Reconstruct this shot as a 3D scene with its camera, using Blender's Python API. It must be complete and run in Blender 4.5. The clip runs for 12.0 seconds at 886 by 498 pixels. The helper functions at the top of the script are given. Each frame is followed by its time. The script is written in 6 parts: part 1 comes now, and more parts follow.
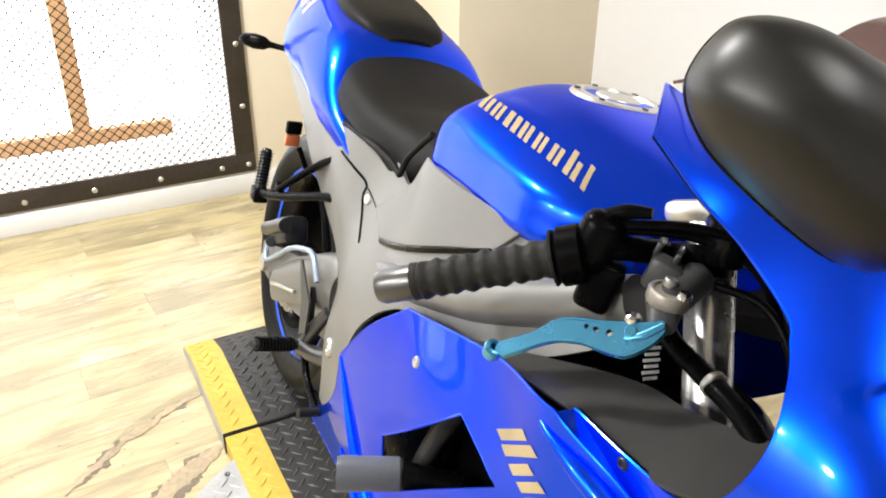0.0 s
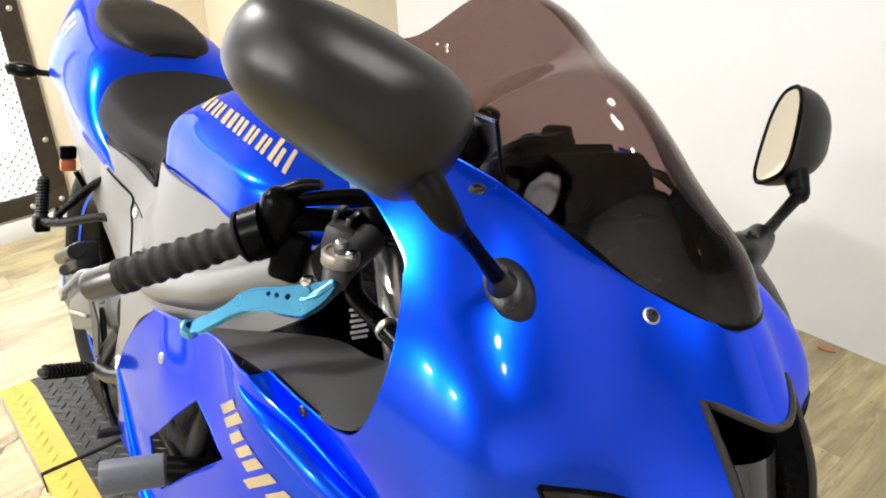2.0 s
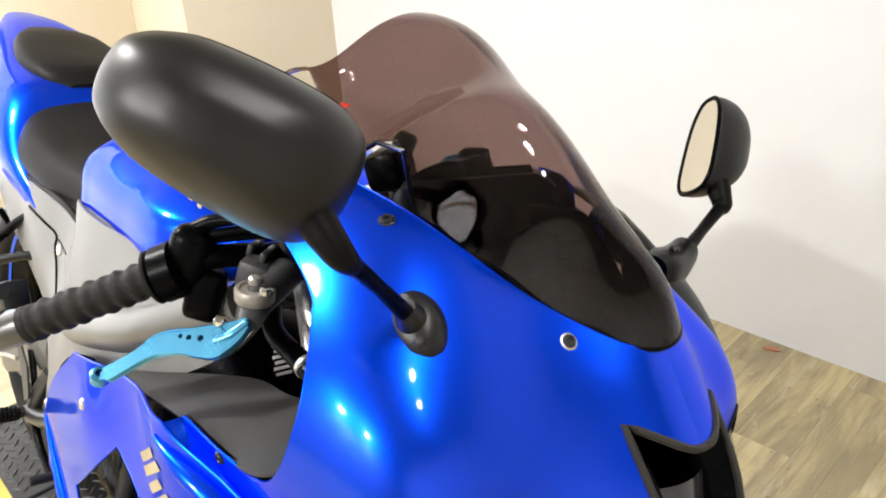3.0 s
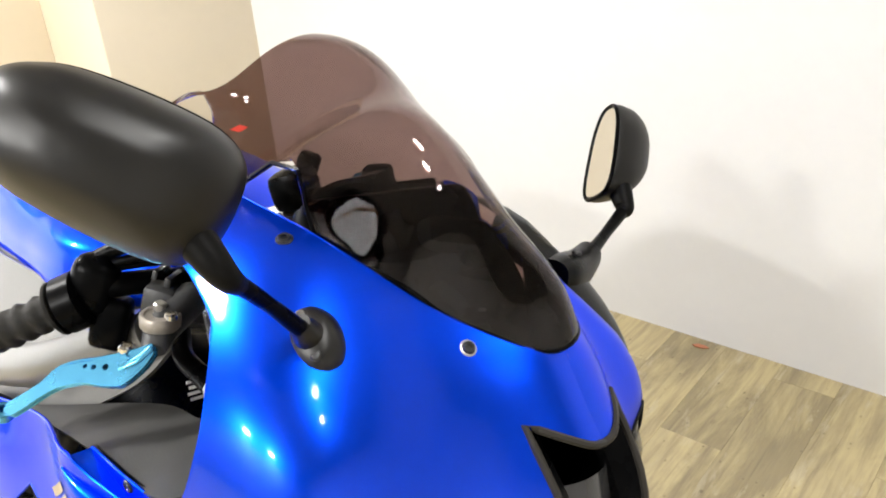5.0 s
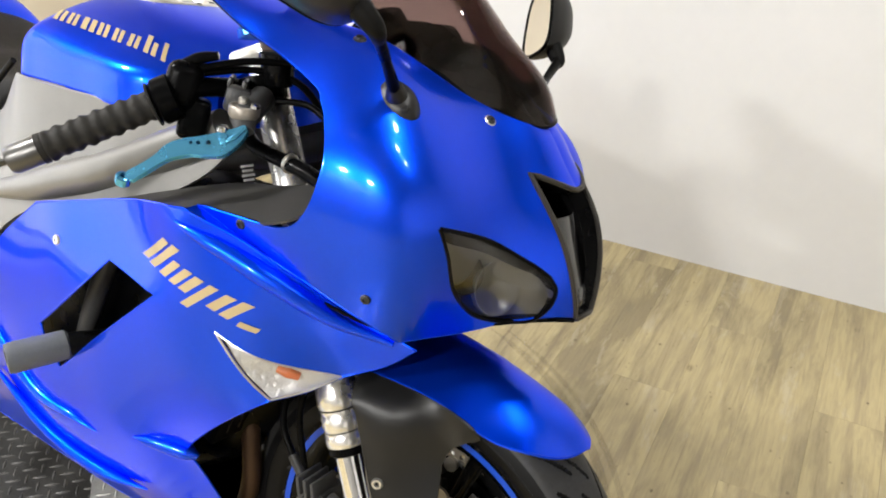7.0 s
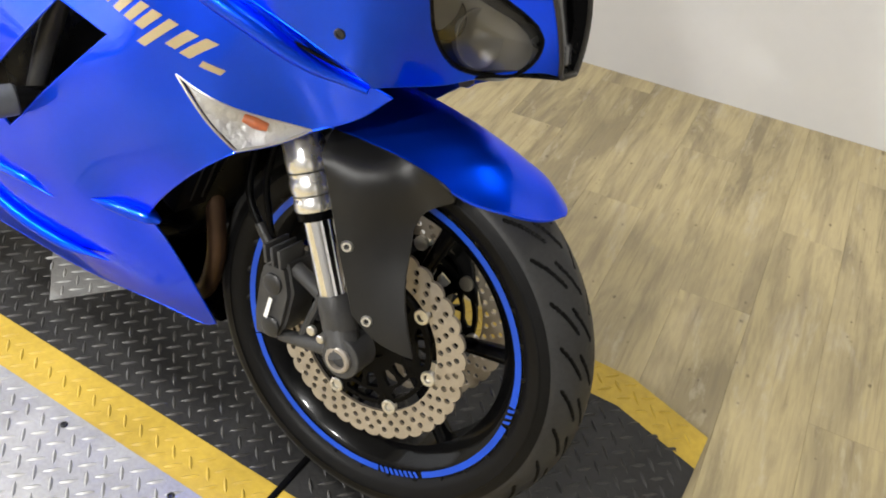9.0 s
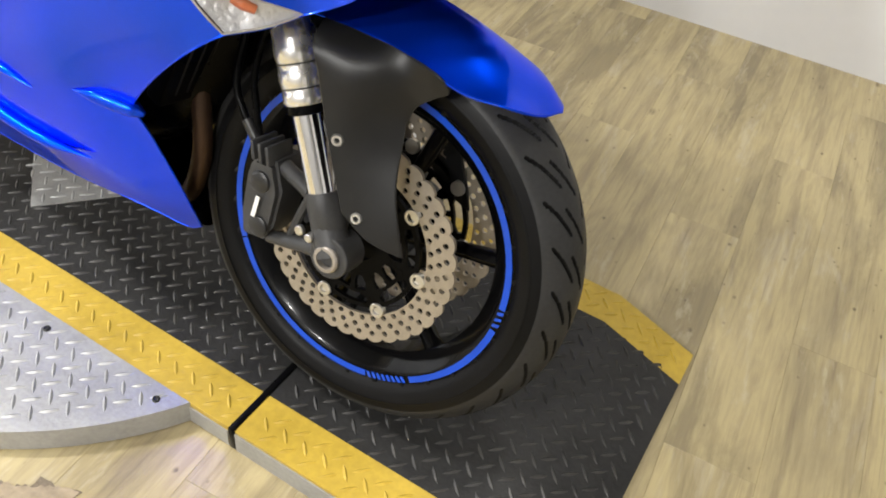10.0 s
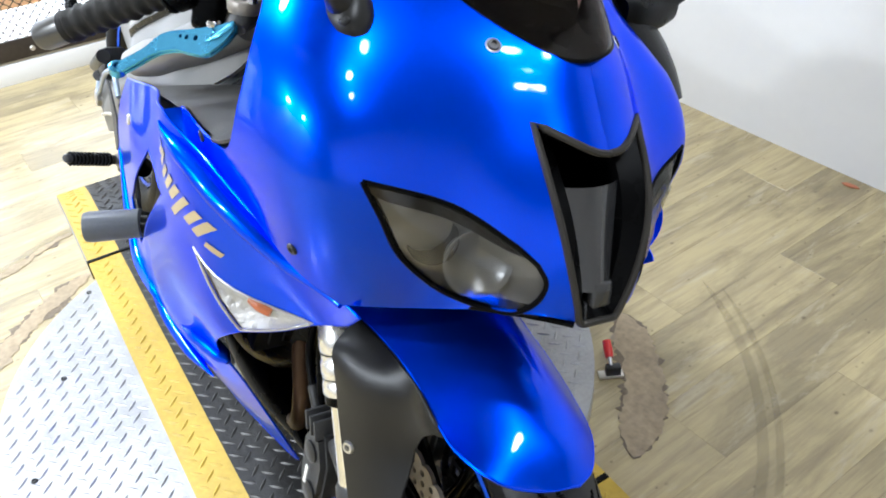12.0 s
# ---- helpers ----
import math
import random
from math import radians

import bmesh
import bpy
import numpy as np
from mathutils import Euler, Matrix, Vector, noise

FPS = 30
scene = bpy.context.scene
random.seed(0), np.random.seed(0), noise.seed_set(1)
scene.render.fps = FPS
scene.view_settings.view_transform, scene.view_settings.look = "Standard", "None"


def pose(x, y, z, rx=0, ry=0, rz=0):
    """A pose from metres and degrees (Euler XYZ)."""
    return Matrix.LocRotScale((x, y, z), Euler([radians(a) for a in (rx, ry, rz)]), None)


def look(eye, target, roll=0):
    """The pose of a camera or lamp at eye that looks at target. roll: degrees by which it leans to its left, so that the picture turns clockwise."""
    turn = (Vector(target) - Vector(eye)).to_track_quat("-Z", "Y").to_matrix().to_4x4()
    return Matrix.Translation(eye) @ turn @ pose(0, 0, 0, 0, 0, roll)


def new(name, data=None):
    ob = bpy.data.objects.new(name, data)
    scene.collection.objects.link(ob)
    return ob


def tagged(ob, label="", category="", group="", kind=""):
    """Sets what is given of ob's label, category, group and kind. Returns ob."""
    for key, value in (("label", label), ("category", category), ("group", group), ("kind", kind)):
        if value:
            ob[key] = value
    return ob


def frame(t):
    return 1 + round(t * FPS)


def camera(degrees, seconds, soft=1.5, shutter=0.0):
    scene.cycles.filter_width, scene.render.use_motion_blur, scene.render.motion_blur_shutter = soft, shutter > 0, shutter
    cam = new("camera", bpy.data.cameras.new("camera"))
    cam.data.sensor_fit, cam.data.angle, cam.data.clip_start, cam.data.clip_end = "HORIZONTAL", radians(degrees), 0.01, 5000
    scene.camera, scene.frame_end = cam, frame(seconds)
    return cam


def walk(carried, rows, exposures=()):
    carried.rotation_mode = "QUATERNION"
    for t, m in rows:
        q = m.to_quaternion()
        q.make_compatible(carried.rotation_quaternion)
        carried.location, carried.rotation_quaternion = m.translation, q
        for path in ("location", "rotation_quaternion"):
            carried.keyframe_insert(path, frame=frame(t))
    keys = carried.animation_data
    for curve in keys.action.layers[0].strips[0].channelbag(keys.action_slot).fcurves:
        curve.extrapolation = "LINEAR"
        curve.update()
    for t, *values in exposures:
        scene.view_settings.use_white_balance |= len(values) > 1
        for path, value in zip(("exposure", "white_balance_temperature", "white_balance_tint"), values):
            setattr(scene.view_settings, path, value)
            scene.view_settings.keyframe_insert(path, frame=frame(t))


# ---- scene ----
cam = camera(56.86, 12.0, soft=1.9)
PATH = [
    (0, (0.1956, -0.3974, 1.2986), (-0.5816, 0.0143, 0.8228), 0.64),
    (0.5, (0.2990, -0.3886, 1.3024), (-0.4723, 0.0251, 0.8186), -0.90),
    (1, (0.3342, -0.3721, 1.2971), (-0.4103, 0.0949, 0.8200), -0.31),
    (1.5, (0.3469, -0.3317, 1.2969), (-0.3775, 0.1652, 0.8191), -1.65),
    (2, (0.3488, -0.2883, 1.2959), (-0.3517, 0.2500, 0.8273), -2.21),
    (2.5, (0.3538, -0.2598, 1.2984), (-0.3288, 0.3021, 0.8311), -3.18),
    (3, (0.3564, -0.2467, 1.3002), (-0.3161, 0.3350, 0.8428), -3.40),
    (3.5, (0.3662, -0.2354, 1.3018), (-0.2928, 0.3649, 0.8486), -3.55),
    (5.3, (0.4104, -0.2292, 1.3018), (-0.2137, 0.4174, 0.8630), -3.99),
    (5.5, (0.4230, -0.2604, 1.3013), (-0.1807, 0.4057, 0.8632), -2.75),
    (6, (0.4179, -0.4228, 1.3002), (-0.1090, 0.2947, 0.8447), -2.61),
    (6.5, (0.4304, -0.5547, 1.2851), (-0.0569, 0.1819, 0.8161), -1.23),
    (6.7, (0.4336, -0.5844, 1.2825), (-0.0396, 0.1554, 0.8042), -0.13),
    (8.3, (0.4291, -0.6132, 1.2085), (0.0347, 0.0920, 0.6193), 3.71),
    (8.5, (0.4324, -0.6146, 1.1960), (0.0460, 0.0834, 0.5931), 3.82),
    (9, (0.4394, -0.6241, 1.1609), (0.0811, 0.0552, 0.5204), 5.47),
    (9.5, (0.4449, -0.6347, 1.1308), (0.1095, 0.0273, 0.4606), 6.72),
    (10, (0.4489, -0.6459, 1.1074), (0.1335, 0.0062, 0.4180), 7.91),
    (10.5, (0.4425, -0.6565, 1.1076), (0.1161, -0.0222, 0.4068), 7.48),
    (11, (0.4489, -0.5862, 1.1457), (0.0362, 0.0217, 0.4674), 1.32),
    (11.5, (0.5096, -0.3760, 1.1934), (-0.1216, 0.1273, 0.6032), -1.20),
    (12, (0.5576, -0.2037, 1.2264), (-0.1387, 0.1884, 0.6252), -4.49),
]
walk(cam, [(t, look(eye, aim, roll)) for t, eye, aim, roll in PATH], exposures=[(0.0, 0.15, 6500, 10), (2.5, 0.25, 6500, 10), (5.5, 0.35, 6500, 10), (6.7, 0.2, 6500, 10), (8.5, 0.0, 6500, 10), (10.5, -0.03, 6500, 10), (11.0, 0.0, 6350, 9), (12.0, 0.22, 5650, 8)])

# ---- world and lamps ----
world = bpy.data.worlds.new("world")
scene.world = world
world.use_nodes = True
world.node_tree.nodes["Background"].inputs[0].default_value = (0.9, 0.95, 1.0, 1)
world.node_tree.nodes["Background"].inputs[1].default_value = 0.15
CEIL = 2.6
PLAT = 0.049  # top of the turntable and its runway
LEAN_DEG = 13.4  # the motorcycle rests on its side stand


def disc_lamp(x, y, z, size, watts, warm, rx=0.0, ry=0.0):
    data = bpy.data.lights.new("lamp_light", "AREA")
    data.shape, data.size, data.energy, data.color = "DISK", size, watts, warm
    ob = new("lamp_light", data)
    ob.matrix_world = pose(x, y, z, rx, ry, 0)
    return ob


# first three mirror as spots in the paint; last three are added, unseen fill lamps
LAMPS = [(0.46, 0.60), (0.72, 0.18), (1.15, 0.08), (-0.75, -2.9), (0.4, -2.9), (-1.75, -0.6)]
POWER = [9, 7, 5, 95, 85, 75]
WIDTH = [0.13, 0.13, 0.13, 0.22, 0.22, 0.3]
for (lx, ly), watts, size in zip(LAMPS, POWER, WIDTH):
    disc_lamp(lx, ly, CEIL - 0.075, size, watts, (1.0, 0.985, 0.955))

# ---- materials ----


def material(name, base, metallic=0.0, rough=0.5, coat=0.0, grain=0.0, scale=60.0, bump=0.0, stain=0.0, emit=None, alpha=1.0, transmission=0.0, ior=1.45, stretch=(1, 1, 1), spec=0.5):
    """A surface with fine grain and broad stains, at real size in object space."""
    m = bpy.data.materials.new(name)
    m.use_nodes = True
    tree = m.node_tree
    n, link = tree.nodes, tree.links
    b = n["Principled BSDF"]
    b.inputs["Base Color"].default_value = (*base, 1)
    b.inputs["Metallic"].default_value = metallic
    b.inputs["Roughness"].default_value = rough
    b.inputs["Coat Weight"].default_value = coat
    b.inputs["Coat Roughness"].default_value = 0.04
    b.inputs["Transmission Weight"].default_value = transmission
    b.inputs["IOR"].default_value = ior
    b.inputs["Specular IOR Level"].default_value = spec
    b.inputs["Alpha"].default_value = alpha
    if emit:
        b.inputs["Emission Color"].default_value = (*emit[:3], 1)
        b.inputs["Emission Strength"].default_value = emit[3]
    if grain or bump or stain:
        co = n.new("ShaderNodeTexCoord")
        mp = n.new("ShaderNodeMapping")
        mp.inputs["Scale"].default_value = stretch
        link.new(co.outputs["Object"], mp.inputs[0])
        fine = n.new("ShaderNodeTexNoise")
        fine.inputs["Scale"].default_value, fine.inputs["Detail"].default_value = scale, 5
        link.new(mp.outputs[0], fine.inputs[0])
        broad = n.new("ShaderNodeTexNoise")
        broad.inputs["Scale"].default_value, broad.inputs["Detail"].default_value = scale * 0.09, 4
        link.new(mp.outputs[0], broad.inputs[0])
        if grain or stain:
            total = n.new("ShaderNodeMath")
            total.operation = "MULTIPLY_ADD"
            total.inputs[1].default_value, total.inputs[2].default_value = 2 * grain, 1 - grain - stain
            link.new(fine.outputs[0], total.inputs[0])
            more = n.new("ShaderNodeMath")
            more.operation = "MULTIPLY_ADD"
            more.inputs[1].default_value = 2 * stain
            link.new(broad.outputs[0], more.inputs[0])
            link.new(total.outputs[0], more.inputs[2])
            mix = n.new("ShaderNodeVectorMath")
            mix.operation = "SCALE"
            mix.inputs[0].default_value = base
            link.new(more.outputs[0], mix.inputs["Scale"])
            link.new(mix.outputs[0], b.inputs["Base Color"])
            rr = n.new("ShaderNodeMath")
            rr.operation = "MULTIPLY_ADD"
            rr.inputs[1].default_value, rr.inputs[2].default_value = 0.5 * rough * (grain + stain) * 2, rough * (1 - 0.5 * (grain + stain))
            link.new(broad.outputs[0], rr.inputs[0])
            link.new(rr.outputs[0], b.inputs["Roughness"])
        if bump:
            bp = n.new("ShaderNodeBump")
            bp.inputs["Strength"].default_value, bp.inputs["Distance"].default_value = 1.0, bump
            link.new(fine.outputs[0], bp.inputs["Height"])
            link.new(bp.outputs[0], b.inputs["Normal"])
    return m


def tinted(name, colour, gloss_rough=0.02, ior=1.5):
    """Clear or smoked sheet: light passes straight through it, tinted, and its face mirrors by Fresnel."""
    m = bpy.data.materials.new(name)
    m.use_nodes = True
    n, link = m.node_tree.nodes, m.node_tree.links
    n.remove(n["Principled BSDF"])
    t, g, w, p, s, x = (n.new(k) for k in ("ShaderNodeBsdfTransparent", "ShaderNodeBsdfGlossy", "ShaderNodeLayerWeight", "ShaderNodeMath", "ShaderNodeMath", "ShaderNodeMixShader"))
    t.inputs[0].default_value = (*colour, 1)
    g.inputs["Roughness"].default_value = gloss_rough
    w.inputs["Blend"].default_value = 0.5
    base = ((ior - 1) / (ior + 1)) ** 2
    p.operation, s.operation = "POWER", "MULTIPLY_ADD"
    p.inputs[1].default_value = 5.0
    s.inputs[1].default_value, s.inputs[2].default_value = 1 - base, base
    link.new(w.outputs["Facing"], p.inputs[0])
    link.new(p.outputs[0], s.inputs[0])
    link.new(s.outputs[0], x.inputs[0])
    link.new(t.outputs[0], x.inputs[1])
    link.new(g.outputs[0], x.inputs[2])
    link.new(x.outputs[0], n["Material Output"].inputs[0])
    return m


def vinyl():
    """Printed wood-look vinyl: cream and taupe bands with ragged edges, dark grain lines, knots and specks."""
    m = material("vinyl_plank", (0.45, 0.37, 0.24), rough=0.26, spec=0.6)
    n, link = m.node_tree.nodes, m.node_tree.links
    b = n["Principled BSDF"]
    co, info = n.new("ShaderNodeTexCoord"), n.new("ShaderNodeObjectInfo")
    shift, spread = n.new("ShaderNodeVectorMath"), n.new("ShaderNodeCombineXYZ")
    shift.operation = "MULTIPLY_ADD"
    shift.inputs[1].default_value = (31.0, 47.0, 11.0)
    for i in range(3):
        link.new(info.outputs["Random"], spread.inputs[i])
    link.new(spread.outputs[0], shift.inputs[0])
    link.new(co.outputs["Object"], shift.inputs[2])

    def stretched(kind, sc):
        mp, nz = n.new("ShaderNodeMapping"), n.new(kind)
        mp.inputs["Scale"].default_value = sc
        nz.inputs["Scale"].default_value = 1.0
        link.new(shift.outputs[0], mp.inputs[0])
        link.new(mp.outputs[0], nz.inputs["Vector"])
        return nz

    def noise(sc, detail, twist, rough=0.5):
        nz = stretched("ShaderNodeTexNoise", sc)
        nz.inputs["Detail"].default_value, nz.inputs["Distortion"].default_value, nz.inputs["Roughness"].default_value = detail, twist, rough
        return nz.outputs[0]

    def span(value, lo, hi, out0, out1):
        r = n.new("ShaderNodeMapRange")
        for i, v in enumerate((lo, hi, out0, out1)):
            r.inputs[i + 1].default_value = v
        link.new(value, r.inputs[0])
        return r.outputs[0]

    def blend(under, factor, over):
        x = n.new("ShaderNodeMix")
        x.data_type = "RGBA"
        if isinstance(under, tuple):
            x.inputs["A"].default_value = (*under, 1)
        else:
            link.new(under, x.inputs["A"])
        x.inputs["B"].default_value = (*over, 1)
        link.new(factor, x.inputs["Factor"])
        return x.outputs["Result"]

    def times(a, c):
        k = n.new("ShaderNodeMath")
        k.operation = "MULTIPLY"
        link.new(a, k.inputs[0])
        link.new(c, k.inputs[1])
        return k.outputs[0]

    fine = noise((150, 9, 150), 5, 0.3, 0.6)
    colour = blend((0.58, 0.478, 0.255), span(noise((7, 1.5, 7), 9, 0.5, 0.66), 0.46, 0.6, 0.0, 0.8), (0.29, 0.238, 0.138))
    colour = blend(colour, span(noise((4, 2.0, 4), 8, 0.4, 0.68), 0.52, 0.62, 0.0, 0.5), (0.45, 0.372, 0.215))
    colour = blend(colour, span(noise((16, 4.0, 16), 8, 0.4, 0.7), 0.56, 0.64, 0.0, 0.5), (0.63, 0.55, 0.38))
    colour = blend(colour, span(noise((30, 2.0, 30), 6, 0.5, 0.6), 0.5, 0.68, 0.0, 0.5), (0.25, 0.2, 0.128))
    colour = blend(colour, span(fine, 0.45, 0.72, 0.0, 0.3), (0.22, 0.172, 0.11))
    colour = blend(colour, span(noise((95, 2.4, 95), 5, 0.6, 0.55), 0.62, 0.68, 0.0, 0.25), (0.15, 0.113, 0.068))
    for sc, size, share, strong in (((7.5, 4.5, 7.5), 0.09, 0.7, 0.7), ((19, 13, 19), 0.1, 0.55, 0.8), ((36, 28, 36), 0.13, 0.6, 0.65)):
        vor = stretched("ShaderNodeTexVoronoi", sc)
        pick = n.new("ShaderNodeSeparateColor")
        link.new(vor.outputs["Color"], pick.inputs[0])
        spot = times(span(vor.outputs["Distance"], size * 0.35, size, strong, 0.0), span(pick.outputs[0], share, share + 0.02, 0.0, 1.0))
        colour = blend(colour, times(spot, span(fine, 0.35, 0.6, 0.5, 1.0)), (0.115, 0.088, 0.055))
    shade, tone = n.new("ShaderNodeVectorMath"), n.new("ShaderNodeMath")
    shade.operation, tone.operation = "SCALE", "MULTIPLY_ADD"
    tone.inputs[1].default_value, tone.inputs[2].default_value = 0.06, 0.82
    link.new(info.outputs["Random"], tone.inputs[0])
    link.new(colour, shade.inputs[0])
    link.new(tone.outputs[0], shade.inputs["Scale"])
    link.new(shade.outputs[0], b.inputs["Base Color"])
    bp = n.new("ShaderNodeBump")
    bp.inputs["Strength"].default_value, bp.inputs["Distance"].default_value = 0.4, 0.0005
    link.new(fine, bp.inputs["Height"])
    link.new(bp.outputs[0], b.inputs["Normal"])
    return m


BLUE = material("blue_metallic_paint", (0.0004, 0.066, 0.95), 0.9, 0.31, coat=0.5, grain=0.06, scale=900, stain=0.03, spec=0.25)
BLUE.node_tree.nodes["Principled BSDF"].inputs["Coat Roughness"].default_value = 0.07
BLUE.node_tree.nodes["Principled BSDF"].inputs["Specular Tint"].default_value = (0.1, 0.36, 1.0, 1)
BLACK = material("black_plastic", (0.0018, 0.0018, 0.002), 0.0, 0.28, grain=0.2, scale=300, bump=0.0001, stain=0.15, spec=0.07)
MATT = material("matt_black_plastic", (0.006, 0.0058, 0.0055), 0.0, 0.42, grain=0.12, scale=500, bump=0.00015, stain=0.1, spec=0.07)
PODBLACK = material("satin_black_mirror_shell", (0.0055, 0.005, 0.0045), 0.0, 0.4, grain=0.1, scale=900, bump=0.00003, stain=0.1, spec=0.55)
GLOSSBLACK = material("gloss_black", (0.0025, 0.0025, 0.0028), 0.0, 0.2, coat=0.15, stain=0.1, grain=0.05, spec=0.1)
SCRAP = material("red_brown_scrap", (0.42, 0.15, 0.075), 0.0, 0.6, grain=0.3, scale=150, stain=0.3)
RUBBER = material("tyre_rubber", (0.004, 0.004, 0.0043), 0.0, 0.45, grain=0.25, scale=180, bump=0.0003, stain=0.25, spec=0.14)
TREAD = material("worn_tread_rubber", (0.026, 0.026, 0.0265), 0.0, 0.5, grain=0.3, scale=180, bump=0.0003, stain=0.3, spec=0.3)
GRIP = material("grip_rubber", (0.019, 0.018, 0.0165), 0.0, 0.55, grain=0.2, scale=400, bump=0.0002, stain=0.2, spec=0.15)
VINYLSEAT = material("black_seat_vinyl", (0.007, 0.0067, 0.0062), 0.0, 0.5, grain=0.15, scale=700, bump=0.0003, stain=0.1, spec=0.12)
FRAME = material("grey_frame_paint", (0.185, 0.181, 0.171), 0.4, 0.45, grain=0.08, scale=500, stain=0.08)
DARKMETAL = material("dark_cast_metal", (0.016, 0.016, 0.0165), 0.0, 0.32, grain=0.2, scale=300, bump=0.0002, stain=0.2, spec=0.5)
CHROME = material("chrome", (0.75, 0.75, 0.76), 1.0, 0.1, grain=0.03, stain=0.04, scale=200)
SATIN = material("satin_aluminium", (0.62, 0.6, 0.56), 0.9, 0.32, grain=0.08, stain=0.1, scale=300, bump=0.0001)
DISCMETAL = material("bronze_tinted_brake_disc", (0.36, 0.315, 0.255), 0.55, 0.4, grain=0.16, scale=800, stain=0.2)
TEAL = material("blue_anodised_aluminium", (0.1, 0.38, 0.62), 0.9, 0.27, grain=0.06, stain=0.08, scale=400)
GOLD = material("gold_decal", (0.43, 0.35, 0.205), 0.3, 0.4, grain=0.08, stain=0.06, scale=400)
WHITEDECAL = material("white_decal", (0.8, 0.8, 0.78), 0.0, 0.4, grain=0.03, scale=300)
REDDECAL = material("red_decal", (0.65, 0.05, 0.03), 0.0, 0.4, grain=0.05, scale=300)
SMOKE = tinted("smoked_acrylic", (0.47, 0.375, 0.36), 0.03, 1.5)
LENS = tinted("clear_lens", (0.84, 0.84, 0.84), 0.03, 1.5)
CLEAR = tinted("clear_signal_lens", (0.97, 0.97, 0.97), 0.05, 1.45)
FORKSILVER = material("polished_fork_silver", (0.8, 0.79, 0.775), 0.85, 0.27, grain=0.06, stain=0.08, scale=300)
COVERGREY = material("grey_cover_paint", (0.165, 0.161, 0.151), 0.4, 0.42, grain=0.08, scale=500, stain=0.08)
BRONZE = material("heat_tinted_steel", (0.05, 0.027, 0.015), 0.6, 0.45, grain=0.2, scale=100, stain=0.4)
MIRROR = material("mirror_glass", (0.93, 0.94, 0.95), 1.0, 0.02)
REFLECTOR = material("lamp_reflector", (0.32, 0.32, 0.316), 0.65, 0.3, stain=0.05, grain=0.02)
LAMPBODY = material("dark_lamp_body", (0.035, 0.032, 0.028), 0.2, 0.4, stain=0.1, grain=0.05, spec=0.3)
SIGNALCUP = material("signal_reflector", (0.6, 0.6, 0.595), 0.5, 0.35, stain=0.1, grain=0.12, scale=130, bump=0.003)
AMBER = material("amber_plastic", (0.5, 0.13, 0.045), 0.0, 0.4, coat=0.2, grain=0.15, scale=200)
STRIPE = material("blue_rim_tape", (0.004, 0.06, 0.5), 0.1, 0.3, grain=0.1, scale=300, stain=0.1)
HOSE = material("braided_hose", (0.3, 0.36, 0.45), 0.5, 0.35, grain=0.2, scale=900)
PLATEBLACK = material("black_painted_steel", (0.025, 0.0246, 0.024), 0.05, 0.42, grain=0.4, scale=120, bump=0.0008, stain=0.45, spec=0.3)
PLATEYELLOW = material("yellow_painted_steel", (0.47, 0.322, 0.04), 0.0, 0.42, grain=0.22, scale=90, bump=0.0005, stain=0.36)
PLATESILVER = material("bare_tread_plate", (0.35, 0.35, 0.343), 0.35, 0.42, grain=0.2, scale=140, bump=0.0005, stain=0.3)
LUGBLACK = material("worn_black_lugs", (0.06, 0.058, 0.056), 0.5, 0.38, grain=0.45, scale=60, stain=0.45, spec=0.4)
WALLPAINT = material("white_wall_paint", (0.725, 0.725, 0.722), 0.0, 0.55, grain=0.02, scale=30, bump=0.0006, stain=0.035)
PLAINWALL = material("plain_grey_wall", (0.32, 0.32, 0.32), 0.0, 0.6, grain=0.02, scale=30, stain=0.04)
CREAM = material("cream_wall_paint", (0.74, 0.66, 0.52), 0.0, 0.5, grain=0.02, scale=30, bump=0.0006, stain=0.05)
CEILPAINT = material("ceiling_paint", (0.3, 0.3, 0.3), 0.0, 0.7, grain=0.03, scale=25, stain=0.03)
STEEL = material("rusty_dark_steel", (0.045, 0.036, 0.028), 0.35, 0.5, grain=0.3, scale=60, bump=0.0005, stain=0.6)
MESHSTEEL = material("expanded_metal", (0.03, 0.026, 0.023), 0.2, 0.5, grain=0.2, scale=100)
BACKING = material("worn_floor_backing", (0.33, 0.26, 0.165), 0.0, 0.6, grain=0.45, scale=70, bump=0.0015, stain=0.5)
TORN = material("torn_edge", (0.17, 0.135, 0.095), 0.0, 0.8, grain=0.4, scale=150, bump=0.002)
SCUFF = material("tyre_scuff", (0.07, 0.06, 0.05), 0.0, 0.5, grain=0.3, scale=40, stain=0.4, alpha=0.06)
TIMBER = material("orange_timber", (0.85, 0.52, 0.28), 0.0, 0.5, grain=0.2, scale=80, stain=0.2, stretch=(6, 6, 0.6))
PALEBOX = material("white_lined_recess", (0.85, 0.85, 0.83), 0.0, 0.6, stain=0.03, grain=0.02)
GLOW = material("daylit_panel", (0.8, 0.8, 0.8), 0.0, 0.6, emit=(0.93, 0.96, 1.0, 3.2))
REDHANDLE = material("red_plastic", (0.6, 0.03, 0.02), 0.0, 0.35, grain=0.05, scale=200)
SLIDERGREY = material("grey_nylon", (0.085, 0.092, 0.102), 0.0, 0.45, grain=0.15, scale=300, stain=0.15, spec=0.35)
CASTGREY = material("grey_cast_metal", (0.048, 0.048, 0.049), 0.1, 0.42, grain=0.2, scale=300, bump=0.0003, stain=0.2, spec=0.35)
CHEEKGREY = material("grey_black_plastic", (0.009, 0.009, 0.0092), 0.0, 0.36, grain=0.15, scale=600, bump=0.0002, stain=0.15, spec=0.4)
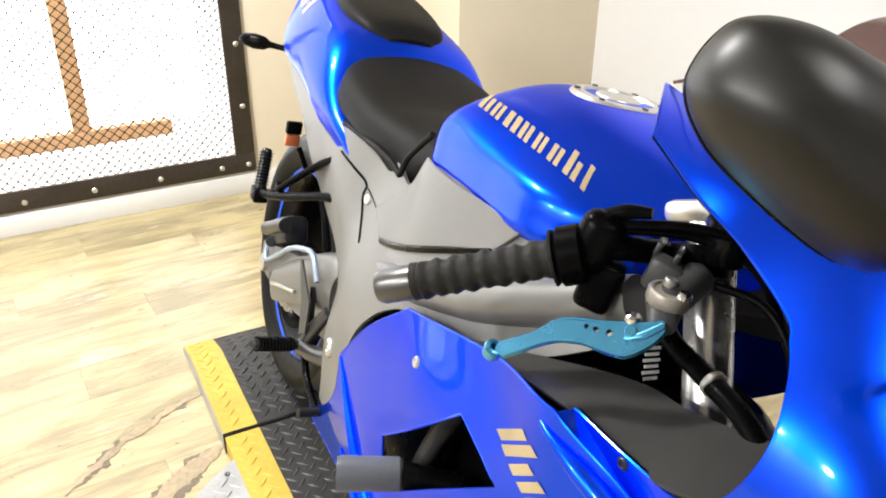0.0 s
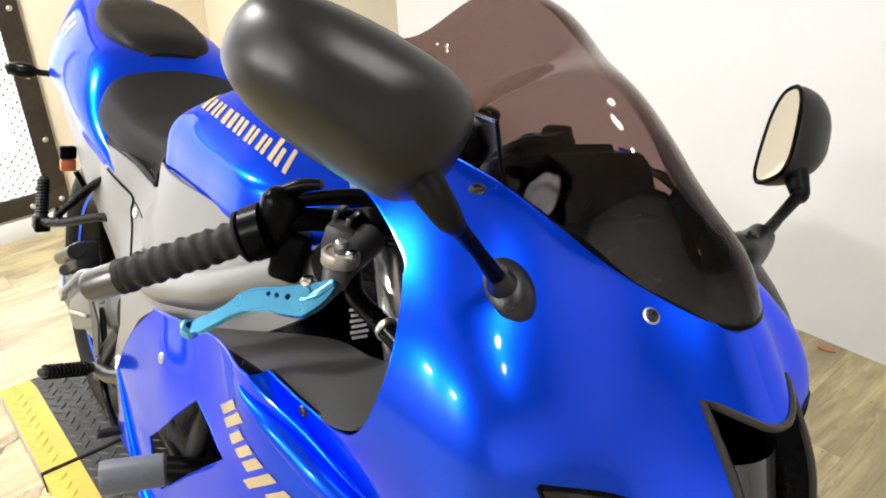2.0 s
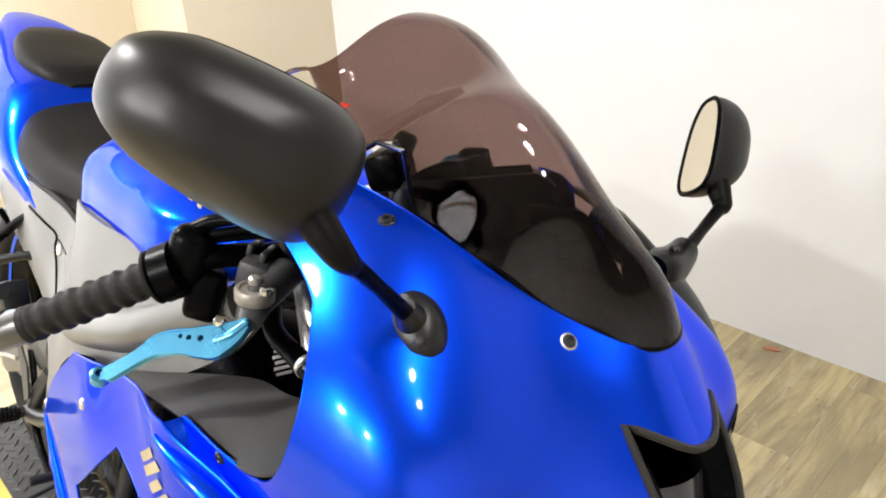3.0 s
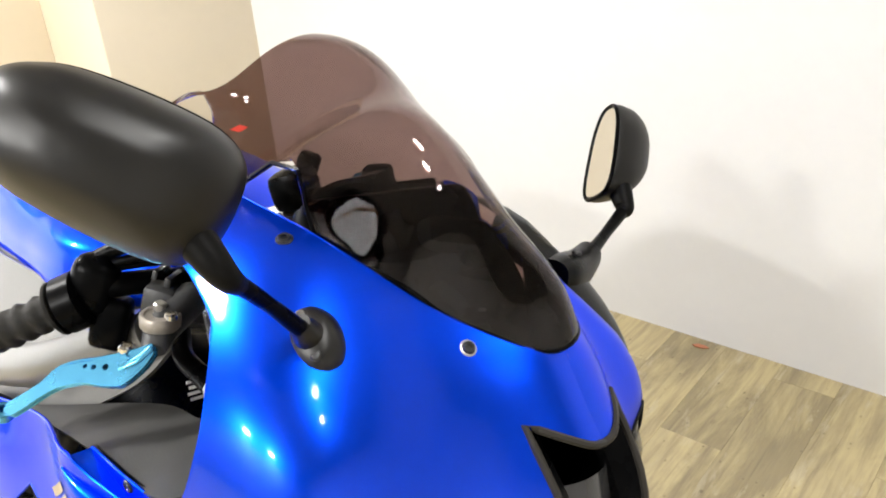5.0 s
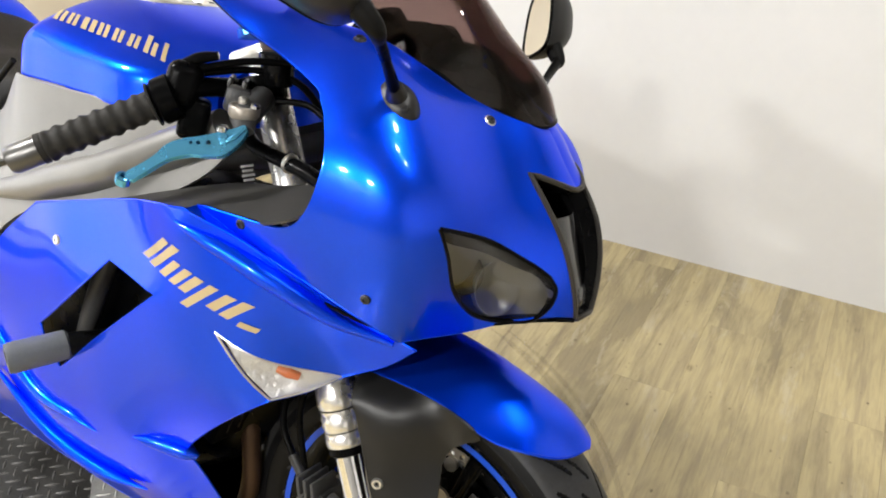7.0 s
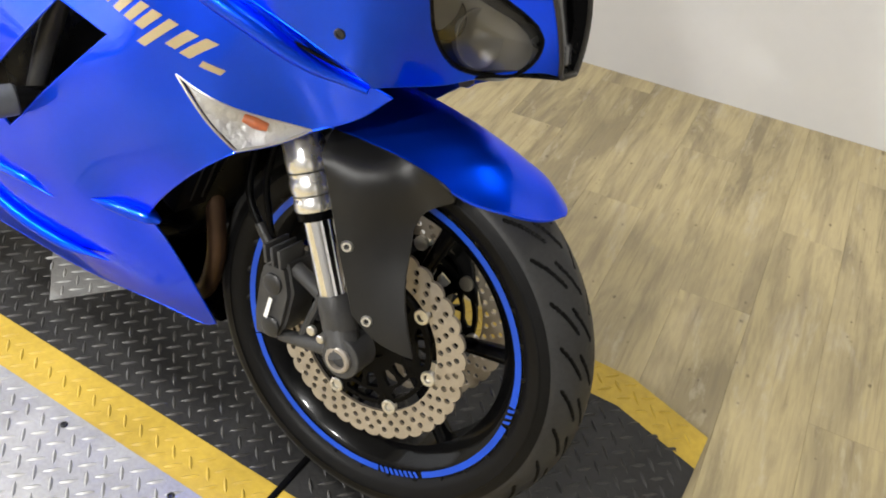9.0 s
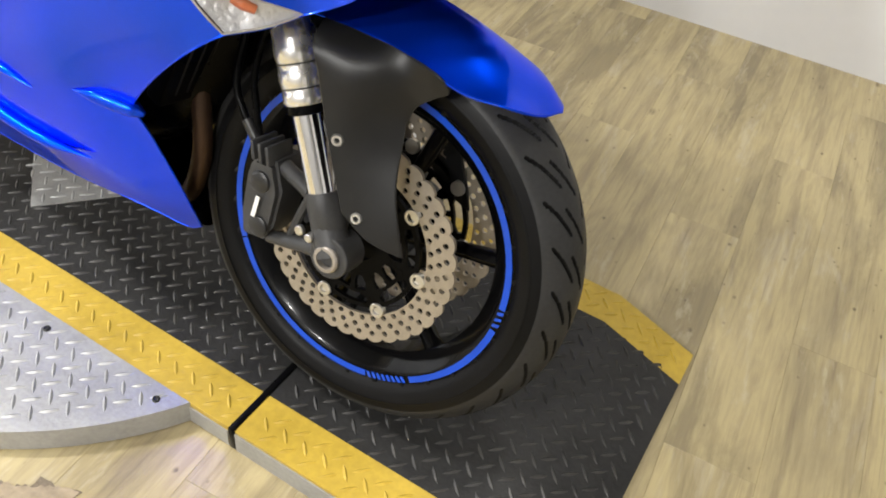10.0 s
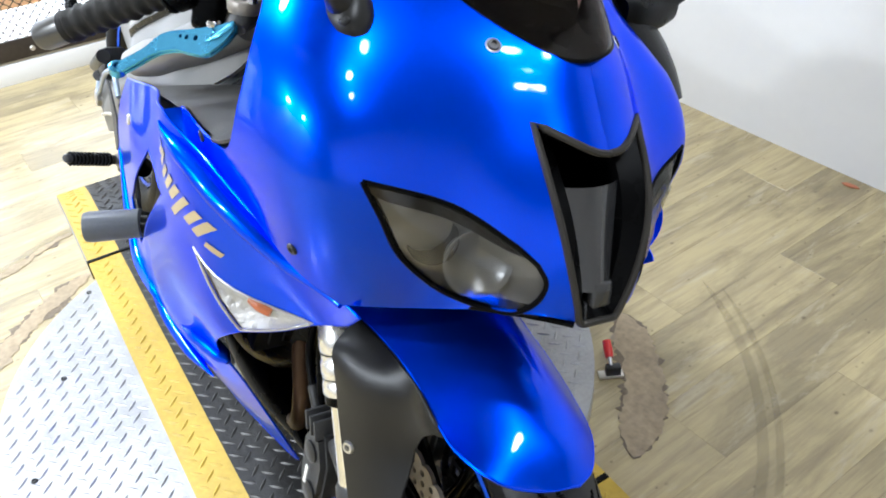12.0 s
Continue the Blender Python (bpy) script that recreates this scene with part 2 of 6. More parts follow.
PANELBLACK = material("black_panel_plastic", (0.034, 0.033, 0.0315), 0.0, 0.42, grain=0.15, scale=600, bump=0.0002, stain=0.15, spec=0.3)
DUSKGLASS = material("smoked_cover", (0.03, 0.03, 0.032), 0.0, 0.12, coat=0.6, grain=0.05, scale=200, spec=0.6)
GUNMETAL = material("gunmetal", (0.1, 0.098, 0.095), 0.75, 0.3, grain=0.08, scale=300, stain=0.1)
WORNGREY = material("worn_grey_alloy", (0.3, 0.27, 0.235), 0.4, 0.38, grain=0.2, scale=250, stain=0.3)
VINYL = vinyl()

# ---- shape helpers ----
from mathutils.geometry import delaunay_2d_cdt


def mesh_object(name, verts, faces, mat, parent=None, label="", sharp=40.0):
    me = bpy.data.meshes.new(name)
    me.from_pydata([tuple(map(float, v)) for v in verts], [], [tuple(map(int, f)) for f in faces])
    me.materials.append(mat)
    me.shade_smooth()
    me.set_sharp_from_angle(angle=radians(sharp))
    me.update()
    ob = new(name, me)
    if parent:
        ob.parent = parent
    if label:
        tagged(ob, label)
    return ob


def part(name, shape, mat, parent, label="", sharp=40.0):
    """Links verts and faces as one mesh object under a thing or a part."""
    return mesh_object(name, *shape, mat, parent, label, sharp)


def join(*shapes):
    verts, faces = [], []
    for v, f in shapes:
        k = len(verts)
        verts += [tuple(p) for p in v]
        faces += [tuple(i + k for i in q) for q in f]
    return verts, faces


def moved(shape, m):
    return [tuple(m @ Vector(p)) for p in shape[0]], shape[1]


def flipped(shape, middle=0.0):
    """The shape mirrored to the other side of the motorcycle."""
    return [(x, 2 * middle - y, z) for x, y, z in shape[0]], [tuple(reversed(f)) for f in shape[1]]


def spline(points, n=8, closed=False):
    """A smooth run through points."""
    p = np.array(points, float)
    k = len(p)
    if k < 3 and not closed:
        t = np.linspace(0, 1, n + 1)[:, None]
        return p[0] * (1 - t) + p[-1] * t
    out = []
    for i in range(k if closed else k - 1):
        if closed:
            a, b, c, d = (p[(i + j) % k] for j in (-1, 0, 1, 2))
        else:
            b, c = p[i], p[i + 1]
            a, d = (p[i - 1] if i else 2 * b - c), (p[i + 2] if i + 2 < k else 2 * c - b)
        for t in np.arange(n) / n:
            out.append(0.5 * (2 * b + (c - a) * t + (2 * a - 5 * b + 4 * c - d) * t * t + (3 * b - a - 3 * c + d) * t**3))
    if not closed:
        out.append(p[-1])
    return np.array(out)


def outline(*runs, n=7):
    """A closed line of smooth runs that meet in corners."""
    pts = []
    for run in runs:
        pts += list(spline(run, n))[:-1]
    return np.array(pts)


def tube(points, radius, segs=12, n=6, flat=1.0, full=1.0):
    """A bar along a smooth line; radius: one, or one for each point; full below one squares its section."""
    line = spline(points, n)
    rad = np.full(len(line), radius) if np.isscalar(radius) else np.interp(np.linspace(0, 1, len(line)), np.linspace(0, 1, len(radius)), radius)
    verts, faces = [], []
    tang = np.gradient(line, axis=0)
    tang /= np.linalg.norm(tang, axis=1)[:, None]
    up = np.array((0, 0, 1.0)) if abs(tang[0][2]) < 0.9 else np.array((1.0, 0, 0))
    for p, t, r in zip(line, tang, rad):
        side = np.cross(t, up)
        side /= np.linalg.norm(side)
        up = np.cross(side, t)
        for k in range(segs):
            a = 2 * math.pi * k / segs
            ca, sa = math.cos(a), math.sin(a)
            verts.append(p + r * (math.copysign(abs(ca) ** full, ca) * side + flat * math.copysign(abs(sa) ** full, sa) * up))
    m = len(line)
    for i in range(m - 1):
        for k in range(segs):
            j = (k + 1) % segs
            faces.append((i * segs + k, i * segs + j, (i + 1) * segs + j, (i + 1) * segs + k))
    faces.append(tuple(reversed(range(segs))))
    faces.append(tuple(range((m - 1) * segs, m * segs)))
    return verts, [tuple(reversed(f)) for f in faces]


def lathe(profile, segs=48, closed=False):
    """A turned body round the y axis from (radius, y) pairs; closed: the profile is a loop."""
    verts, faces = [], []
    k = len(profile)
    for s in range(segs):
        a = 2 * math.pi * s / segs
        verts += [(r * math.cos(a), y, r * math.sin(a)) for r, y in profile]
    for s in range(segs):
        e = (s + 1) % segs
        for i in range(k if closed else k - 1):
            j = (i + 1) % k
            faces.append((s * k + i, e * k + i, e * k + j, s * k + j))
    if not closed:
        for i, rev in ((0, False), (k - 1, True)):
            if profile[i][0] > 1e-6:
                ring = [s * k + i for s in range(segs)]
                faces.append(tuple(reversed(ring)) if rev else tuple(ring))
    return verts, faces


def along(p0, p1):
    """The pose that lays the y axis of a turned body from p0 towards p1."""
    d = Vector(p1) - Vector(p0)
    return Matrix.Translation(p0) @ d.to_track_quat("Y", "Z").to_matrix().to_4x4()


def rod(p0, p1, r0, r1=None, segs=20, edge=0.0015):
    r1 = r0 if r1 is None else r1
    length = (Vector(p1) - Vector(p0)).length
    edge = min(edge, 0.4 * min(r0, r1), 0.3 * length)
    return moved(lathe([(r0 - edge, 0), (r0, edge), (r1, length - edge), (r1 - edge, length)], segs), along(p0, p1))


def turned(profile, p0, p1, segs=24):
    """A turned body from (radius, distance) pairs along the line from p0 to p1."""
    return moved(lathe(profile, segs), along(p0, p1))


def ring(r0, r1, y0, y1, segs=64):
    return lathe([(r0, y0), (r1, y0), (r1, y1), (r0, y1)], segs, closed=True)


def box(size, at=(0, 0, 0), bevel=0.004, turn=(0, 0, 0), steps=2):
    bm = bmesh.new()
    bmesh.ops.create_cube(bm, size=1.0)
    bmesh.ops.scale(bm, vec=size, verts=bm.verts)
    if bevel:
        bmesh.ops.bevel(bm, geom=bm.edges[:], offset=min(bevel, 0.45 * min(size)), segments=steps, profile=0.5, affect="EDGES")
    verts = [v.co.copy() for v in bm.verts]
    faces = [tuple(v.index for v in f.verts) for f in bm.faces]
    bm.free()
    return moved((verts, faces), pose(*at, *turn))


def inside(pts, loop):
    """Which points lie in a closed line, in the plane."""
    x, y = pts[:, 0], pts[:, 1]
    hit = np.zeros(len(pts), bool)
    for (x0, y0), (x1, y1) in zip(loop, np.roll(loop, -1, 0)):
        if y0 != y1:
            hit ^= ((y0 > y) != (y1 > y)) & (x < (x1 - x0) * (y - y0) / (y1 - y0) + x0)
    return hit


def triangles(loop, holes=(), step=0.02):
    """Triangles that fill a closed line in the plane, less its holes."""
    loops = [np.asarray(loop, float), *[np.asarray(h, float) for h in holes]]
    pts, edges = [], []
    for lp in loops:
        k = len(pts)
        pts += [tuple(p) for p in lp]
        edges += [(k + i, k + (i + 1) % len(lp)) for i in range(len(lp))]
    border = np.array(pts)
    if step:
        lo, hi = loops[0].min(0), loops[0].max(0)
        gx, gy = np.arange(lo[0], hi[0], step), np.arange(lo[1], hi[1], step)
        g = np.stack(np.meshgrid(gx, gy), -1).reshape(-1, 2)
        g[:, 0] += np.where(np.round((g[:, 1] - lo[1]) / step).astype(int) % 2, step / 2, 0)
        g = g[inside(g, loops[0])]
        for h in loops[1:]:
            g = g[~inside(g, h)]
        if len(g):
            near = np.array([((border - q) ** 2).sum(1).min() for q in g])
            g = g[near > (0.45 * step) ** 2]
        pts += [tuple(q) for q in g]
    v, _, f, *_ = delaunay_2d_cdt([Vector(p) for p in pts], edges, [], 0, 1e-7)
    v = np.array([tuple(p) for p in v])
    mid = np.array([v[list(t)].mean(0) for t in f])
    keep = inside(mid, loops[0])
    for h in loops[1:]:
        keep &= ~inside(mid, h)
    return v, [t for t, k in zip(f, keep) if k]


def shell(top, under, faces):
    """Closes two like sheets into one solid."""
    n = len(top)
    seen = {}
    for f in faces:
        for a, b in zip(f, (*f[1:], f[0])):
            seen[(a, b)] = seen.get((a, b), 0) + 1
    rim = [(a, b) for a, b in seen if (b, a) not in seen]
    out = [tuple(f) for f in faces] + [tuple(i + n for i in reversed(f)) for f in faces]
    out += [(b, a, a + n, b + n) for a, b in rim]
    return [*map(tuple, top), *map(tuple, under)], out


def plate(loop, thick, m=Matrix(), holes=(), step=0.0):
    """A flat plate from a closed line in x and y, its top at z = 0."""
    v, f = triangles(loop, holes, step)
    top = np.c_[v, np.zeros(len(v))]
    return moved(shell(top, top - (0, 0, thick), f), m)


class Skin:
    """A smooth sheet through control points, as heights over a plane square to d."""

    def __init__(self, d, pts, smooth=1e-4):
        d = np.array(d, float)
        self.d = d / np.linalg.norm(d)
        a = np.cross((0, 0, 1), self.d)
        self.a = a / np.linalg.norm(a)
        self.b = np.cross(self.d, self.a)
        p = np.array(pts, float)
        self.q, h, n = self.flat(p), p @ self.d, len(p)
        m = np.zeros((n + 3, n + 3))
        m[:n, :n] = self.bend(self.q, self.q) + np.diag(np.broadcast_to(smooth, n))
        m[:n, n], m[:n, n + 1 :] = 1, self.q
        m[n, :n], m[n + 1 :, :n] = 1, self.q.T
        self.c = np.linalg.solve(m, np.r_[h, 0, 0, 0])

    def bend(self, x, y):
        r2 = ((x[:, None] - y[None]) ** 2).sum(-1) + 1e-12
        return 0.5 * r2 * np.log(r2)

    def flat(self, p):
        p = np.asarray(p, float)
        return np.stack([p @ self.a, p @ self.b], -1)

    def at(self, q, lift=0.0):
        q = np.atleast_2d(np.asarray(q, float))
        n = len(self.q)
        h = self.bend(q, self.q) @ self.c[:n] + self.c[n] + q @ self.c[n + 1 :]
        p = q[:, :1] * self.a + q[:, 1:] * self.b + h[:, None] * self.d
        return p + lift * self.normal(q) if lift else p

    def normal(self, q):
        q, e = np.atleast_2d(np.asarray(q, float)), 1e-4
        u = self.at(q + (e, 0)) - self.at(q - (e, 0))
        v = self.at(q + (0, e)) - self.at(q - (0, e))
        n = np.cross(u, v)
        return n / np.linalg.norm(n, axis=1)[:, None]

    def sheet(self, loop, holes=(), step=0.012, thick=0.003, lift=0.0):
        """The part of the sheet inside a closed line, with thickness inwards."""
        v, f = triangles(self.flat(loop), [self.flat(h) for h in holes], step)
        return shell(self.at(v, lift), self.at(v, lift - thick), f)

    def edge(self, loop, radius, lift=0.0, segs=6, closed=True):
        """A bead along a line on the sheet."""
        p = self.at(self.flat(loop), lift)
        pts = np.vstack([p, p[:1]]) if closed else p
        return tube(pts, radius, segs, n=1)

    def stud(self, p, r, h, segs=14):
        """A round screw head on the sheet at p, with a socket."""
        q = self.flat(p)
        base, nor = self.at(q)[0], self.normal(q)[0]
        return turned([(r * 1.25, -0.001), (r * 1.25, h * 0.3), (r, h), (r * 0.6, h), (r * 0.5, h * 0.3), (0, h * 0.3)], base, base + nor, segs)


def net(rows, n=6, m=6, closed=False, caps=True):
    """A smooth body through rows of control points; closed: each row is a loop."""
    rows = np.array(rows, float)
    across = np.array([spline(r, m, closed) for r in rows])
    grid = np.stack([spline(across[:, j], n) for j in range(across.shape[1])], 1)
    a, b = grid.shape[:2]
    verts = grid.reshape(-1, 3)
    faces = []
    for i in range(a - 1):
        for j in range(b if closed else b - 1):
            k = (j + 1) % b
            faces.append((i * b + j, i * b + k, (i + 1) * b + k, (i + 1) * b + j))
    if closed and caps:
        faces += [tuple(reversed(range(b))), tuple(range((a - 1) * b, a * b))]
    return verts, faces


def outward(shape, centre=None):
    """Turns the faces of a closed body outwards."""
    bm = bmesh.new()
    vs = [bm.verts.new(tuple(p)) for p in shape[0]]
    for f in shape[1]:
        bm.faces.new([vs[i] for i in f])
    bmesh.ops.recalc_face_normals(bm, faces=bm.faces[:])
    bm.verts.index_update()
    out = [v.co.copy() for v in bm.verts], [tuple(v.index for v in f.verts) for f in bm.faces]
    bm.free()
    return out


def sections(stations, n=6, m=5):
    """A body that is alike on both sides, from stations of (u, ((v, w), ...)) with the right half from keel to crown."""
    rows = []
    for u, half in stations:
        right = [(u, -abs(v), w) for v, w in half]
        left = [(u, abs(v), w) for v, w in reversed(half) if abs(v) > 1e-6]
        rows.append(right + left)
    return outward(net(rows, n, m, closed=True))

# ---- the room ----
TILTED = 4.0  # the planks and the long wall are turned a little against the turntable


def back_wall_y(x):
    return 1.668 + 0.06 * x


X0, X1, Y0 = -2.67, 3.2, -3.4
floor = mesh_object("floor", *box((9.0, 8.0, 0.2), (0.0, -0.5, -0.104), 0.0), BACKING)
tagged(floor, "wood-look vinyl plank floor, scuffed and torn round the turntable", "floor", kind="structure")

wall_back = mesh_object("wall_north", *plate([(-2.25, back_wall_y(-2.25)), (X1 + 0.2, back_wall_y(X1 + 0.2)), (X1 + 0.2, back_wall_y(X1 + 0.2) + 0.15), (-2.25, back_wall_y(-2.25) + 0.15)], CEIL, pose(0, 0, CEIL)), WALLPAINT)
tagged(wall_back, "smooth white painted wall behind the motorcycle", "wall", kind="structure")
pillar = mesh_object("wall_pillar", *box((0.5, 0.85, CEIL), (-2.25 - 0.25, 0.95 + 0.425, CEIL / 2), 0.004), CREAM)
tagged(pillar, "cream painted pillar in the corner of the room", "pillar", kind="structure")
# the wall with the caged opening: below, above and beside it
# opening and glow run on unseen past y = -1.6 for more light
OP = (-3.0, 0.30, 0.10, 2.1)  # opening: y from, y to, z from, z to
lower = box((0.15, OP[1] - OP[0], OP[2]), (X0 - 0.075, (OP[0] + OP[1]) / 2, OP[2] / 2), 0.003)
upper = box((0.15, OP[1] - OP[0], CEIL - OP[3]), (X0 - 0.075, (OP[0] + OP[1]) / 2, (CEIL + OP[3]) / 2), 0.003)
beside = box((0.15, 0.95 - OP[1], CEIL), (X0 - 0.075, (0.95 + OP[1]) / 2, CEIL / 2), 0.003)
behind = box((0.15, OP[0] - Y0, CEIL), (X0 - 0.075, (OP[0] + Y0) / 2, CEIL / 2), 0.003)
wall_west = mesh_object("wall_west", *join(lower, upper, beside, behind), CREAM)
tagged(wall_west, "cream painted wall with a caged opening", "wall", kind="structure")
# unseen south and east walls, toned dark and white for the paint's reflections
wall_south = mesh_object("wall_south", *box((X1 - X0 + 0.4, 0.15, CEIL), ((X0 + X1) / 2, Y0 - 0.075, CEIL / 2), 0.0), PLAINWALL)
tagged(wall_south, "unseen plain grey wall that closes the room", "wall", kind="structure")
wall_east = mesh_object("wall_east", *box((0.15, 5.6, CEIL), (X1 + 0.075, -0.7, CEIL / 2), 0.0), WALLPAINT)
tagged(wall_east, "unseen plain white wall that closes the room", "wall", kind="structure")
ceiling = mesh_object("ceiling", *box((7.0, 7.0, 0.1), (0.2, -0.6, CEIL + 0.051), 0.0), CEILPAINT)
tagged(ceiling, "plain grey ceiling with round lamps", "ceiling", kind="structure")

# fixtures for all six; the last three belong to the added fill lamps
for (lx, ly), size in zip(LAMPS, WIDTH):
    wide = size / 2
    lamp = mesh_object("ceiling_lamp", *turned([(wide + 0.02, 0.0), (wide + 0.02, 0.05), (wide + 0.013, 0.062), (wide + 0.004, 0.062), (wide + 0.004, 0.05), (0.0, 0.045)], (lx, ly, CEIL), (lx, ly, CEIL - 1), 32), WHITEDECAL)
    tagged(lamp, "round white surface-mounted ceiling lamp, unseen", "ceiling lamp", "ceiling lamps")

baseboard = mesh_object("baseboard", *box((0.014, 0.95 - Y0, 0.075), (X0 + 0.0065, (0.95 + Y0) / 2, 0.0365), 0.003), WALLPAINT)
tagged(baseboard, "white painted skirting below the caged opening", "baseboard", kind="structure")

# caged opening: steel frame, bolts, expanded metal, lit recess with timber behind
FR = (-3.04, 0.315, 0.085, 2.14)
cage = new("window_cage")
cage.matrix_world = pose(X0, 0, 0)
tagged(cage, "dark rusty steel frame with expanded metal mesh over a bright opening", "window cage")
W = 0.072
for y0, y1, z0, z1 in ((FR[0], FR[1], FR[2], FR[2] + W), (FR[0], FR[1], FR[3] - W, FR[3]), (FR[1] - W, FR[1], FR[2] + W, FR[3] - W), (FR[0], FR[0] + W, FR[2] + W, FR[3] - W)):
    part("frame_bar", box((0.012, y1 - y0, z1 - z0), (0.008, (y0 + y1) / 2, (z0 + z1) / 2), 0.002), STEEL, cage)
for y in np.arange(FR[0] + 0.12, FR[1] - 0.02, 0.222):
    part("bolt", turned([(0.0095, 0), (0.0095, 0.003), (0.006, 0.006), (0, 0.006)], (0.014, y, FR[2] + 0.03), (1, y, FR[2] + 0.03), 12), SATIN, cage)
for z in np.arange(FR[2] + 0.03, FR[3], 0.225):
    part("bolt", turned([(0.0095, 0), (0.0095, 0.003), (0.006, 0.006), (0, 0.006)], (0.014, FR[1] - 0.028, z), (1, FR[1] - 0.028, z), 12), SATIN, cage)


def expanded_mesh(y0, y1, z0, z1, cell=0.034, row=0.0165, thick=0.0022):
    """Slit and drawn sheet: each strand waves between its neighbours."""
    verts, faces = [], []
    count = int((z1 - z0) / row)
    for r in range(count):
        for half in range(int((y1 - y0) / cell * 2)):
            ya, yb = y0 + half * cell / 2, y0 + (half + 1) * cell / 2
            za = z0 + r * row + (row * 0.5 if (half + r) % 2 else -row * 0.5) * 0.96
            zb = z0 + r * row + (-row * 0.5 if (half + r) % 2 else row * 0.5) * 0.96
            k = len(verts)
            for y, z in ((ya, za), (ya * 0.7 + yb * 0.3, za * 0.7 + zb * 0.3), (ya * 0.3 + yb * 0.7, za * 0.3 + zb * 0.7), (yb, zb)):
                width = thick * (1.35 if z in (za, zb) else 0.9)
                verts += [(0.001, y, z - width), (0.001, y, z + width), (-0.0025, y, z + width * 0.6), (-0.0025, y, z - width * 0.6)]
            for i in range(4):
                j = (i + 1) % 4
                faces += [(k + o + i, k + o + j, k + o + 4 + j, k + o + 4 + i) for o in (0, 4, 8)]
    return verts, faces


tagged(part("expanded_mesh", expanded_mesh(FR[0] + 0.06, FR[1] - 0.06, FR[2] + 0.06, 1.9), MESHSTEEL, cage, sharp=20), kind="stuff")
recess = mesh_object("window_recess", *box((0.02, 4.4, 2.5), (-3.4, -1.3, 1.33), 0.0), GLOW)
tagged(recess, "brightly lit white space behind the mesh", "backdrop", kind="structure")
sill = mesh_object("window_sill", *join(box((0.6, 4.4, 0.02), (-3.12, -1.3, 0.088), 0.0), box((0.6, 0.02, 2.4), (-3.12, 0.312, 1.3), 0.0)), PALEBOX)
tagged(sill, "white-lined ledge and jamb behind the mesh", "window sill", kind="structure")
post = mesh_object("timber_post", *box((0.045, 0.06, 2.1), (X0 - 0.2, -0.245, 1.314), 0.003), TIMBER)
tagged(post, "upright orange timber post behind the mesh", "timber post")
rail = mesh_object("timber_rail", *box((0.045, 2.9, 0.055), (X0 - 0.2, -1.385, 0.235), 0.003), TIMBER)
tagged(rail, "horizontal orange timber rail behind the mesh", "timber rail")

# ---- turntable and runway ----
CX, CY, RAD = -0.685, 0.142, 0.600
RUN = (-0.165, 0.449)  # runway edges in y
GAP = (-1.283, -0.087)
BAND = 0.078


def lugs(region, cell=0.0256, length=0.0165, width=0.0036, high=0.0022, z=PLAT):
    """Raised lens-shaped lugs of tread plate, turned by 90 degrees from one to the next."""
    verts, faces = [], []
    for i in range(-88, 89):
        for j in range(-88, 89):
            x, y = CX + (i + j) * cell * 0.7071, CY + (i - j) * cell * 0.7071
            if not region(x, y):
                continue
            a = radians(45 if i % 2 == 0 else -45) + (0 if j % 2 == 0 else radians(90))
            c, s = math.cos(a), math.sin(a)
            k = len(verts)
            for p, q, h in ((-1, 0, 0), (-0.35, -1, 0), (0.35, -1, 0), (1, 0, 0), (0.35, 1, 0), (-0.35, 1, 0), (-0.5, 0, 1), (0.5, 0, 1)):
                px, py = p * length, q * width
                verts.append((x + c * px - s * py, y + s * px + c * py, z + (h * high if h else -0.0003)))
            faces += [(k + a, k + b, k + d) if d is not None else (k + a, k + b) for a, b, d in ((0, 1, 6), (3, 4, 7), (5, 0, 6), (2, 3, 7))]
            faces += [(k + 1, k + 2, k + 7, k + 6), (k + 4, k + 5, k + 6, k + 7)]
    return verts, faces


turntable = new("turntable")
turntable.location = (0, 0, 0)
tagged(turntable, "round steel tread-plate turntable with a black and yellow runway", "turntable")
for y_edge, low in ((RUN[0], True), (RUN[1], False)):
    a0 = math.asin((y_edge - CY) / RAD)
    span = np.linspace(math.pi - a0, 2 * math.pi + a0, 60) if low else np.linspace(a0, math.pi - a0, 60)
    loop = [(CX + RAD * math.cos(a), CY + RAD * math.sin(a)) for a in span]
    seg = part("deck_segment", plate(loop, PLAT - 0.004, pose(0, 0, PLAT)), PLATESILVER, turntable, "bare steel tread plate")
    tagged(part("tread_lug", lugs(lambda x, y: math.hypot(x - CX, y - CY) < RAD - 0.014 and (y < RUN[0] - 0.01 if low else y > RUN[1] + 0.01)), PLATESILVER, seg), kind="stuff")
for y0, y1, mat, lugmat, name in ((RUN[0], RUN[0] + BAND, PLATEYELLOW, PLATEYELLOW, "yellow"), (RUN[0] + BAND, RUN[1] - BAND, PLATEBLACK, LUGBLACK, "black"), (RUN[1] - BAND, RUN[1], PLATEYELLOW, PLATEYELLOW, "yellow")):
    seg = part("runway_strip", plate([(GAP[0] + 0.006, y0), (GAP[1] - 0.006, y0), (GAP[1] - 0.006, y1), (GAP[0] + 0.006, y1)], PLAT - 0.004, pose(0, 0, PLAT)), mat, turntable, name + " painted steel tread plate, worn")
    tagged(part("tread_lug", lugs(lambda x, y: GAP[0] + 0.012 < x < GAP[1] - 0.012 and y0 + 0.009 < y < y1 - 0.009), lugmat, seg), kind="stuff")
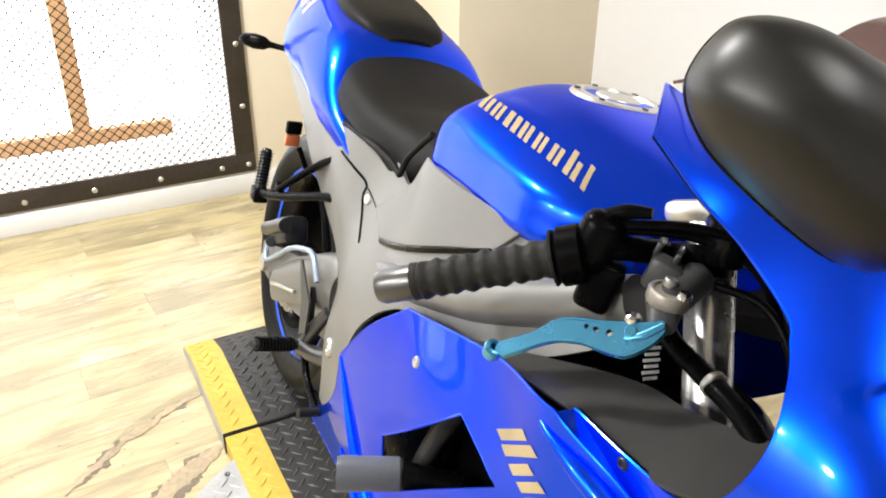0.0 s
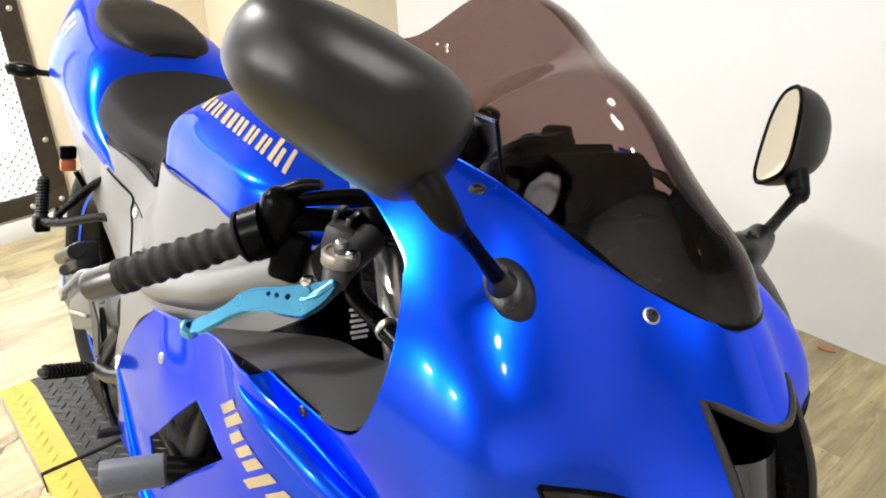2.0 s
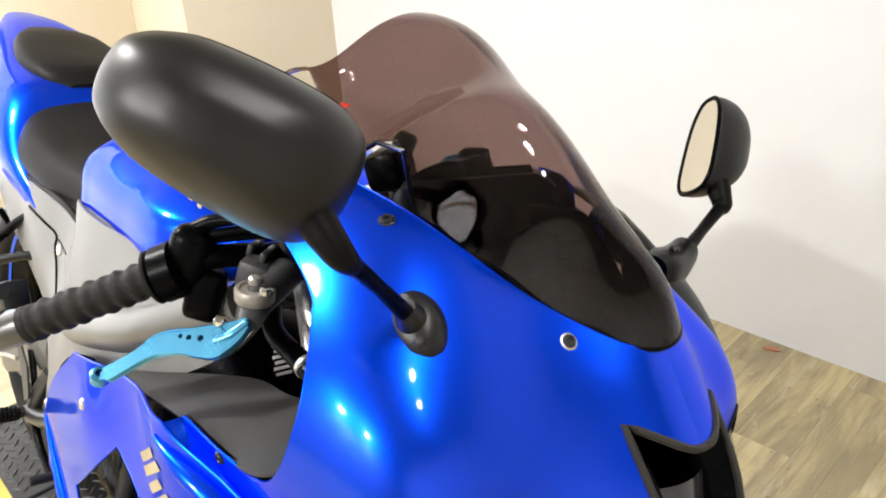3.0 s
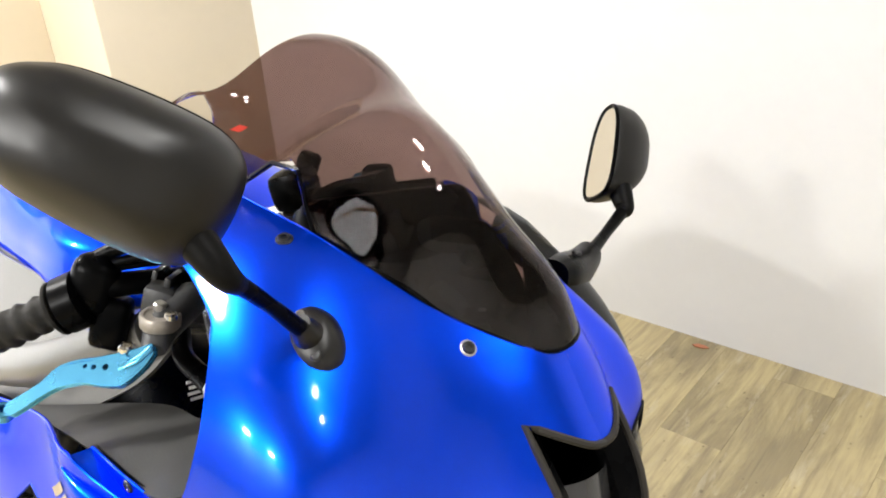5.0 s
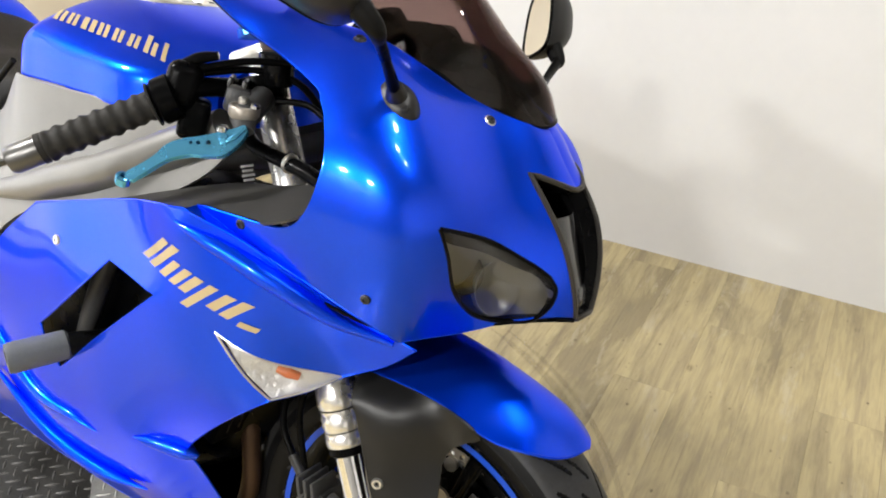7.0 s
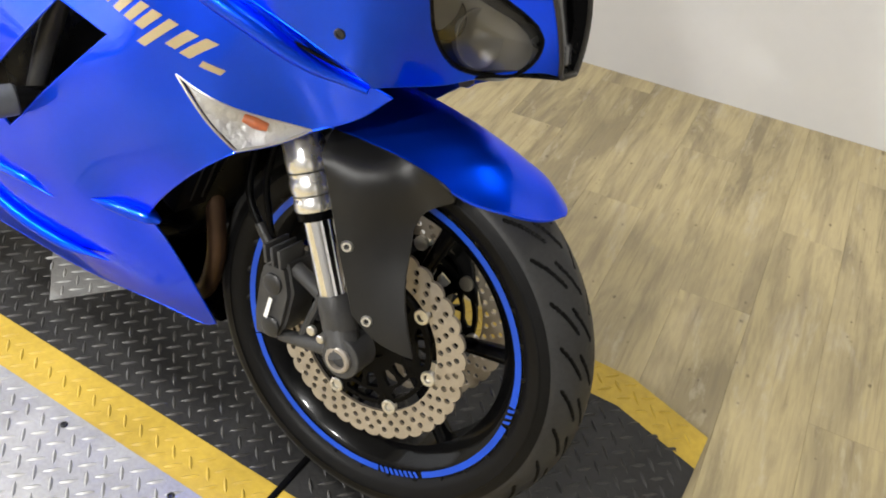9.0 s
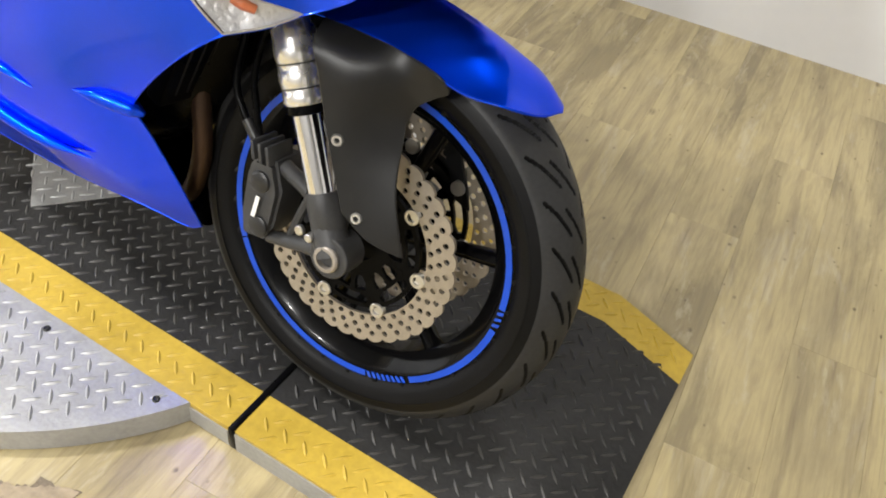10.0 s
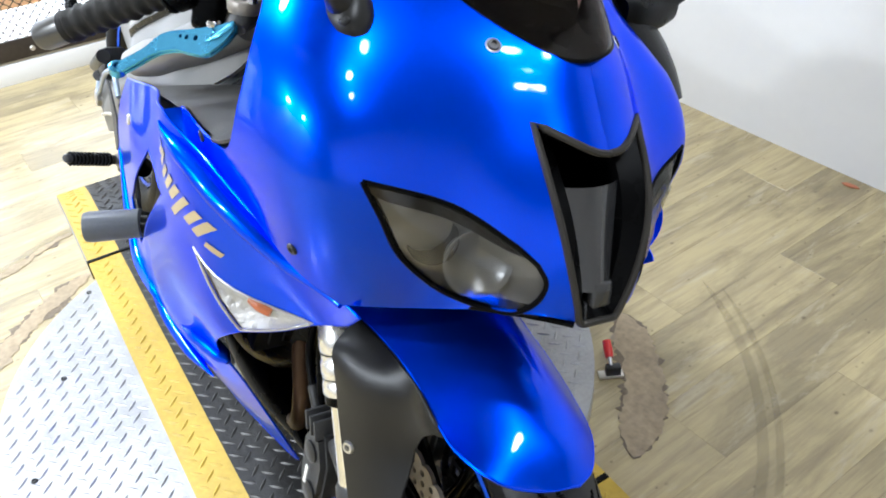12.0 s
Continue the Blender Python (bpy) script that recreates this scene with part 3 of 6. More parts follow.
part("runway_flank", box((GAP[1] - 0.008 + 0.55, 0.002, PLAT - 0.012), ((GAP[1] - 0.008 - 0.55) / 2, RUN[0] - 0.0016, (PLAT - 0.008) / 2), 0.0), PLATESILVER, turntable, "bare steel side of the runway")
for screw_x, screw_y in ((-0.45, -0.19), (-0.214, -0.19), (-0.66, -0.40), (-1.16, -0.19), (-0.9, -0.3)):
    part("deck_screw", turned([(0.006, 0), (0.006, 0.002), (0.004, 0.003), (0.0025, 0.001), (0, 0.001)], (screw_x, screw_y, PLAT), (screw_x, screw_y, PLAT + 1), 12), DARKMETAL, turntable)
patch = part("bare_patch", plate([(-0.702, -0.014), (-0.60, 0.105), (-0.62, 0.13), (-0.9, 0.16)], 0.003, pose(0, 0, PLAT + 0.0035)), PLATESILVER, turntable, "triangular bare steel tread plate")
tagged(part("tread_lug", lugs(lambda x, y: inside(np.array([(x, y)]), np.array([(-0.702, -0.014), (-0.60, 0.105), (-0.62, 0.13), (-0.9, 0.16)]))[0], z=PLAT + 0.0035), PLATESILVER, patch), kind="stuff")


def ramp(name, x_gap, x_flat, x_end, turn_in=0.0):
    """A fixed end of the runway that slopes down to the floor."""
    thing = new(name)
    tagged(thing, "black steel tread-plate ramp with yellow edges at the turntable", "ramp", "turntable ramps")
    bent = lambda x, y: y - (turn_in * max(0.0, (x - x_flat) / (x_end - x_flat)) if y > RUN[1] - BAND - 0.001 else 0.0)
    for y0, y1, mat, lugmat in ((RUN[0], RUN[0] + BAND, PLATEYELLOW, PLATEYELLOW), (RUN[0] + BAND, RUN[1] - BAND, PLATEBLACK, LUGBLACK), (RUN[1] - BAND, RUN[1], PLATEYELLOW, PLATEYELLOW)):
        prof = [(x_gap, 0.0), (x_gap, PLAT), (x_flat, PLAT), (x_end, 0.012), (x_end, 0.0)]
        k = len(prof)
        verts = [(x, y, z) for y in (y0, y1) for x, z in prof]
        verts = [(x, bent(x, y), z) for x, y, z in verts]
        faces = [tuple(range(k)), tuple(range(2 * k - 1, k - 1, -1))] + [(i, i + k, (i + 1) % k + k, (i + 1) % k) for i in range(k)]
        strip = part("ramp_strip", outward((verts, faces)), mat, thing, sharp=20)
        lo, hi = sorted((x_gap, x_end))
        v, f = lugs(lambda x, y: lo + 0.012 < x < hi - 0.012 and y0 + 0.009 < y < y1 - 0.009)
        slope = (PLAT - 0.012) / abs(x_end - x_flat)
        v = [(x, bent(x, y), z - (max(0.0, (x - x_flat) * (1 if x_end > x_flat else -1)) * slope)) for x, y, z in v]
        tagged(part("tread_lug", (v, f), lugmat, strip), kind="stuff")
    flank = part("ramp_flank", outward(([(x, y, z) for y in (RUN[0] - 0.0025, RUN[0] - 0.0004) for x, z in ((x_gap, 0.0), (x_gap, PLAT - 0.006), (x_flat, PLAT - 0.006), (x_end, 0.008), (x_end, 0.0))], [(0, 1, 2, 3, 4), (9, 8, 7, 6, 5)] + [(i, i + 5, (i + 1) % 5 + 5, (i + 1) % 5) for i in range(5)])), PLATESILVER, thing, "bare steel side of the ramp", sharp=20)
    return thing


ramp("front_ramp", GAP[1] + 0.006, 0.29, 0.448, 0.02)
ramp("rear_ramp", GAP[0] - 0.006, -1.62, -1.73)
for x in GAP:
    seal = mesh_object("gap_seal", *box((0.011, RUN[1] - RUN[0] + 0.002, PLAT + 0.001), (x, (RUN[0] + RUN[1]) / 2 - 0.002, (PLAT + 0.004) / 2), 0.001), BLACK)
    tagged(seal, "black rubber seal in the gap of the runway", "seal", "gap seals")

def worn_ring(r0, r1, a0, a1, seed, rough=0.012, n=60, z=0.0012):
    """A torn strip round the turntable, with an uneven outline."""
    rnd = random.Random(seed)
    angs = np.radians(np.linspace(a0, a1, n))
    wob = lambda: rough * (rnd.random() - 0.5)
    loop = []
    drift, mid, half = 0.0, (r0 + r1) / 2, (r1 - r0) / 2
    for side_of in (1, -1):
        for a in angs[::side_of]:
            s = (a - angs[0]) / (angs[-1] - angs[0])
            swell = 0.02 + 0.98 * min(1.0, 5 * s, 5 * (1 - s)) ** 0.6
            drift = 0.7 * drift + wob()
            r = mid + side_of * half * swell + drift * swell
            loop.append((CX + r * math.cos(a), CY + r * math.sin(a)))
    return plate(loop, 0.001, pose(0, 0, z))


for n, (r0, r1, a0, a1) in enumerate(((0.655, 0.735, 35, 68), (0.672, 0.722, 206, 240), (0.655, 0.70, 284, 314), (0.886, 0.904, 196, 226))):
    part("torn_edge", worn_ring(r0 - 0.001, r1 + 0.001, a0 - 0.3, a1 + 0.3, n + 40, 0.02, z=0.0012), TORN, floor)
    part("worn_patch", worn_ring(r0, r1, a0, a1, n, z=0.0020), BACKING, floor)
for r0, r1, a0, a1, seed in ((0.905, 0.925, 25, 72, 11), (0.938, 0.952, 22, 70, 12), (0.9, 0.93, 195, 216, 13)):
    part("tyre_scuff", worn_ring(r0, r1, a0, a1, seed, 0.0012, z=0.0014), SCUFF, floor)

chip = mesh_object("leaf_scrap", *plate([(-0.022, 0.0), (-0.008, 0.008), (0.012, 0.006), (0.024, -0.002), (0.006, -0.007), (-0.012, -0.006)], 0.002, pose(-0.45, 1.60, 0.004, 6, 3, 20)), SCRAP)
tagged(chip, "small red-brown scrap on the floor by the wall", "scrap")

# clamp with a red handle on the floor beside the turntable
lever = new("toggle_clamp")
lever.matrix_world = pose(-0.294, 0.642, 0.002, 0, 0, 62)
tagged(lever, "small steel toggle clamp with a red handle", "clamp")
part("base", box((0.05, 0.02, 0.006), (0, 0, 0.004), 0.001), SATIN, lever)
part("bracket", box((0.03, 0.016, 0.022), (0.004, 0, 0.017), 0.002), DARKMETAL, lever)
part("arm", tube([(0.0, 0, 0.022), (0.0, 0.02, 0.035)], 0.004), SATIN, lever)
part("grip", tube([(0.0, 0.018, 0.034), (0.0, 0.05, 0.05)], [0.008, 0.0095, 0.0085], 12), REDHANDLE, lever, "red plastic grip")

class FairSkin(Skin):
    """A sheet whose curvature changes evenly, for painted panels."""

    def __init__(self, d, pts, smooth):
        d = np.array(d, float)
        self.d = d / np.linalg.norm(d)
        a = np.cross((0, 0, 1), self.d)
        self.a = a / np.linalg.norm(a)
        self.b = np.cross(self.d, self.a)
        p = np.array(pts, float)
        self.q, h, n = self.flat(p), p @ self.d, len(p)
        base = self.slopes(self.q)
        m = np.zeros((n + 6, n + 6))
        m[:n, :n] = self.bend(self.q, self.q) + np.diag(np.broadcast_to(smooth, n))
        m[:n, n:], m[n:, :n] = base, base.T
        self.c = np.linalg.solve(m, np.r_[h, np.zeros(6)])

    def slopes(self, q):
        x, y = q[:, 0] * 10, q[:, 1] * 10
        return np.stack([np.ones_like(x), x, y, x * x, x * y, y * y], 1)

    def bend(self, x, y):
        r2 = ((x[:, None] - y[None]) ** 2).sum(-1) * 100 + 1e-12
        return -0.5 * r2 * r2 * np.log(r2)

    def at(self, q, lift=0.0):
        q = np.atleast_2d(np.asarray(q, float))
        n = len(self.q)
        h = self.bend(q, self.q) @ self.c[:n] + self.slopes(q) @ self.c[n:]
        p = q[:, :1] * self.a + q[:, 1:] * self.b + h[:, None] * self.d
        return p + lift * self.normal(q) if lift else p


# ---- motorcycle, in its own upright frame: u ahead from the front axle, v to its left, w up from the ground ----
from mathutils.bvhtree import BVHTree

bike = new("motorcycle")
bike.matrix_world = pose(0, 0, PLAT, 0, 0, -3.1) @ pose(0, 0, 0, -LEAN_DEG, 0, 0)
tagged(bike, "blue sport motorcycle leaning on its side stand on the runway", "motorcycle")


def both(name, shape, mat, parent, label=""):
    """A part and its like on the other side."""
    return part(name, shape, mat, parent, label), part(name, flipped(shape), mat, parent, label)


def bars_on(shape, start, end, up, ray, slots, lift=0.0009, n=4):
    """Plain bars laid on a body: start and end of the row, the way up, the way in which they are pressed on; each slot is (from, to, low, high, lean)."""
    tree = BVHTree.FromPolygons([Vector(p) for p in shape[0]], [tuple(f) for f in shape[1]])
    s, e, up, ray = (Vector(p) for p in (start, end, up, ray))
    ray = ray.normalized()
    out = []
    for a, b, lo, hi, lean in slots:
        verts, faces, ok = [], [], True
        for i in range(n + 1):
            for j in range(n + 1):
                h = lo + (hi - lo) * j / n
                t = a + (b - a) * i / n + lean * (h - 0.5)
                p = s.lerp(e, t) + up * h
                hit, nor, *_ = tree.ray_cast(p - ray * 0.12, ray)
                if hit is None:
                    ok = False
                    break
                nor = -nor if nor.dot(ray) > 0 else nor
                verts.append(hit + nor * lift)
            if not ok:
                break
        if not ok:
            continue
        for i in range(n):
            for j in range(n):
                k = i * (n + 1) + j
                faces.append((k, k + n + 1, k + n + 2, k + 1))
        out.append((verts, faces))
    return out


# -- sheets of the bodywork --
NOSE = [
    (-0.34, -0.156, 1.029), (-0.247, -0.236, 1.008), (-0.17, -0.196, 0.952), (-0.105, -0.206, 0.93), (-0.068, -0.228, 0.903),
    (-0.055, -0.24, 0.863), (-0.066, -0.247, 0.808), (-0.206, -0.127, 0.994), (-0.106, -0.117, 0.983), (-0.057, -0.094, 0.963),
    (-0.018, -0.063, 0.939), (0.019, -0.03, 0.921), (0.056, 0.018, 0.911), (-0.103, -0.146, 0.983), (0.02, -0.056, 0.916),
    (-0.032, -0.161, 0.939), (-0.15, -0.251, 0.776), (-0.001, -0.213, 0.732), (-0.22, -0.25, 0.776), (-0.078, -0.218, 0.721),
    (0.021, -0.173, 0.679), (0.047, -0.091, 0.676), (0.095, -0.068, 0.702), (0.132, -0.033, 0.713), (0.15, 0.02, 0.71),
    (0.056, -0.182, 0.822), (0.131, -0.03, 0.75), (0.069, -0.037, 0.865), (0.107, 0.02, 0.85), (0.147, 0.02, 0.775),
]
SIDE = [
    (-0.549, -0.242, 0.682), (-0.479, -0.255, 0.655), (-0.747, -0.225, 0.497), (-0.418, -0.257, 0.637), (-0.271, -0.263, 0.652),
    (-0.454, -0.249, 0.496), (-0.225, -0.271, 0.758), (-0.284, -0.256, 0.704), (-0.14, -0.246, 0.656), (-0.175, -0.251, 0.635),
    (-0.112, -0.221, 0.568), (-0.059, -0.162, 0.599), (0.035, -0.16, 0.67), (-0.346, -0.225, 0.406), (-0.304, -0.187, 0.379),
    (-0.258, -0.082, 0.187), (-0.147, -0.249, 0.757), (-0.078, -0.218, 0.721), (-0.347, -0.116, 0.202), (-0.596, -0.13, 0.184),
    (-0.896, -0.145, 0.194), (-0.543, -0.226, 0.355), (-0.795, -0.204, 0.352), (-0.447, -0.245, 0.714), (-0.327, -0.251, 0.75),
]
NOSE_MID = 0.02


def far_v(v, w):
    """Where a point of the near half lies across on the far half, which falls away beyond a crease."""
    wide = 0.2 * float(np.interp(w, (0.8, 0.83, 0.85, 0.88, 0.9, 0.93, 0.96), (0.92, 0.88, 0.845, 0.785, 0.71, 0.6, 0.58)))
    d = NOSE_MID - v
    return NOSE_MID + d * 0.96 if d < 0.053 else 0.071 + (d - 0.053) * (wide - 0.071) / 0.167


across = NOSE + [(u, far_v(v, w), w) for u, v, w in NOSE if -0.1 < v < 0.0 and w > 0.84]
nose = FairSkin((0.6, -0.6, 0.5), across, [0.05 if v > -0.05 else 0.2 for u, v, w in across])
side = Skin((0, -1, 0.15), SIDE, 1.5e-4)

screen_rim = [(-0.341, -0.149, 1.031), (-0.206, -0.127, 0.994), (-0.106, -0.117, 0.983), (-0.057, -0.094, 0.963), (-0.018, -0.063, 0.939), (0.019, -0.03, 0.921)]
half = screen_rim + [(-0.236, -0.143, 1.07), (-0.254, -0.074, 1.102), (-0.157, -0.124, 1.029)]


def far_side(p):
    """A point of the screen's near half on its far half."""
    return p[0], far_v(p[1], p[2]), p[2]


screen_points = half + [far_side(p) for p in half if p[0] > -0.15] + [(-0.15, 0.105, 1.02), (-0.2, 0.088, 1.055), (-0.234, 0.062, 1.09), (-0.281, -0.145, 1.058), (-0.309, -0.148, 1.044), (-0.235, -0.008, 1.125), (-0.175, -0.002, 1.106), (-0.105, 0.006, 1.068), (-0.035, 0.013, 1.02), (0.044, 0.019, 0.955), (0.057, 0.018, 0.911), (-0.215, 0.05, 1.094), (-0.158, 0.05, 1.059), (-0.105, 0.05, 1.028), (-0.072, 0.05, 1.006), (-0.035, 0.05, 0.982)]
screen = FairSkin((0.5, 0, 0.85), screen_points, [0.003 if v < -0.02 else 0.03 for u, v, w in screen_points])

# -- nose fairing with headlights and intake --
lamp_loop = outline(
    [(0.056, -0.182, 0.822), (0.073, -0.107, 0.8), (0.101, -0.06, 0.773), (0.120, -0.041, 0.758)],
    [(0.120, -0.041, 0.758), (0.1285, -0.035, 0.744), (0.130, -0.042, 0.727), (0.122, -0.058, 0.713), (0.106, -0.075, 0.710), (0.08, -0.09, 0.707), (0.059, -0.103, 0.711), (0.052, -0.134, 0.742), (0.058, -0.163, 0.789), (0.056, -0.182, 0.822)],
)
nose_loop = outline(
    [(-0.34, -0.156, 1.029), (-0.206, -0.13, 0.994), (-0.106, -0.12, 0.983), (-0.057, -0.097, 0.963), (-0.017, -0.066, 0.939), (0.019, -0.032, 0.921), (0.045, -0.006, 0.912), (0.056, 0.02, 0.911)],
    [(0.056, 0.02, 0.911), (0.086, 0.02, 0.885), (0.107, 0.02, 0.85)],
    [(0.107, 0.02, 0.85), (0.1, 0.003, 0.851), (0.087, -0.015, 0.857), (0.069, -0.037, 0.865)],
    [(0.069, -0.037, 0.865), (0.121, -0.027, 0.795), (0.147, -0.014, 0.735), (0.152, -0.009, 0.714)],
    [(0.152, -0.009, 0.714), (0.132, -0.033, 0.713), (0.095, -0.068, 0.702), (0.047, -0.091, 0.676), (0.021, -0.173, 0.679)],
    [(0.021, -0.173, 0.679), (-0.029, -0.19, 0.691), (-0.078, -0.218, 0.723), (-0.146, -0.248, 0.759), (-0.22, -0.25, 0.776)],
    [(-0.22, -0.25, 0.776), (-0.147, -0.251, 0.782), (-0.09, -0.25, 0.79), (-0.066, -0.246, 0.812), (-0.055, -0.24, 0.863), (-0.068, -0.228, 0.903), (-0.084, -0.218, 0.922), (-0.105, -0.206, 0.932), (-0.17, -0.196, 0.953), (-0.21, -0.212, 0.975), (-0.247, -0.236, 1.008)],
    [(-0.247, -0.236, 1.008), (-0.293, -0.197, 1.022), (-0.34, -0.156, 1.029)],
)
nose_shape = nose.sheet(nose_loop, [lamp_loop], 0.011, 0.003)
lens_edge = nose.at(nose.flat(lamp_loop), -0.002)
lens_mid = lens_edge.mean(0)
lens_out = Vector((0.75, -0.55, 0.36)).normalized()
lens_skin = Skin((0.6, -0.6, 0.5), [tuple(p) for p in lens_edge[::2]] + [tuple(lens_mid + (p - lens_mid) * 0.5 + np.array(lens_out) * 0.009) for p in lens_edge[::4]] + [tuple(lens_mid + np.array(lens_out) * 0.013)], 1e-5)


def far_half(shape):
    """The far half of the nose: the near half mirrored, and drawn in beside the screen as the screen is."""
    out = []
    for x, y, z in shape[0]:
        out.append((x if x > -0.1 else -0.1 + 0.35 * (x + 0.1), far_v(y, z), z if x > -0.1 or z < 0.93 else 0.93 + (z - 0.93) * 0.6))
    faces = [tuple(reversed(f)) for f in shape[1]]
    return out, faces


for flip in (False, True):
    way = far_half if flip else (lambda s: s)
    panel = part("nose_fairing", way(nose_shape), BLUE, bike, "glossy metallic blue nose fairing")
    if not flip:
        part("edge_trim", nose.edge(nose_loop, 0.0016, -0.0012), BLUE, panel)
    light = part("headlight", way(lens_skin.sheet(lamp_loop, (), 0.009, 0.002)), LENS, bike, "almond-shaped clear headlight")
    part("bezel", way(nose.edge(lamp_loop, 0.0025, -0.0008)), BLACK, light)
    lid = [(0.056, -0.182, 0.822), (0.073, -0.107, 0.8), (0.101, -0.06, 0.773), (0.12, -0.041, 0.758)]
    part("lamp_lid", way(nose.sheet(outline(lid, [(u, v, w) for u, v, w in ((0.12, -0.041, 0.758), (0.1, -0.062, 0.762), (0.073, -0.106, 0.783), (0.06, -0.165, 0.803), (0.056, -0.182, 0.822))]), (), 0.012, 0.001, -0.006)), LAMPBODY, light, "dark upper edge inside the headlight")
    shrunk = nose.at(nose.flat(lamp_loop))
    mid = shrunk.mean(0)
    back = Skin((0.6, -0.6, 0.5), [(*(mid + (p - mid) * 0.9 - 0.03 * nose.d),) for p in shrunk[::4]] + [tuple(mid - 0.06 * nose.d)], 1e-5)
    part("housing", way(back.sheet(mid + (shrunk - mid) * 1.0, (), 0.02, 0.002)), REFLECTOR, light)
    for at, r, depth, mat in (((0.09, -0.085, 0.75), 0.03, 0.014, REFLECTOR), ((0.068, -0.122, 0.768), 0.022, 0.013, LAMPBODY)):
        p0 = Vector(at) - Vector(nose.d) * 0.03
        part("reflector", way(turned([(0.0, -depth), (r * 0.5, -depth * 0.75), (r * 0.85, -depth * 0.25), (r, 0.0), (r + 0.0015, 0.0), (r + 0.0015, -depth * 0.6), (0.0, -depth - 0.002)], p0, p0 + Vector((0.9, -0.403, 0.246)), 32)), mat, light)
    for p in ((-0.103, -0.146, 0.983), (0.02, -0.056, 0.916)):
        part("screen_bolt", way(nose.stud(p, 0.0046, 0.003)), DARKMETAL, panel, "dark socket screw")
        part("washer", way(nose.stud(p, 0.0058, 0.001)), SATIN if p[0] > 0 else DARKMETAL, panel)
    for p in ((-0.15, -0.251, 0.776), (-0.001, -0.213, 0.732)):
        part("fairing_screw", way(nose.stud(p, 0.0048, 0.002)), DARKMETAL, panel)

# intake between the headlights
half_in = [(0.107, 0.02, 0.85), (0.1, 0.003, 0.851), (0.069, -0.037, 0.865), (0.121, -0.027, 0.795), (0.147, -0.014, 0.735), (0.153, -0.009, 0.714)]
hr = nose.at(nose.flat(outline(half_in[:3], half_in[2:] + [(0.152, 0.004, 0.71)], n=5)))
mouth = [tuple(p) for p in hr] + [tuple(p) for p in reversed(far_half(([tuple(p) for p in hr[1:]], []))[0])]
mouth = np.array(mouth)
inner = (mouth - (0, NOSE_MID, 0)) * (1, 0.72, 1) + (0, NOSE_MID, 0)
centre = inner.mean(0)
inner = centre + (inner - centre) * (1, 0.8, 0.86) - (0.012, 0, 0.0)
deep = centre + (inner - centre) * (1, 0.7, 0.7) - (0.09, 0, 0.0)
k = len(mouth)
verts = [*mouth, *inner, *deep]
faces = [(i + a, (i + 1) % k + a, (i + 1) % k + a + k, i + a + k) for a in (0, k) for i in range(k)] + [tuple(range(2 * k, 3 * k))]
intake = part("air_intake", (verts, faces), BLACK, bike, "black ram air intake in the nose")
part("intake_rim", tube(np.vstack([mouth, mouth[:1]]), 0.0034, 8, n=1), LAMPBODY, intake, "dark rim of the intake")
cover = []
for a in np.linspace(0, 1, 7):
    for b in np.linspace(-1, 1, 7):
        cover.append((0.1 + 0.037 * a - 0.006 * b * b, NOSE_MID + (0.030 - 0.012 * a) * b, 0.815 - 0.085 * a))
part("lamp_cover", (cover, [(i * 7 + j, (i + 1) * 7 + j, (i + 1) * 7 + j + 1, i * 7 + j + 1) for i in range(6) for j in range(6)]), DUSKGLASS, intake, "glossy smoked cover inside the intake")
part("position_lamp", box((0.012, 0.026, 0.028), (0.132, NOSE_MID + 0.006, 0.724), 0.008, (0, -14, 0), 4), DUSKGLASS, intake, "small smoked position lamp")

chin = Skin((0.01, 0, 1), [(0.148, 0, 0.708)] + [(u, s * v - 0.01, w) for s in (-1, 1) for u, v, w in ((0.095, 0.056, 0.702), (0.047, 0.08, 0.684), (0.015, 0.155, 0.686), (-0.06, 0.195, 0.705), (-0.15, 0.2, 0.73))], 1e-4)
part("chin_panel", chin.sheet(outline([(0.148, -0.01, 0.708), (0.095, -0.066, 0.702), (0.047, -0.09, 0.684), (0.015, -0.165, 0.686), (-0.06, -0.205, 0.705), (-0.15, -0.21, 0.73)], [(-0.15, -0.21, 0.73), (-0.15, 0.19, 0.73)], [(-0.15, 0.19, 0.73), (-0.06, 0.185, 0.705), (0.015, 0.145, 0.686), (0.047, 0.07, 0.684), (0.095, 0.046, 0.702), (0.148, -0.01, 0.708)]), (), 0.02, 0.003), BLACK, bike, "black underside of the nose")

# -- windscreen --
far_rim = [far_side(p) for p in reversed(screen_rim[3:])]
screen_front = screen_rim + [(0.045, -0.007, 0.912), (0.056, 0.018, 0.911), (0.046, 0.045, 0.913)] + far_rim
screen_loop = outline(
    screen_front,
    [far_rim[-1], (-0.1, 0.112, 0.99), (-0.15, 0.105, 1.02), (-0.2, 0.088, 1.055), (-0.234, 0.062, 1.09), (-0.248, 0.03, 1.115), (-0.254, -0.01, 1.127), (-0.257, -0.045, 1.115), (-0.255, -0.074, 1.103), (-0.242, -0.138, 1.073), (-0.281, -0.145, 1.06)],
    [(-0.281, -0.145, 1.06), (-0.341, -0.149, 1.031)],
)
shield = part("windscreen", screen.sheet(screen_loop, (), 0.014, 0.003, 0.001), SMOKE, bike, "brown smoked double-bubble windscreen")
part("seal", screen.edge(outline(screen_front[1:])[::2], 0.0022, 0.0, closed=False), BLACK, shield)
flat_screen = screen.sheet(screen_loop, (), 0.014, 0.003, 0.001)
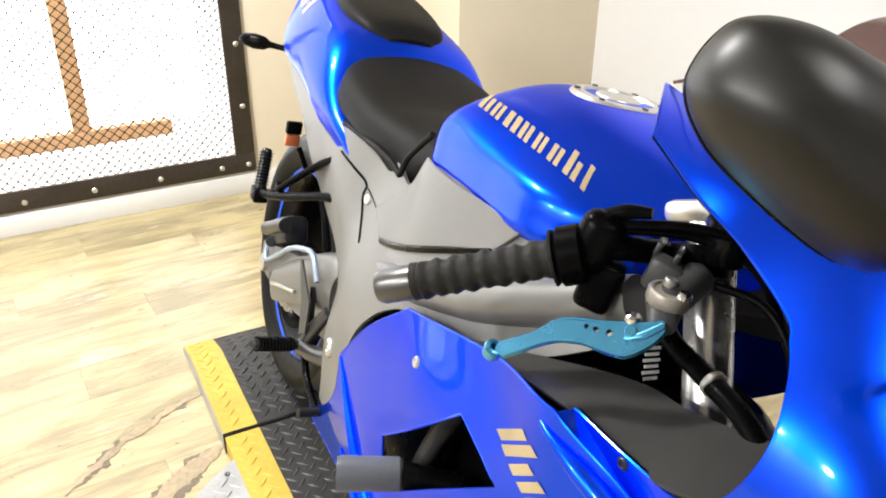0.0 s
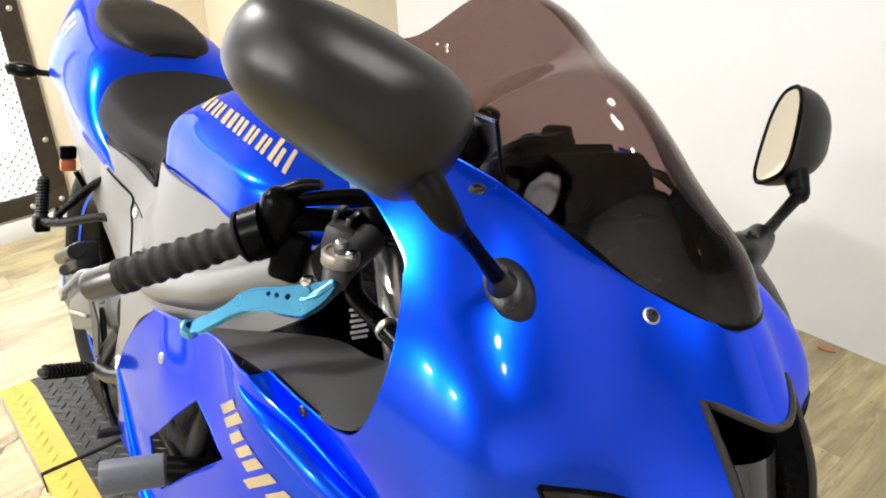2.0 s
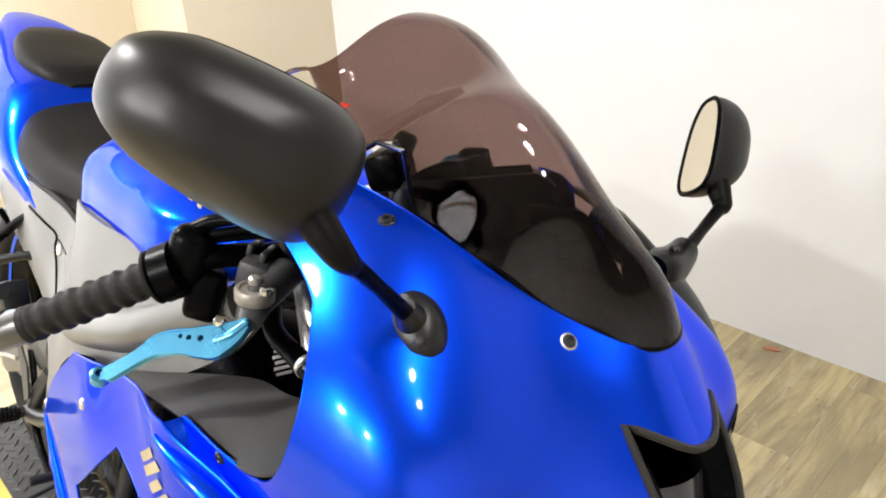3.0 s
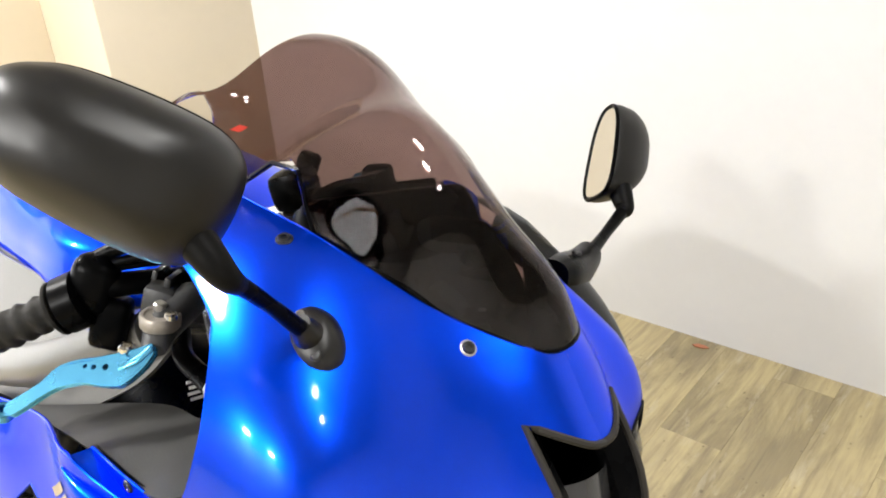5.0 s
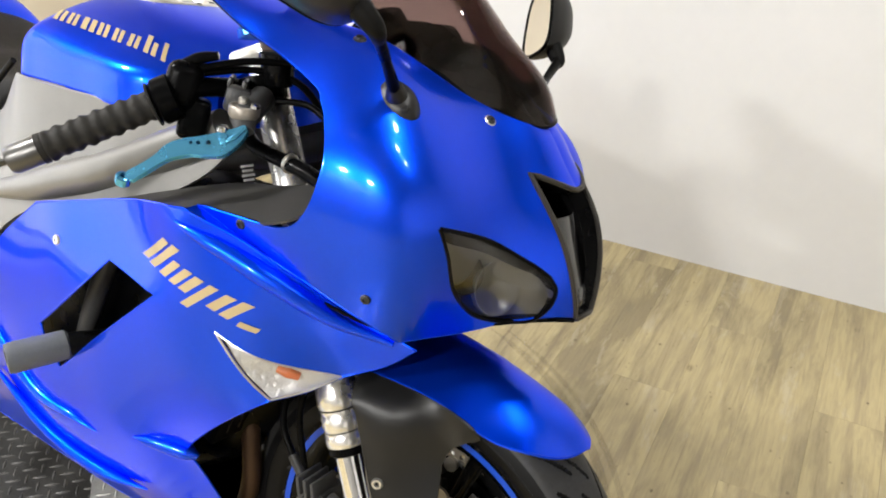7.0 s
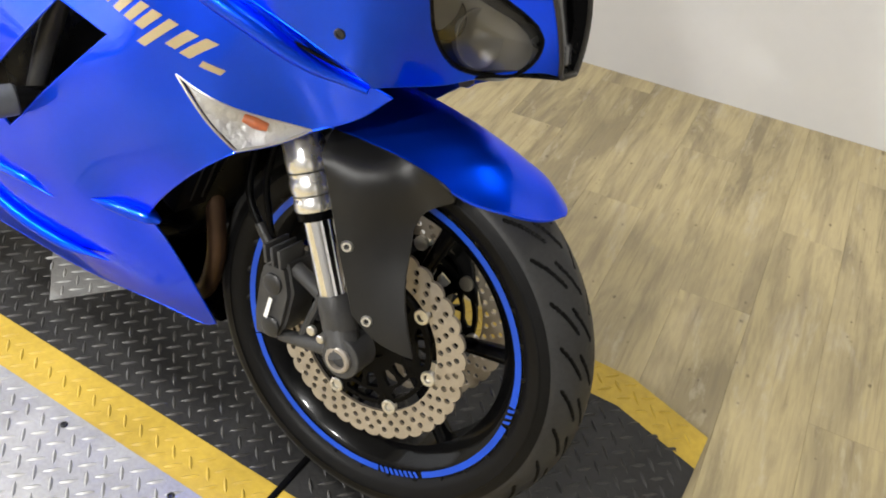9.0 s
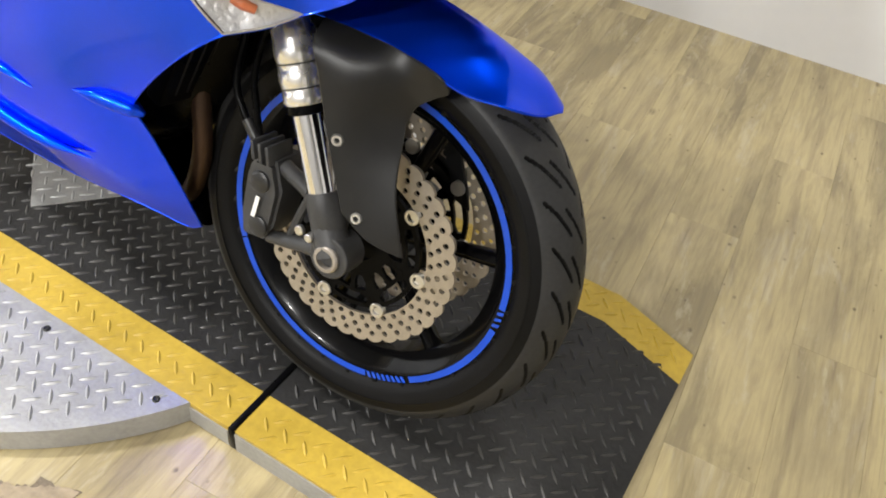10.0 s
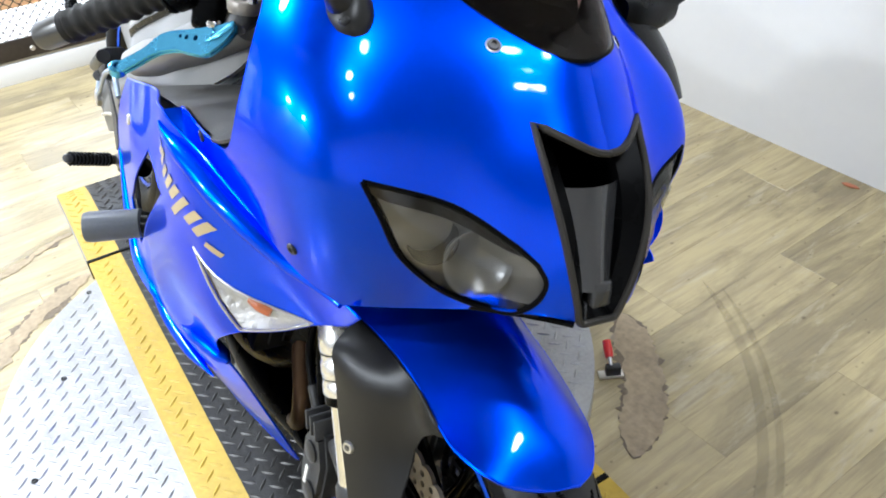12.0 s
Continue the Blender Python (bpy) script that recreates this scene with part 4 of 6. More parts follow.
for s in bars_on(flat_screen, (-0.242, -0.146, 1.064), (-0.226, -0.125, 1.048), (0.003, 0.008, 0.003), (-0.3, 0.6, -0.7), [(0.0, 0.5, 0.0, 1.0, 0.0), (0.5, 0.98, 0.1, 0.9, 0.0)]):
    part("decal", s, WHITEDECAL, shield, "small white maker's badge as a plain bar")
for s in bars_on(flat_screen, (-0.226, -0.125, 1.048), (-0.2225, -0.117, 1.047), (0.001, 0.008, 0.006), (-0.3, 0.6, -0.7), [(0.1, 0.95, 0.0, 0.8, 0.3)]):
    part("decal", s, REDDECAL, shield, "small red badge")

# -- dashboard behind the screen --
dash = part("instrument_cluster", box((0.05, 0.2, 0.085), (-0.135, 0, 0.955), 0.018, (0, -35, 0)), BLACK, bike, "black instrument cluster")
part("dial", turned([(0.038, 0), (0.038, 0.006), (0.033, 0.009), (0, 0.008)], (-0.174, -0.043, 0.974), (-0.31, -0.05, 1.067), 28), MATT, dash)
part("dash_knob", join(box((0.04, 0.045, 0.04), (-0.252, -0.032, 0.977), 0.01, (8, -20, 25)), box((0.022, 0.02, 0.03), (-0.262, -0.012, 0.995), 0.005, (0, 15, 40))), BLACK, dash)
part("dash_hump", join(box((0.05, 0.06, 0.04), (-0.187, 0.004, 0.98), 0.012, (5, -30, 10)), box((0.03, 0.022, 0.03), (-0.2, 0.03, 0.992), 0.006, (10, -10, 30))), BLACK, dash)
part("dash_cap", join(box((0.06, 0.07, 0.03), (-0.105, 0.038, 0.957), 0.012, (-8, -30, -15)), box((0.03, 0.03, 0.026), (-0.13, 0.07, 0.968), 0.006, (0, -20, 30))), BLACK, dash)
part("display", box((0.006, 0.08, 0.05), (-0.164, 0.045, 0.974), 0.003, (0, -35, 0)), MATT, dash)
part("fairing_stay", join(tube([(-0.027, -0.083, 0.9), (-0.069, -0.043, 0.93), (-0.1, 0.0, 0.92)], 0.009), tube([(-0.02, 0.09, 0.9), (-0.06, 0.05, 0.93), (-0.1, 0.0, 0.92)], 0.009)), BLACK, bike)
both_liner = nose.sheet(nose_loop, [lamp_loop], 0.016, 0.001, -0.0045)
part("nose_liner", both_liner, BLACK, bike, "black inside of the nose fairing")
part("nose_liner", far_half(both_liner), BLACK, bike, "black inside of the nose fairing")
liner = Skin((0.5, 0, 0.85), [(0.03, 0, 0.893), (-0.04, 0, 0.915), (-0.12, 0, 0.95), (-0.2, 0, 0.965), (-0.005, -0.055, 0.912), (-0.005, 0.055, 0.912), (-0.06, -0.09, 0.943), (-0.06, 0.085, 0.943), (-0.12, -0.115, 0.962), (-0.12, 0.1, 0.962), (-0.2, -0.125, 0.97), (-0.2, 0.1, 0.97)], 1e-5)
part("cockpit_liner", liner.sheet(outline([(-0.2, -0.122, 0.97), (-0.12, -0.112, 0.962), (-0.06, -0.088, 0.943), (-0.005, -0.055, 0.912), (0.03, -0.012, 0.894), (0.03, 0.02, 0.894), (-0.005, 0.055, 0.912), (-0.06, 0.083, 0.943), (-0.12, 0.098, 0.962), (-0.2, 0.1, 0.97)], [(-0.2, 0.1, 0.97), (-0.19, 0, 0.965), (-0.2, -0.122, 0.97)]), (), 0.02, 0.003), BLACK, bike, "black liner under the windscreen")
inner_nose = Skin((0.6, -0.6, 0.5), [tuple(np.array(p) - 0.02 * nose.d) for p in NOSE], 1e-5)
both("inner_cowl", inner_nose.sheet(outline([(-0.206, -0.132, 0.984), (-0.086, -0.126, 0.97), (-0.008, -0.062, 0.925), (0.046, -0.014, 0.9)], [(0.046, -0.014, 0.9), (0.034, -0.091, 0.851), (-0.029, -0.215, 0.832)], [(-0.029, -0.215, 0.832), (-0.06, -0.225, 0.902), (-0.091, -0.216, 0.951), (-0.206, -0.132, 0.984)]), (), 0.02, 0.002), BLACK, bike)

# -- side fairing --
vent_loop = outline(
    [(-0.368, -0.254, 0.664), (-0.271, -0.263, 0.652)],
    [(-0.271, -0.263, 0.652), (-0.394, -0.257, 0.543), (-0.483, -0.248, 0.463)],
    [(-0.483, -0.248, 0.463), (-0.514, -0.248, 0.485), (-0.529, -0.248, 0.515)],
    [(-0.529, -0.248, 0.515), (-0.437, -0.258, 0.596), (-0.368, -0.254, 0.664)],
)
signal_loop = outline(
    [(-0.176, -0.251, 0.638), (-0.12, -0.227, 0.617), (-0.058, -0.162, 0.6)],
    [(-0.058, -0.162, 0.6), (-0.084, -0.19, 0.58), (-0.112, -0.221, 0.567)],
    [(-0.112, -0.221, 0.567), (-0.142, -0.239, 0.597), (-0.176, -0.251, 0.638)],
)
side_loop = outline(
    [(-0.549, -0.242, 0.684), (-0.447, -0.246, 0.716), (-0.327, -0.251, 0.752), (-0.22, -0.255, 0.773)],
    [(-0.22, -0.255, 0.773), (-0.146, -0.249, 0.755), (-0.078, -0.218, 0.719), (-0.029, -0.185, 0.688), (0.02, -0.163, 0.674), (0.035, -0.16, 0.67)],
    [(0.035, -0.16, 0.67), (-0.005, -0.155, 0.633), (-0.058, -0.162, 0.599)],
    [(-0.058, -0.162, 0.599), (-0.084, -0.19, 0.579), (-0.112, -0.221, 0.566)],
    [(-0.112, -0.221, 0.566), (-0.185, -0.225, 0.503), (-0.245, -0.209, 0.444), (-0.28, -0.191, 0.403)],
    [(-0.28, -0.191, 0.403), (-0.272, -0.162, 0.358), (-0.259, -0.121, 0.278), (-0.25, -0.086, 0.197)],
    [(-0.25, -0.086, 0.197), (-0.278, -0.093, 0.187), (-0.357, -0.117, 0.202), (-0.477, -0.123, 0.2), (-0.616, -0.131, 0.188), (-0.796, -0.14, 0.196), (-1.017, -0.132, 0.178)],
    [(-1.017, -0.132, 0.178), (-0.996, -0.15, 0.223), (-0.855, -0.192, 0.321), (-0.765, -0.216, 0.412), (-0.753, -0.223, 0.492)],
    [(-0.753, -0.223, 0.492), (-0.656, -0.229, 0.594), (-0.549, -0.242, 0.684)],
)
side_shape = side.sheet(side_loop, [vent_loop, signal_loop], 0.014, 0.003)
for flip in (False, True):
    way = (lambda s: flipped(s, NOSE_MID)) if flip else (lambda s: s)
    panel = part("side_fairing", way(side_shape), BLUE, bike, "glossy metallic blue side fairing with a vent")
    part("edge_trim", way(side.edge(side_loop, 0.0017, -0.0012)), BLUE, panel)
    part("vent_rim", way(side.edge(vent_loop, 0.0016, -0.001)), BLUE, panel)
    ridge = np.array([(-0.231, -0.271, 0.758), (-0.166, -0.257, 0.743), (-0.104, -0.231, 0.717), (-0.052, -0.195, 0.687), (0.01, -0.169, 0.671)])
    line = side.at(side.flat(spline(ridge, 6)))
    part("moulded_rib", way(tube(line, np.r_[0.002, 0.012, 0.016, 0.015, 0.012, 0.005], 14, n=1, flat=0.8)), BLUE, panel)
    low = side.at(side.flat(spline([(-0.752, -0.223, 0.487), (-0.654, -0.231, 0.434), (-0.554, -0.226, 0.39), (-0.47, -0.221, 0.385), (-0.426, -0.218, 0.377)], 6)))
    part("lower_lip", way(tube(low, [0.002, 0.009, 0.012, 0.008, 0.001], 10, n=1, flat=0.8)), BLUE, panel)
    wing = side.at(side.flat(spline([(-0.347, -0.214, 0.406), (-0.316, -0.21, 0.408), (-0.28, -0.2, 0.405), (-0.262, -0.19, 0.4)], 6)))
    part("winglet", way(tube(wing, [0.001, 0.010, 0.014, 0.012, 0.004], 14, n=1, flat=0.9)), BLUE, panel)
    blade = side.at(side.flat(spline([(-0.7, -0.22, 0.36), (-0.61, -0.22, 0.318), (-0.527, -0.22, 0.296), (-0.451, -0.22, 0.287), (-0.38, -0.22, 0.29)], 6)), 0.006)
    part("lower_blade", way(tube(blade, [0.003, 0.010, 0.012, 0.011, 0.001], 12, n=1, flat=0.8)), BLUE, panel)
    seam_top = nose.at(nose.flat(spline([(-0.22, -0.25, 0.776), (-0.146, -0.248, 0.759), (-0.078, -0.218, 0.723), (-0.029, -0.19, 0.691), (0.021, -0.173, 0.679)], 8)), -0.0015)
    seam_low = side.at(side.flat(spline([(-0.22, -0.255, 0.773), (-0.146, -0.249, 0.755), (-0.078, -0.218, 0.719), (-0.029, -0.185, 0.688), (0.02, -0.163, 0.674)], 8)), -0.0015)
    count = len(seam_top)
    part("seam_return", (way if flip else (lambda q: q))(([*map(tuple, seam_top), *map(tuple, seam_low)], [(i, i + 1, i + 1 + count, i + count) for i in range(count - 1)])), BLUE, panel, "turned edge between nose and side panels")
    part("fairing_screw", way(side.stud((-0.479, -0.255, 0.655), 0.0058, 0.0025)), SATIN, panel)
    sig = part("turn_signal", way(side.sheet(signal_loop, (), 0.01, 0.002, 0.001)), CLEAR, bike, "clear flush turn signal with an amber bulb")
    part("rim", way(side.edge(signal_loop, 0.0014)), SATIN, sig)
    bowl = np.array(signal_loop)
    mid = bowl.mean(0)
    cup = Skin((0, -1, 0.15), [tuple(mid + (p - mid) * 0.98 + (0, 0.005, 0)) for p in bowl[::3]] + [tuple(mid + (0, 0.015, 0))], 1e-5)
    part("reflector", way(cup.sheet(mid + (bowl - mid) * 1.0, (), 0.012, 0.001)), SIGNALCUP, sig)
    part("bulb", way(tube([(-0.116, -0.209, 0.603), (-0.105, -0.202, 0.6), (-0.094, -0.194, 0.596)], [0.005, 0.0075, 0.005], 12)), AMBER, sig, "amber bulb cover")
bars = [(0.0, 0.08, 0.05, 0.95, 0.12), (0.11, 0.19, 0.0, 1.0, 0.12), (0.235, 0.31, 0.0, 0.62, 0.1), (0.35, 0.42, 0.0, 0.62, 0.1), (0.45, 0.525, 0.0, 0.6, 0.1), (0.57, 0.64, -0.35, 0.6, 0.1), (0.7, 0.775, 0.0, 0.58, 0.1), (0.81, 0.885, -0.02, 0.6, 0.1), (0.9, 1.02, -0.08, 0.08, 0.0)]
for s in bars_on(side_shape, (-0.296, -0.256, 0.69), (-0.128, -0.245, 0.656), (0.03, 0, 0.042), (0, 1, -0.1), bars):
    part("gold_bar", s, GOLD, bike, "gold script badge as plain bars")

# inner black panel of the cockpit and the dark core behind the vents
tray = Skin((0, -0.5, 0.85), [(-0.053, -0.243, 0.814), (-0.147, -0.246, 0.778), (-0.22, -0.247, 0.772), (-0.327, -0.246, 0.747), (-0.447, -0.241, 0.712), (-0.549, -0.238, 0.68), (-0.064, -0.126, 0.841), (-0.154, -0.121, 0.829), (-0.253, -0.136, 0.798), (-0.401, -0.175, 0.746)], 1e-4)
both("cockpit_panel", tray.sheet(outline([(-0.064, -0.236, 0.815), (-0.09, -0.246, 0.792), (-0.147, -0.247, 0.776), (-0.22, -0.248, 0.77), (-0.327, -0.247, 0.747), (-0.447, -0.242, 0.712)], [(-0.447, -0.242, 0.712), (-0.345, -0.213, 0.745), (-0.235, -0.178, 0.788), (-0.172, -0.178, 0.806), (-0.122, -0.168, 0.818), (-0.054, -0.15, 0.84)], [(-0.054, -0.15, 0.84), (-0.055, -0.196, 0.836), (-0.064, -0.236, 0.815)]), (), 0.02, 0.003), PANELBLACK, bike, "matt black inner fairing panel")
part("engine_core", sections([(-0.22, ((0, 0.45), (0.05, 0.46), (0.09, 0.55), (0.08, 0.66), (0, 0.7))), (-0.34, ((0, 0.3), (0.11, 0.32), (0.15, 0.5), (0.14, 0.66), (0, 0.72))), (-0.6, ((0, 0.24), (0.11, 0.26), (0.15, 0.45), (0.14, 0.62), (0, 0.7))), (-0.95, ((0, 0.28), (0.08, 0.3), (0.09, 0.4), (0.08, 0.5), (0, 0.55)))]), BLACK, bike, "dark engine block")
radiator = part("radiator", box((0.03, 0.3, 0.22), (-0.255, 0, 0.5), 0.006, (0, 20, 0)), BLACK, bike, "black radiator behind the front wheel")
for y in np.arange(-0.13, 0.135, 0.02):
    part("fin", box((0.006, 0.002, 0.2), (-0.238, y, 0.505), 0.0, (0, 20, 0)), DARKMETAL, radiator)
for x, y in ((-0.268, -0.08), (-0.268, -0.035), (-0.268, 0.03), (-0.268, 0.08)):
    part("exhaust_header", tube([(-0.29, y * 0.9, 0.46), (x - 0.005, y, 0.39), (x, y * 0.95, 0.3), (-0.31, y * 0.8, 0.215), (-0.42, y * 0.6, 0.2)], 0.0145, 12), BRONZE, bike, "heat-tinted exhaust header pipe")
part("frame_tube", tube([(-0.42, -0.185, 0.7), (-0.45, -0.198, 0.623), (-0.476, -0.2, 0.555), (-0.504, -0.198, 0.475), (-0.52, -0.19, 0.42)], [0.013, 0.014, 0.014, 0.013, 0.012], 14), CASTGREY, bike, "dark grey frame tube behind the vent")
for flip in (False, True):
    way = flipped if flip else (lambda s: s)
    slider = part("frame_slider", way(turned([(0.017, -0.004), (0.0205, 0.0), (0.0215, 0.068), (0.02, 0.074), (0.0105, 0.074), (0.0098, 0.05), (0, 0.05)], (-0.466, -0.249, 0.506), (-0.492, -0.318, 0.495))), SLIDERGREY, bike, "round black nylon frame slider")
    part("slider_bolt", way(rod((-0.417, -0.187, 0.516), (-0.467, -0.251, 0.506), 0.0165)), BLACK, slider)

# -- tank --
tank_front = [
    (-0.335, ((0, 0.82), (0.10, 0.83), (0.125, 0.84), (0.128, 0.862), (0.122, 0.88), (0.108, 0.89), (0.07, 0.905), (0.035, 0.915), (0, 0.918))),
    (-0.42, ((0, 0.82), (0.15, 0.832), (0.188, 0.834), (0.19, 0.862), (0.186, 0.883), (0.168, 0.897), (0.11, 0.923), (0.055, 0.94), (0, 0.945))),
    (-0.53, ((0, 0.82), (0.15, 0.83), (0.193, 0.829), (0.198, 0.86), (0.194, 0.884), (0.174, 0.902), (0.115, 0.935), (0.06, 0.954), (0, 0.959))),
    (-0.62, ((0, 0.82), (0.15, 0.828), (0.194, 0.826), (0.199, 0.858), (0.195, 0.886), (0.174, 0.908), (0.115, 0.938), (0.06, 0.954), (0, 0.958))),
]
tank_rear = [
    (-0.665, ((0, 0.81), (0.14, 0.822), (0.188, 0.826), (0.193, 0.856), (0.188, 0.886), (0.165, 0.908), (0.108, 0.934), (0.056, 0.948), (0, 0.952))),
    (-0.70, ((0, 0.77), (0.10, 0.785), (0.135, 0.82), (0.142, 0.85), (0.14, 0.875), (0.12, 0.895), (0.08, 0.915), (0.04, 0.928), (0, 0.932))),
    (-0.76, ((0, 0.77), (0.05, 0.78), (0.075, 0.80), (0.08, 0.825), (0.077, 0.84), (0.065, 0.852), (0.045, 0.862), (0.025, 0.868), (0, 0.87))),
]
tank_shape = sections(tank_front + tank_rear, 8, 8)
tank = part("fuel_tank", tank_shape, BLUE, bike, "metallic blue fuel tank")
letters = []
for n, (wide, tall) in enumerate(((0.1, 1.0), (0.085, 0.72), (0.115, 0.72), (0.085, 0.72), (0.08, 0.72), (0.085, 0.72), (0.09, 1.0), (0.03, 0.95))):
    start = n * 0.128 + (0.012 if n > 2 else 0.0)
    letters += [(start, start + wide * 0.42, 0.0, tall, 0.0), (start + wide * 0.62, start + wide, 0.0, tall * 0.72 if n in (0, 6) else tall, 0.0)] if wide > 0.05 else [(start, start + wide, 0.0, tall, 0.0)]
for s in bars_on(tank_shape, (-0.64, -0.157, 0.909), (-0.389, -0.162, 0.905), (-0.026, 0.028, 0.0185), (0, 0.6, -0.8), letters):
    part("gold_bar", s, GOLD, tank, "gold tank badge as a row of plain bars")
cap = part("filler_cap", turned([(0.062, -0.01), (0.062, 0.004), (0.058, 0.008), (0.046, 0.009), (0.044, 0.005), (0.03, 0.005), (0.028, 0.009), (0.0, 0.01)], (-0.585, 0, 0.952), (-0.59, 0, 1.95), 40), SATIN, tank, "round aluminium filler cap")
for a in range(6):
    part("cap_screw", turned([(0.004, 0), (0.004, 0.002), (0, 0.002)], (-0.585 + 0.053 * math.cos(a * 1.047), 0.053 * math.sin(a * 1.047), 0.96), (-0.59 + 0.053 * math.cos(a * 1.047), 0.053 * math.sin(a * 1.047), 1.95), 8), DARKMETAL, cap)

# -- seats and tail --
seat_shape = sections([
    (-0.715, ((0, 0.78), (0.08, 0.785), (0.10, 0.81), (0.07, 0.84), (0, 0.85))),
    (-0.80, ((0, 0.74), (0.105, 0.742), (0.122, 0.778), (0.09, 0.812), (0, 0.822))),
    (-0.88, ((0, 0.71), (0.118, 0.716), (0.134, 0.762), (0.10, 0.803), (0, 0.81))),
    (-0.95, ((0, 0.73), (0.132, 0.738), (0.146, 0.772), (0.108, 0.806), (0, 0.812))),
    (-1.02, ((0, 0.735), (0.14, 0.745), (0.155, 0.78), (0.115, 0.81), (0, 0.815))),
    (-1.13, ((0, 0.75), (0.14, 0.765), (0.155, 0.80), (0.12, 0.83), (0, 0.84))),
    (-1.20, ((0, 0.80), (0.1, 0.80), (0.12, 0.825), (0.09, 0.85), (0, 0.86))),
], 6, 7)
rider_seat = part("rider_seat", seat_shape, VINYLSEAT, bike, "black vinyl rider seat")
both("seat_edge", join(tube([(-1.2, -0.152, 0.735), (-1.093, -0.152, 0.748), (-1.008, -0.152, 0.754), (-0.935, -0.152, 0.758), (-0.88, -0.15, 0.756), (-0.84, -0.148, 0.748)], 0.005, 10), tube([(-0.84, -0.148, 0.748), (-0.838, -0.142, 0.775), (-0.81, -0.14, 0.806), (-0.783, -0.138, 0.832)], 0.005, 10)), VINYLSEAT, rider_seat)
tail_shape = sections([
    (-1.03, ((0, 0.69), (0.14, 0.69), (0.156, 0.705), (0.156, 0.715), (0.14, 0.722), (0, 0.722))),
    (-1.12, ((0, 0.69), (0.14, 0.70), (0.168, 0.73), (0.168, 0.76), (0.13, 0.775), (0, 0.775))),
    (-1.21, ((0, 0.70), (0.14, 0.71), (0.175, 0.755), (0.17, 0.815), (0.12, 0.862), (0, 0.875))),
    (-1.33, ((0, 0.72), (0.12, 0.735), (0.172, 0.775), (0.165, 0.845), (0.115, 0.895), (0, 0.905))),
    (-1.47, ((0, 0.75), (0.10, 0.765), (0.165, 0.79), (0.145, 0.865), (0.09, 0.925), (0, 0.935))),
    (-1.60, ((0, 0.80), (0.07, 0.815), (0.11, 0.84), (0.10, 0.895), (0.06, 0.945), (0, 0.955))),
    (-1.72, ((0, 0.87), (0.03, 0.875), (0.05, 0.89), (0.045, 0.925), (0.03, 0.95), (0, 0.955))),
], 7, 7)
tail = part("tail_fairing", tail_shape, BLUE, bike, "metallic blue tail fairing")
part("passenger_seat", sections([
    (-1.215, ((0, 0.865), (0.025, 0.866), (0.045, 0.874), (0.035, 0.882), (0, 0.885))),
    (-1.255, ((0, 0.872), (0.07, 0.874), (0.085, 0.888), (0.068, 0.904), (0, 0.912))),
    (-1.345, ((0, 0.88), (0.085, 0.882), (0.102, 0.9), (0.08, 0.924), (0, 0.932))),
    (-1.44, ((0, 0.9), (0.07, 0.905), (0.085, 0.922), (0.066, 0.943), (0, 0.95))),
    (-1.52, ((0, 0.92), (0.035, 0.922), (0.05, 0.933), (0.035, 0.945), (0, 0.948))),
], 6, 7), VINYLSEAT, bike, "black vinyl passenger seat pad")
for s in bars_on(tail_shape, (-1.504, -0.171, 0.882), (-1.424, -0.167, 0.868), (0, 0, 0.035), (0, 1, -0.1), [(0.0, 0.2, 0, 1, 0), (0.3, 0.5, 0, 1, 0), (0.62, 0.7, 0.4, 0.6, 0), (0.8, 1.0, 0, 1, 0)]):
    part("gold_bar", s, GOLD, tail, "small gold model badge as plain bars")
part("undertail", sections([(-1.1, ((0, 0.64), (0.06, 0.645), (0.08, 0.69), (0.07, 0.72), (0, 0.73))), (-1.35, ((0, 0.67), (0.06, 0.675), (0.08, 0.72), (0.07, 0.76), (0, 0.77))), (-1.62, ((0, 0.76), (0.045, 0.765), (0.06, 0.80), (0.05, 0.83), (0, 0.84)))]), BLACK, bike)
for flip in (False, True):
    way = flipped if flip else (lambda s: s)
    part("rear_turn_signal", way(turned([(0.006, 0), (0.007, 0.05), (0.014, 0.062), (0.017, 0.085), (0.013, 0.112), (0.004, 0.122), (0, 0.122)], (-1.525, -0.133, 0.772), (-1.619, -0.238, 0.767))), BLACK, bike, "small black rear turn signal")
refl = part("tail_reflector", box((0.012, 0.03, 0.024), (-1.321, -0.164, 0.634), 0.004), AMBER, bike, "amber side reflector")
part("reflector_cap", box((0.014, 0.032, 0.026), (-1.322, -0.164, 0.66), 0.004), BLACK, refl)
part("reflector_stalk", tube([(-1.318, -0.15, 0.622), (-1.31, -0.13, 0.58)], 0.006, 8), BLACK, refl)

# -- frame --
spar = Skin((0, -1, 0.1), [(-0.273, -0.147, 0.828), (-0.441, -0.188, 0.838), (-0.661, -0.196, 0.831), (-0.752, -0.162, 0.781), (-0.863, -0.139, 0.735), (-0.945, -0.147, 0.662), (-1.052, -0.161, 0.702), (-0.599, -0.212, 0.754), (-0.499, -0.212, 0.736), (-0.698, -0.209, 0.673), (-0.798, -0.192, 0.591), (-0.919, -0.174, 0.539), (-0.948, -0.171, 0.409), (-0.876, -0.178, 0.35), (-0.776, -0.208, 0.492), (-0.301, -0.174, 0.777), (-0.419, -0.213, 0.747), (-1.14, -0.155, 0.655), (-1.05, -0.15, 0.571), (-0.985, -0.15, 0.48), (-1.02, -0.162, 0.62), (-1.25, -0.157, 0.7), (-1.38, -0.152, 0.73), (-1.2, -0.157, 0.64)], 1e-4)
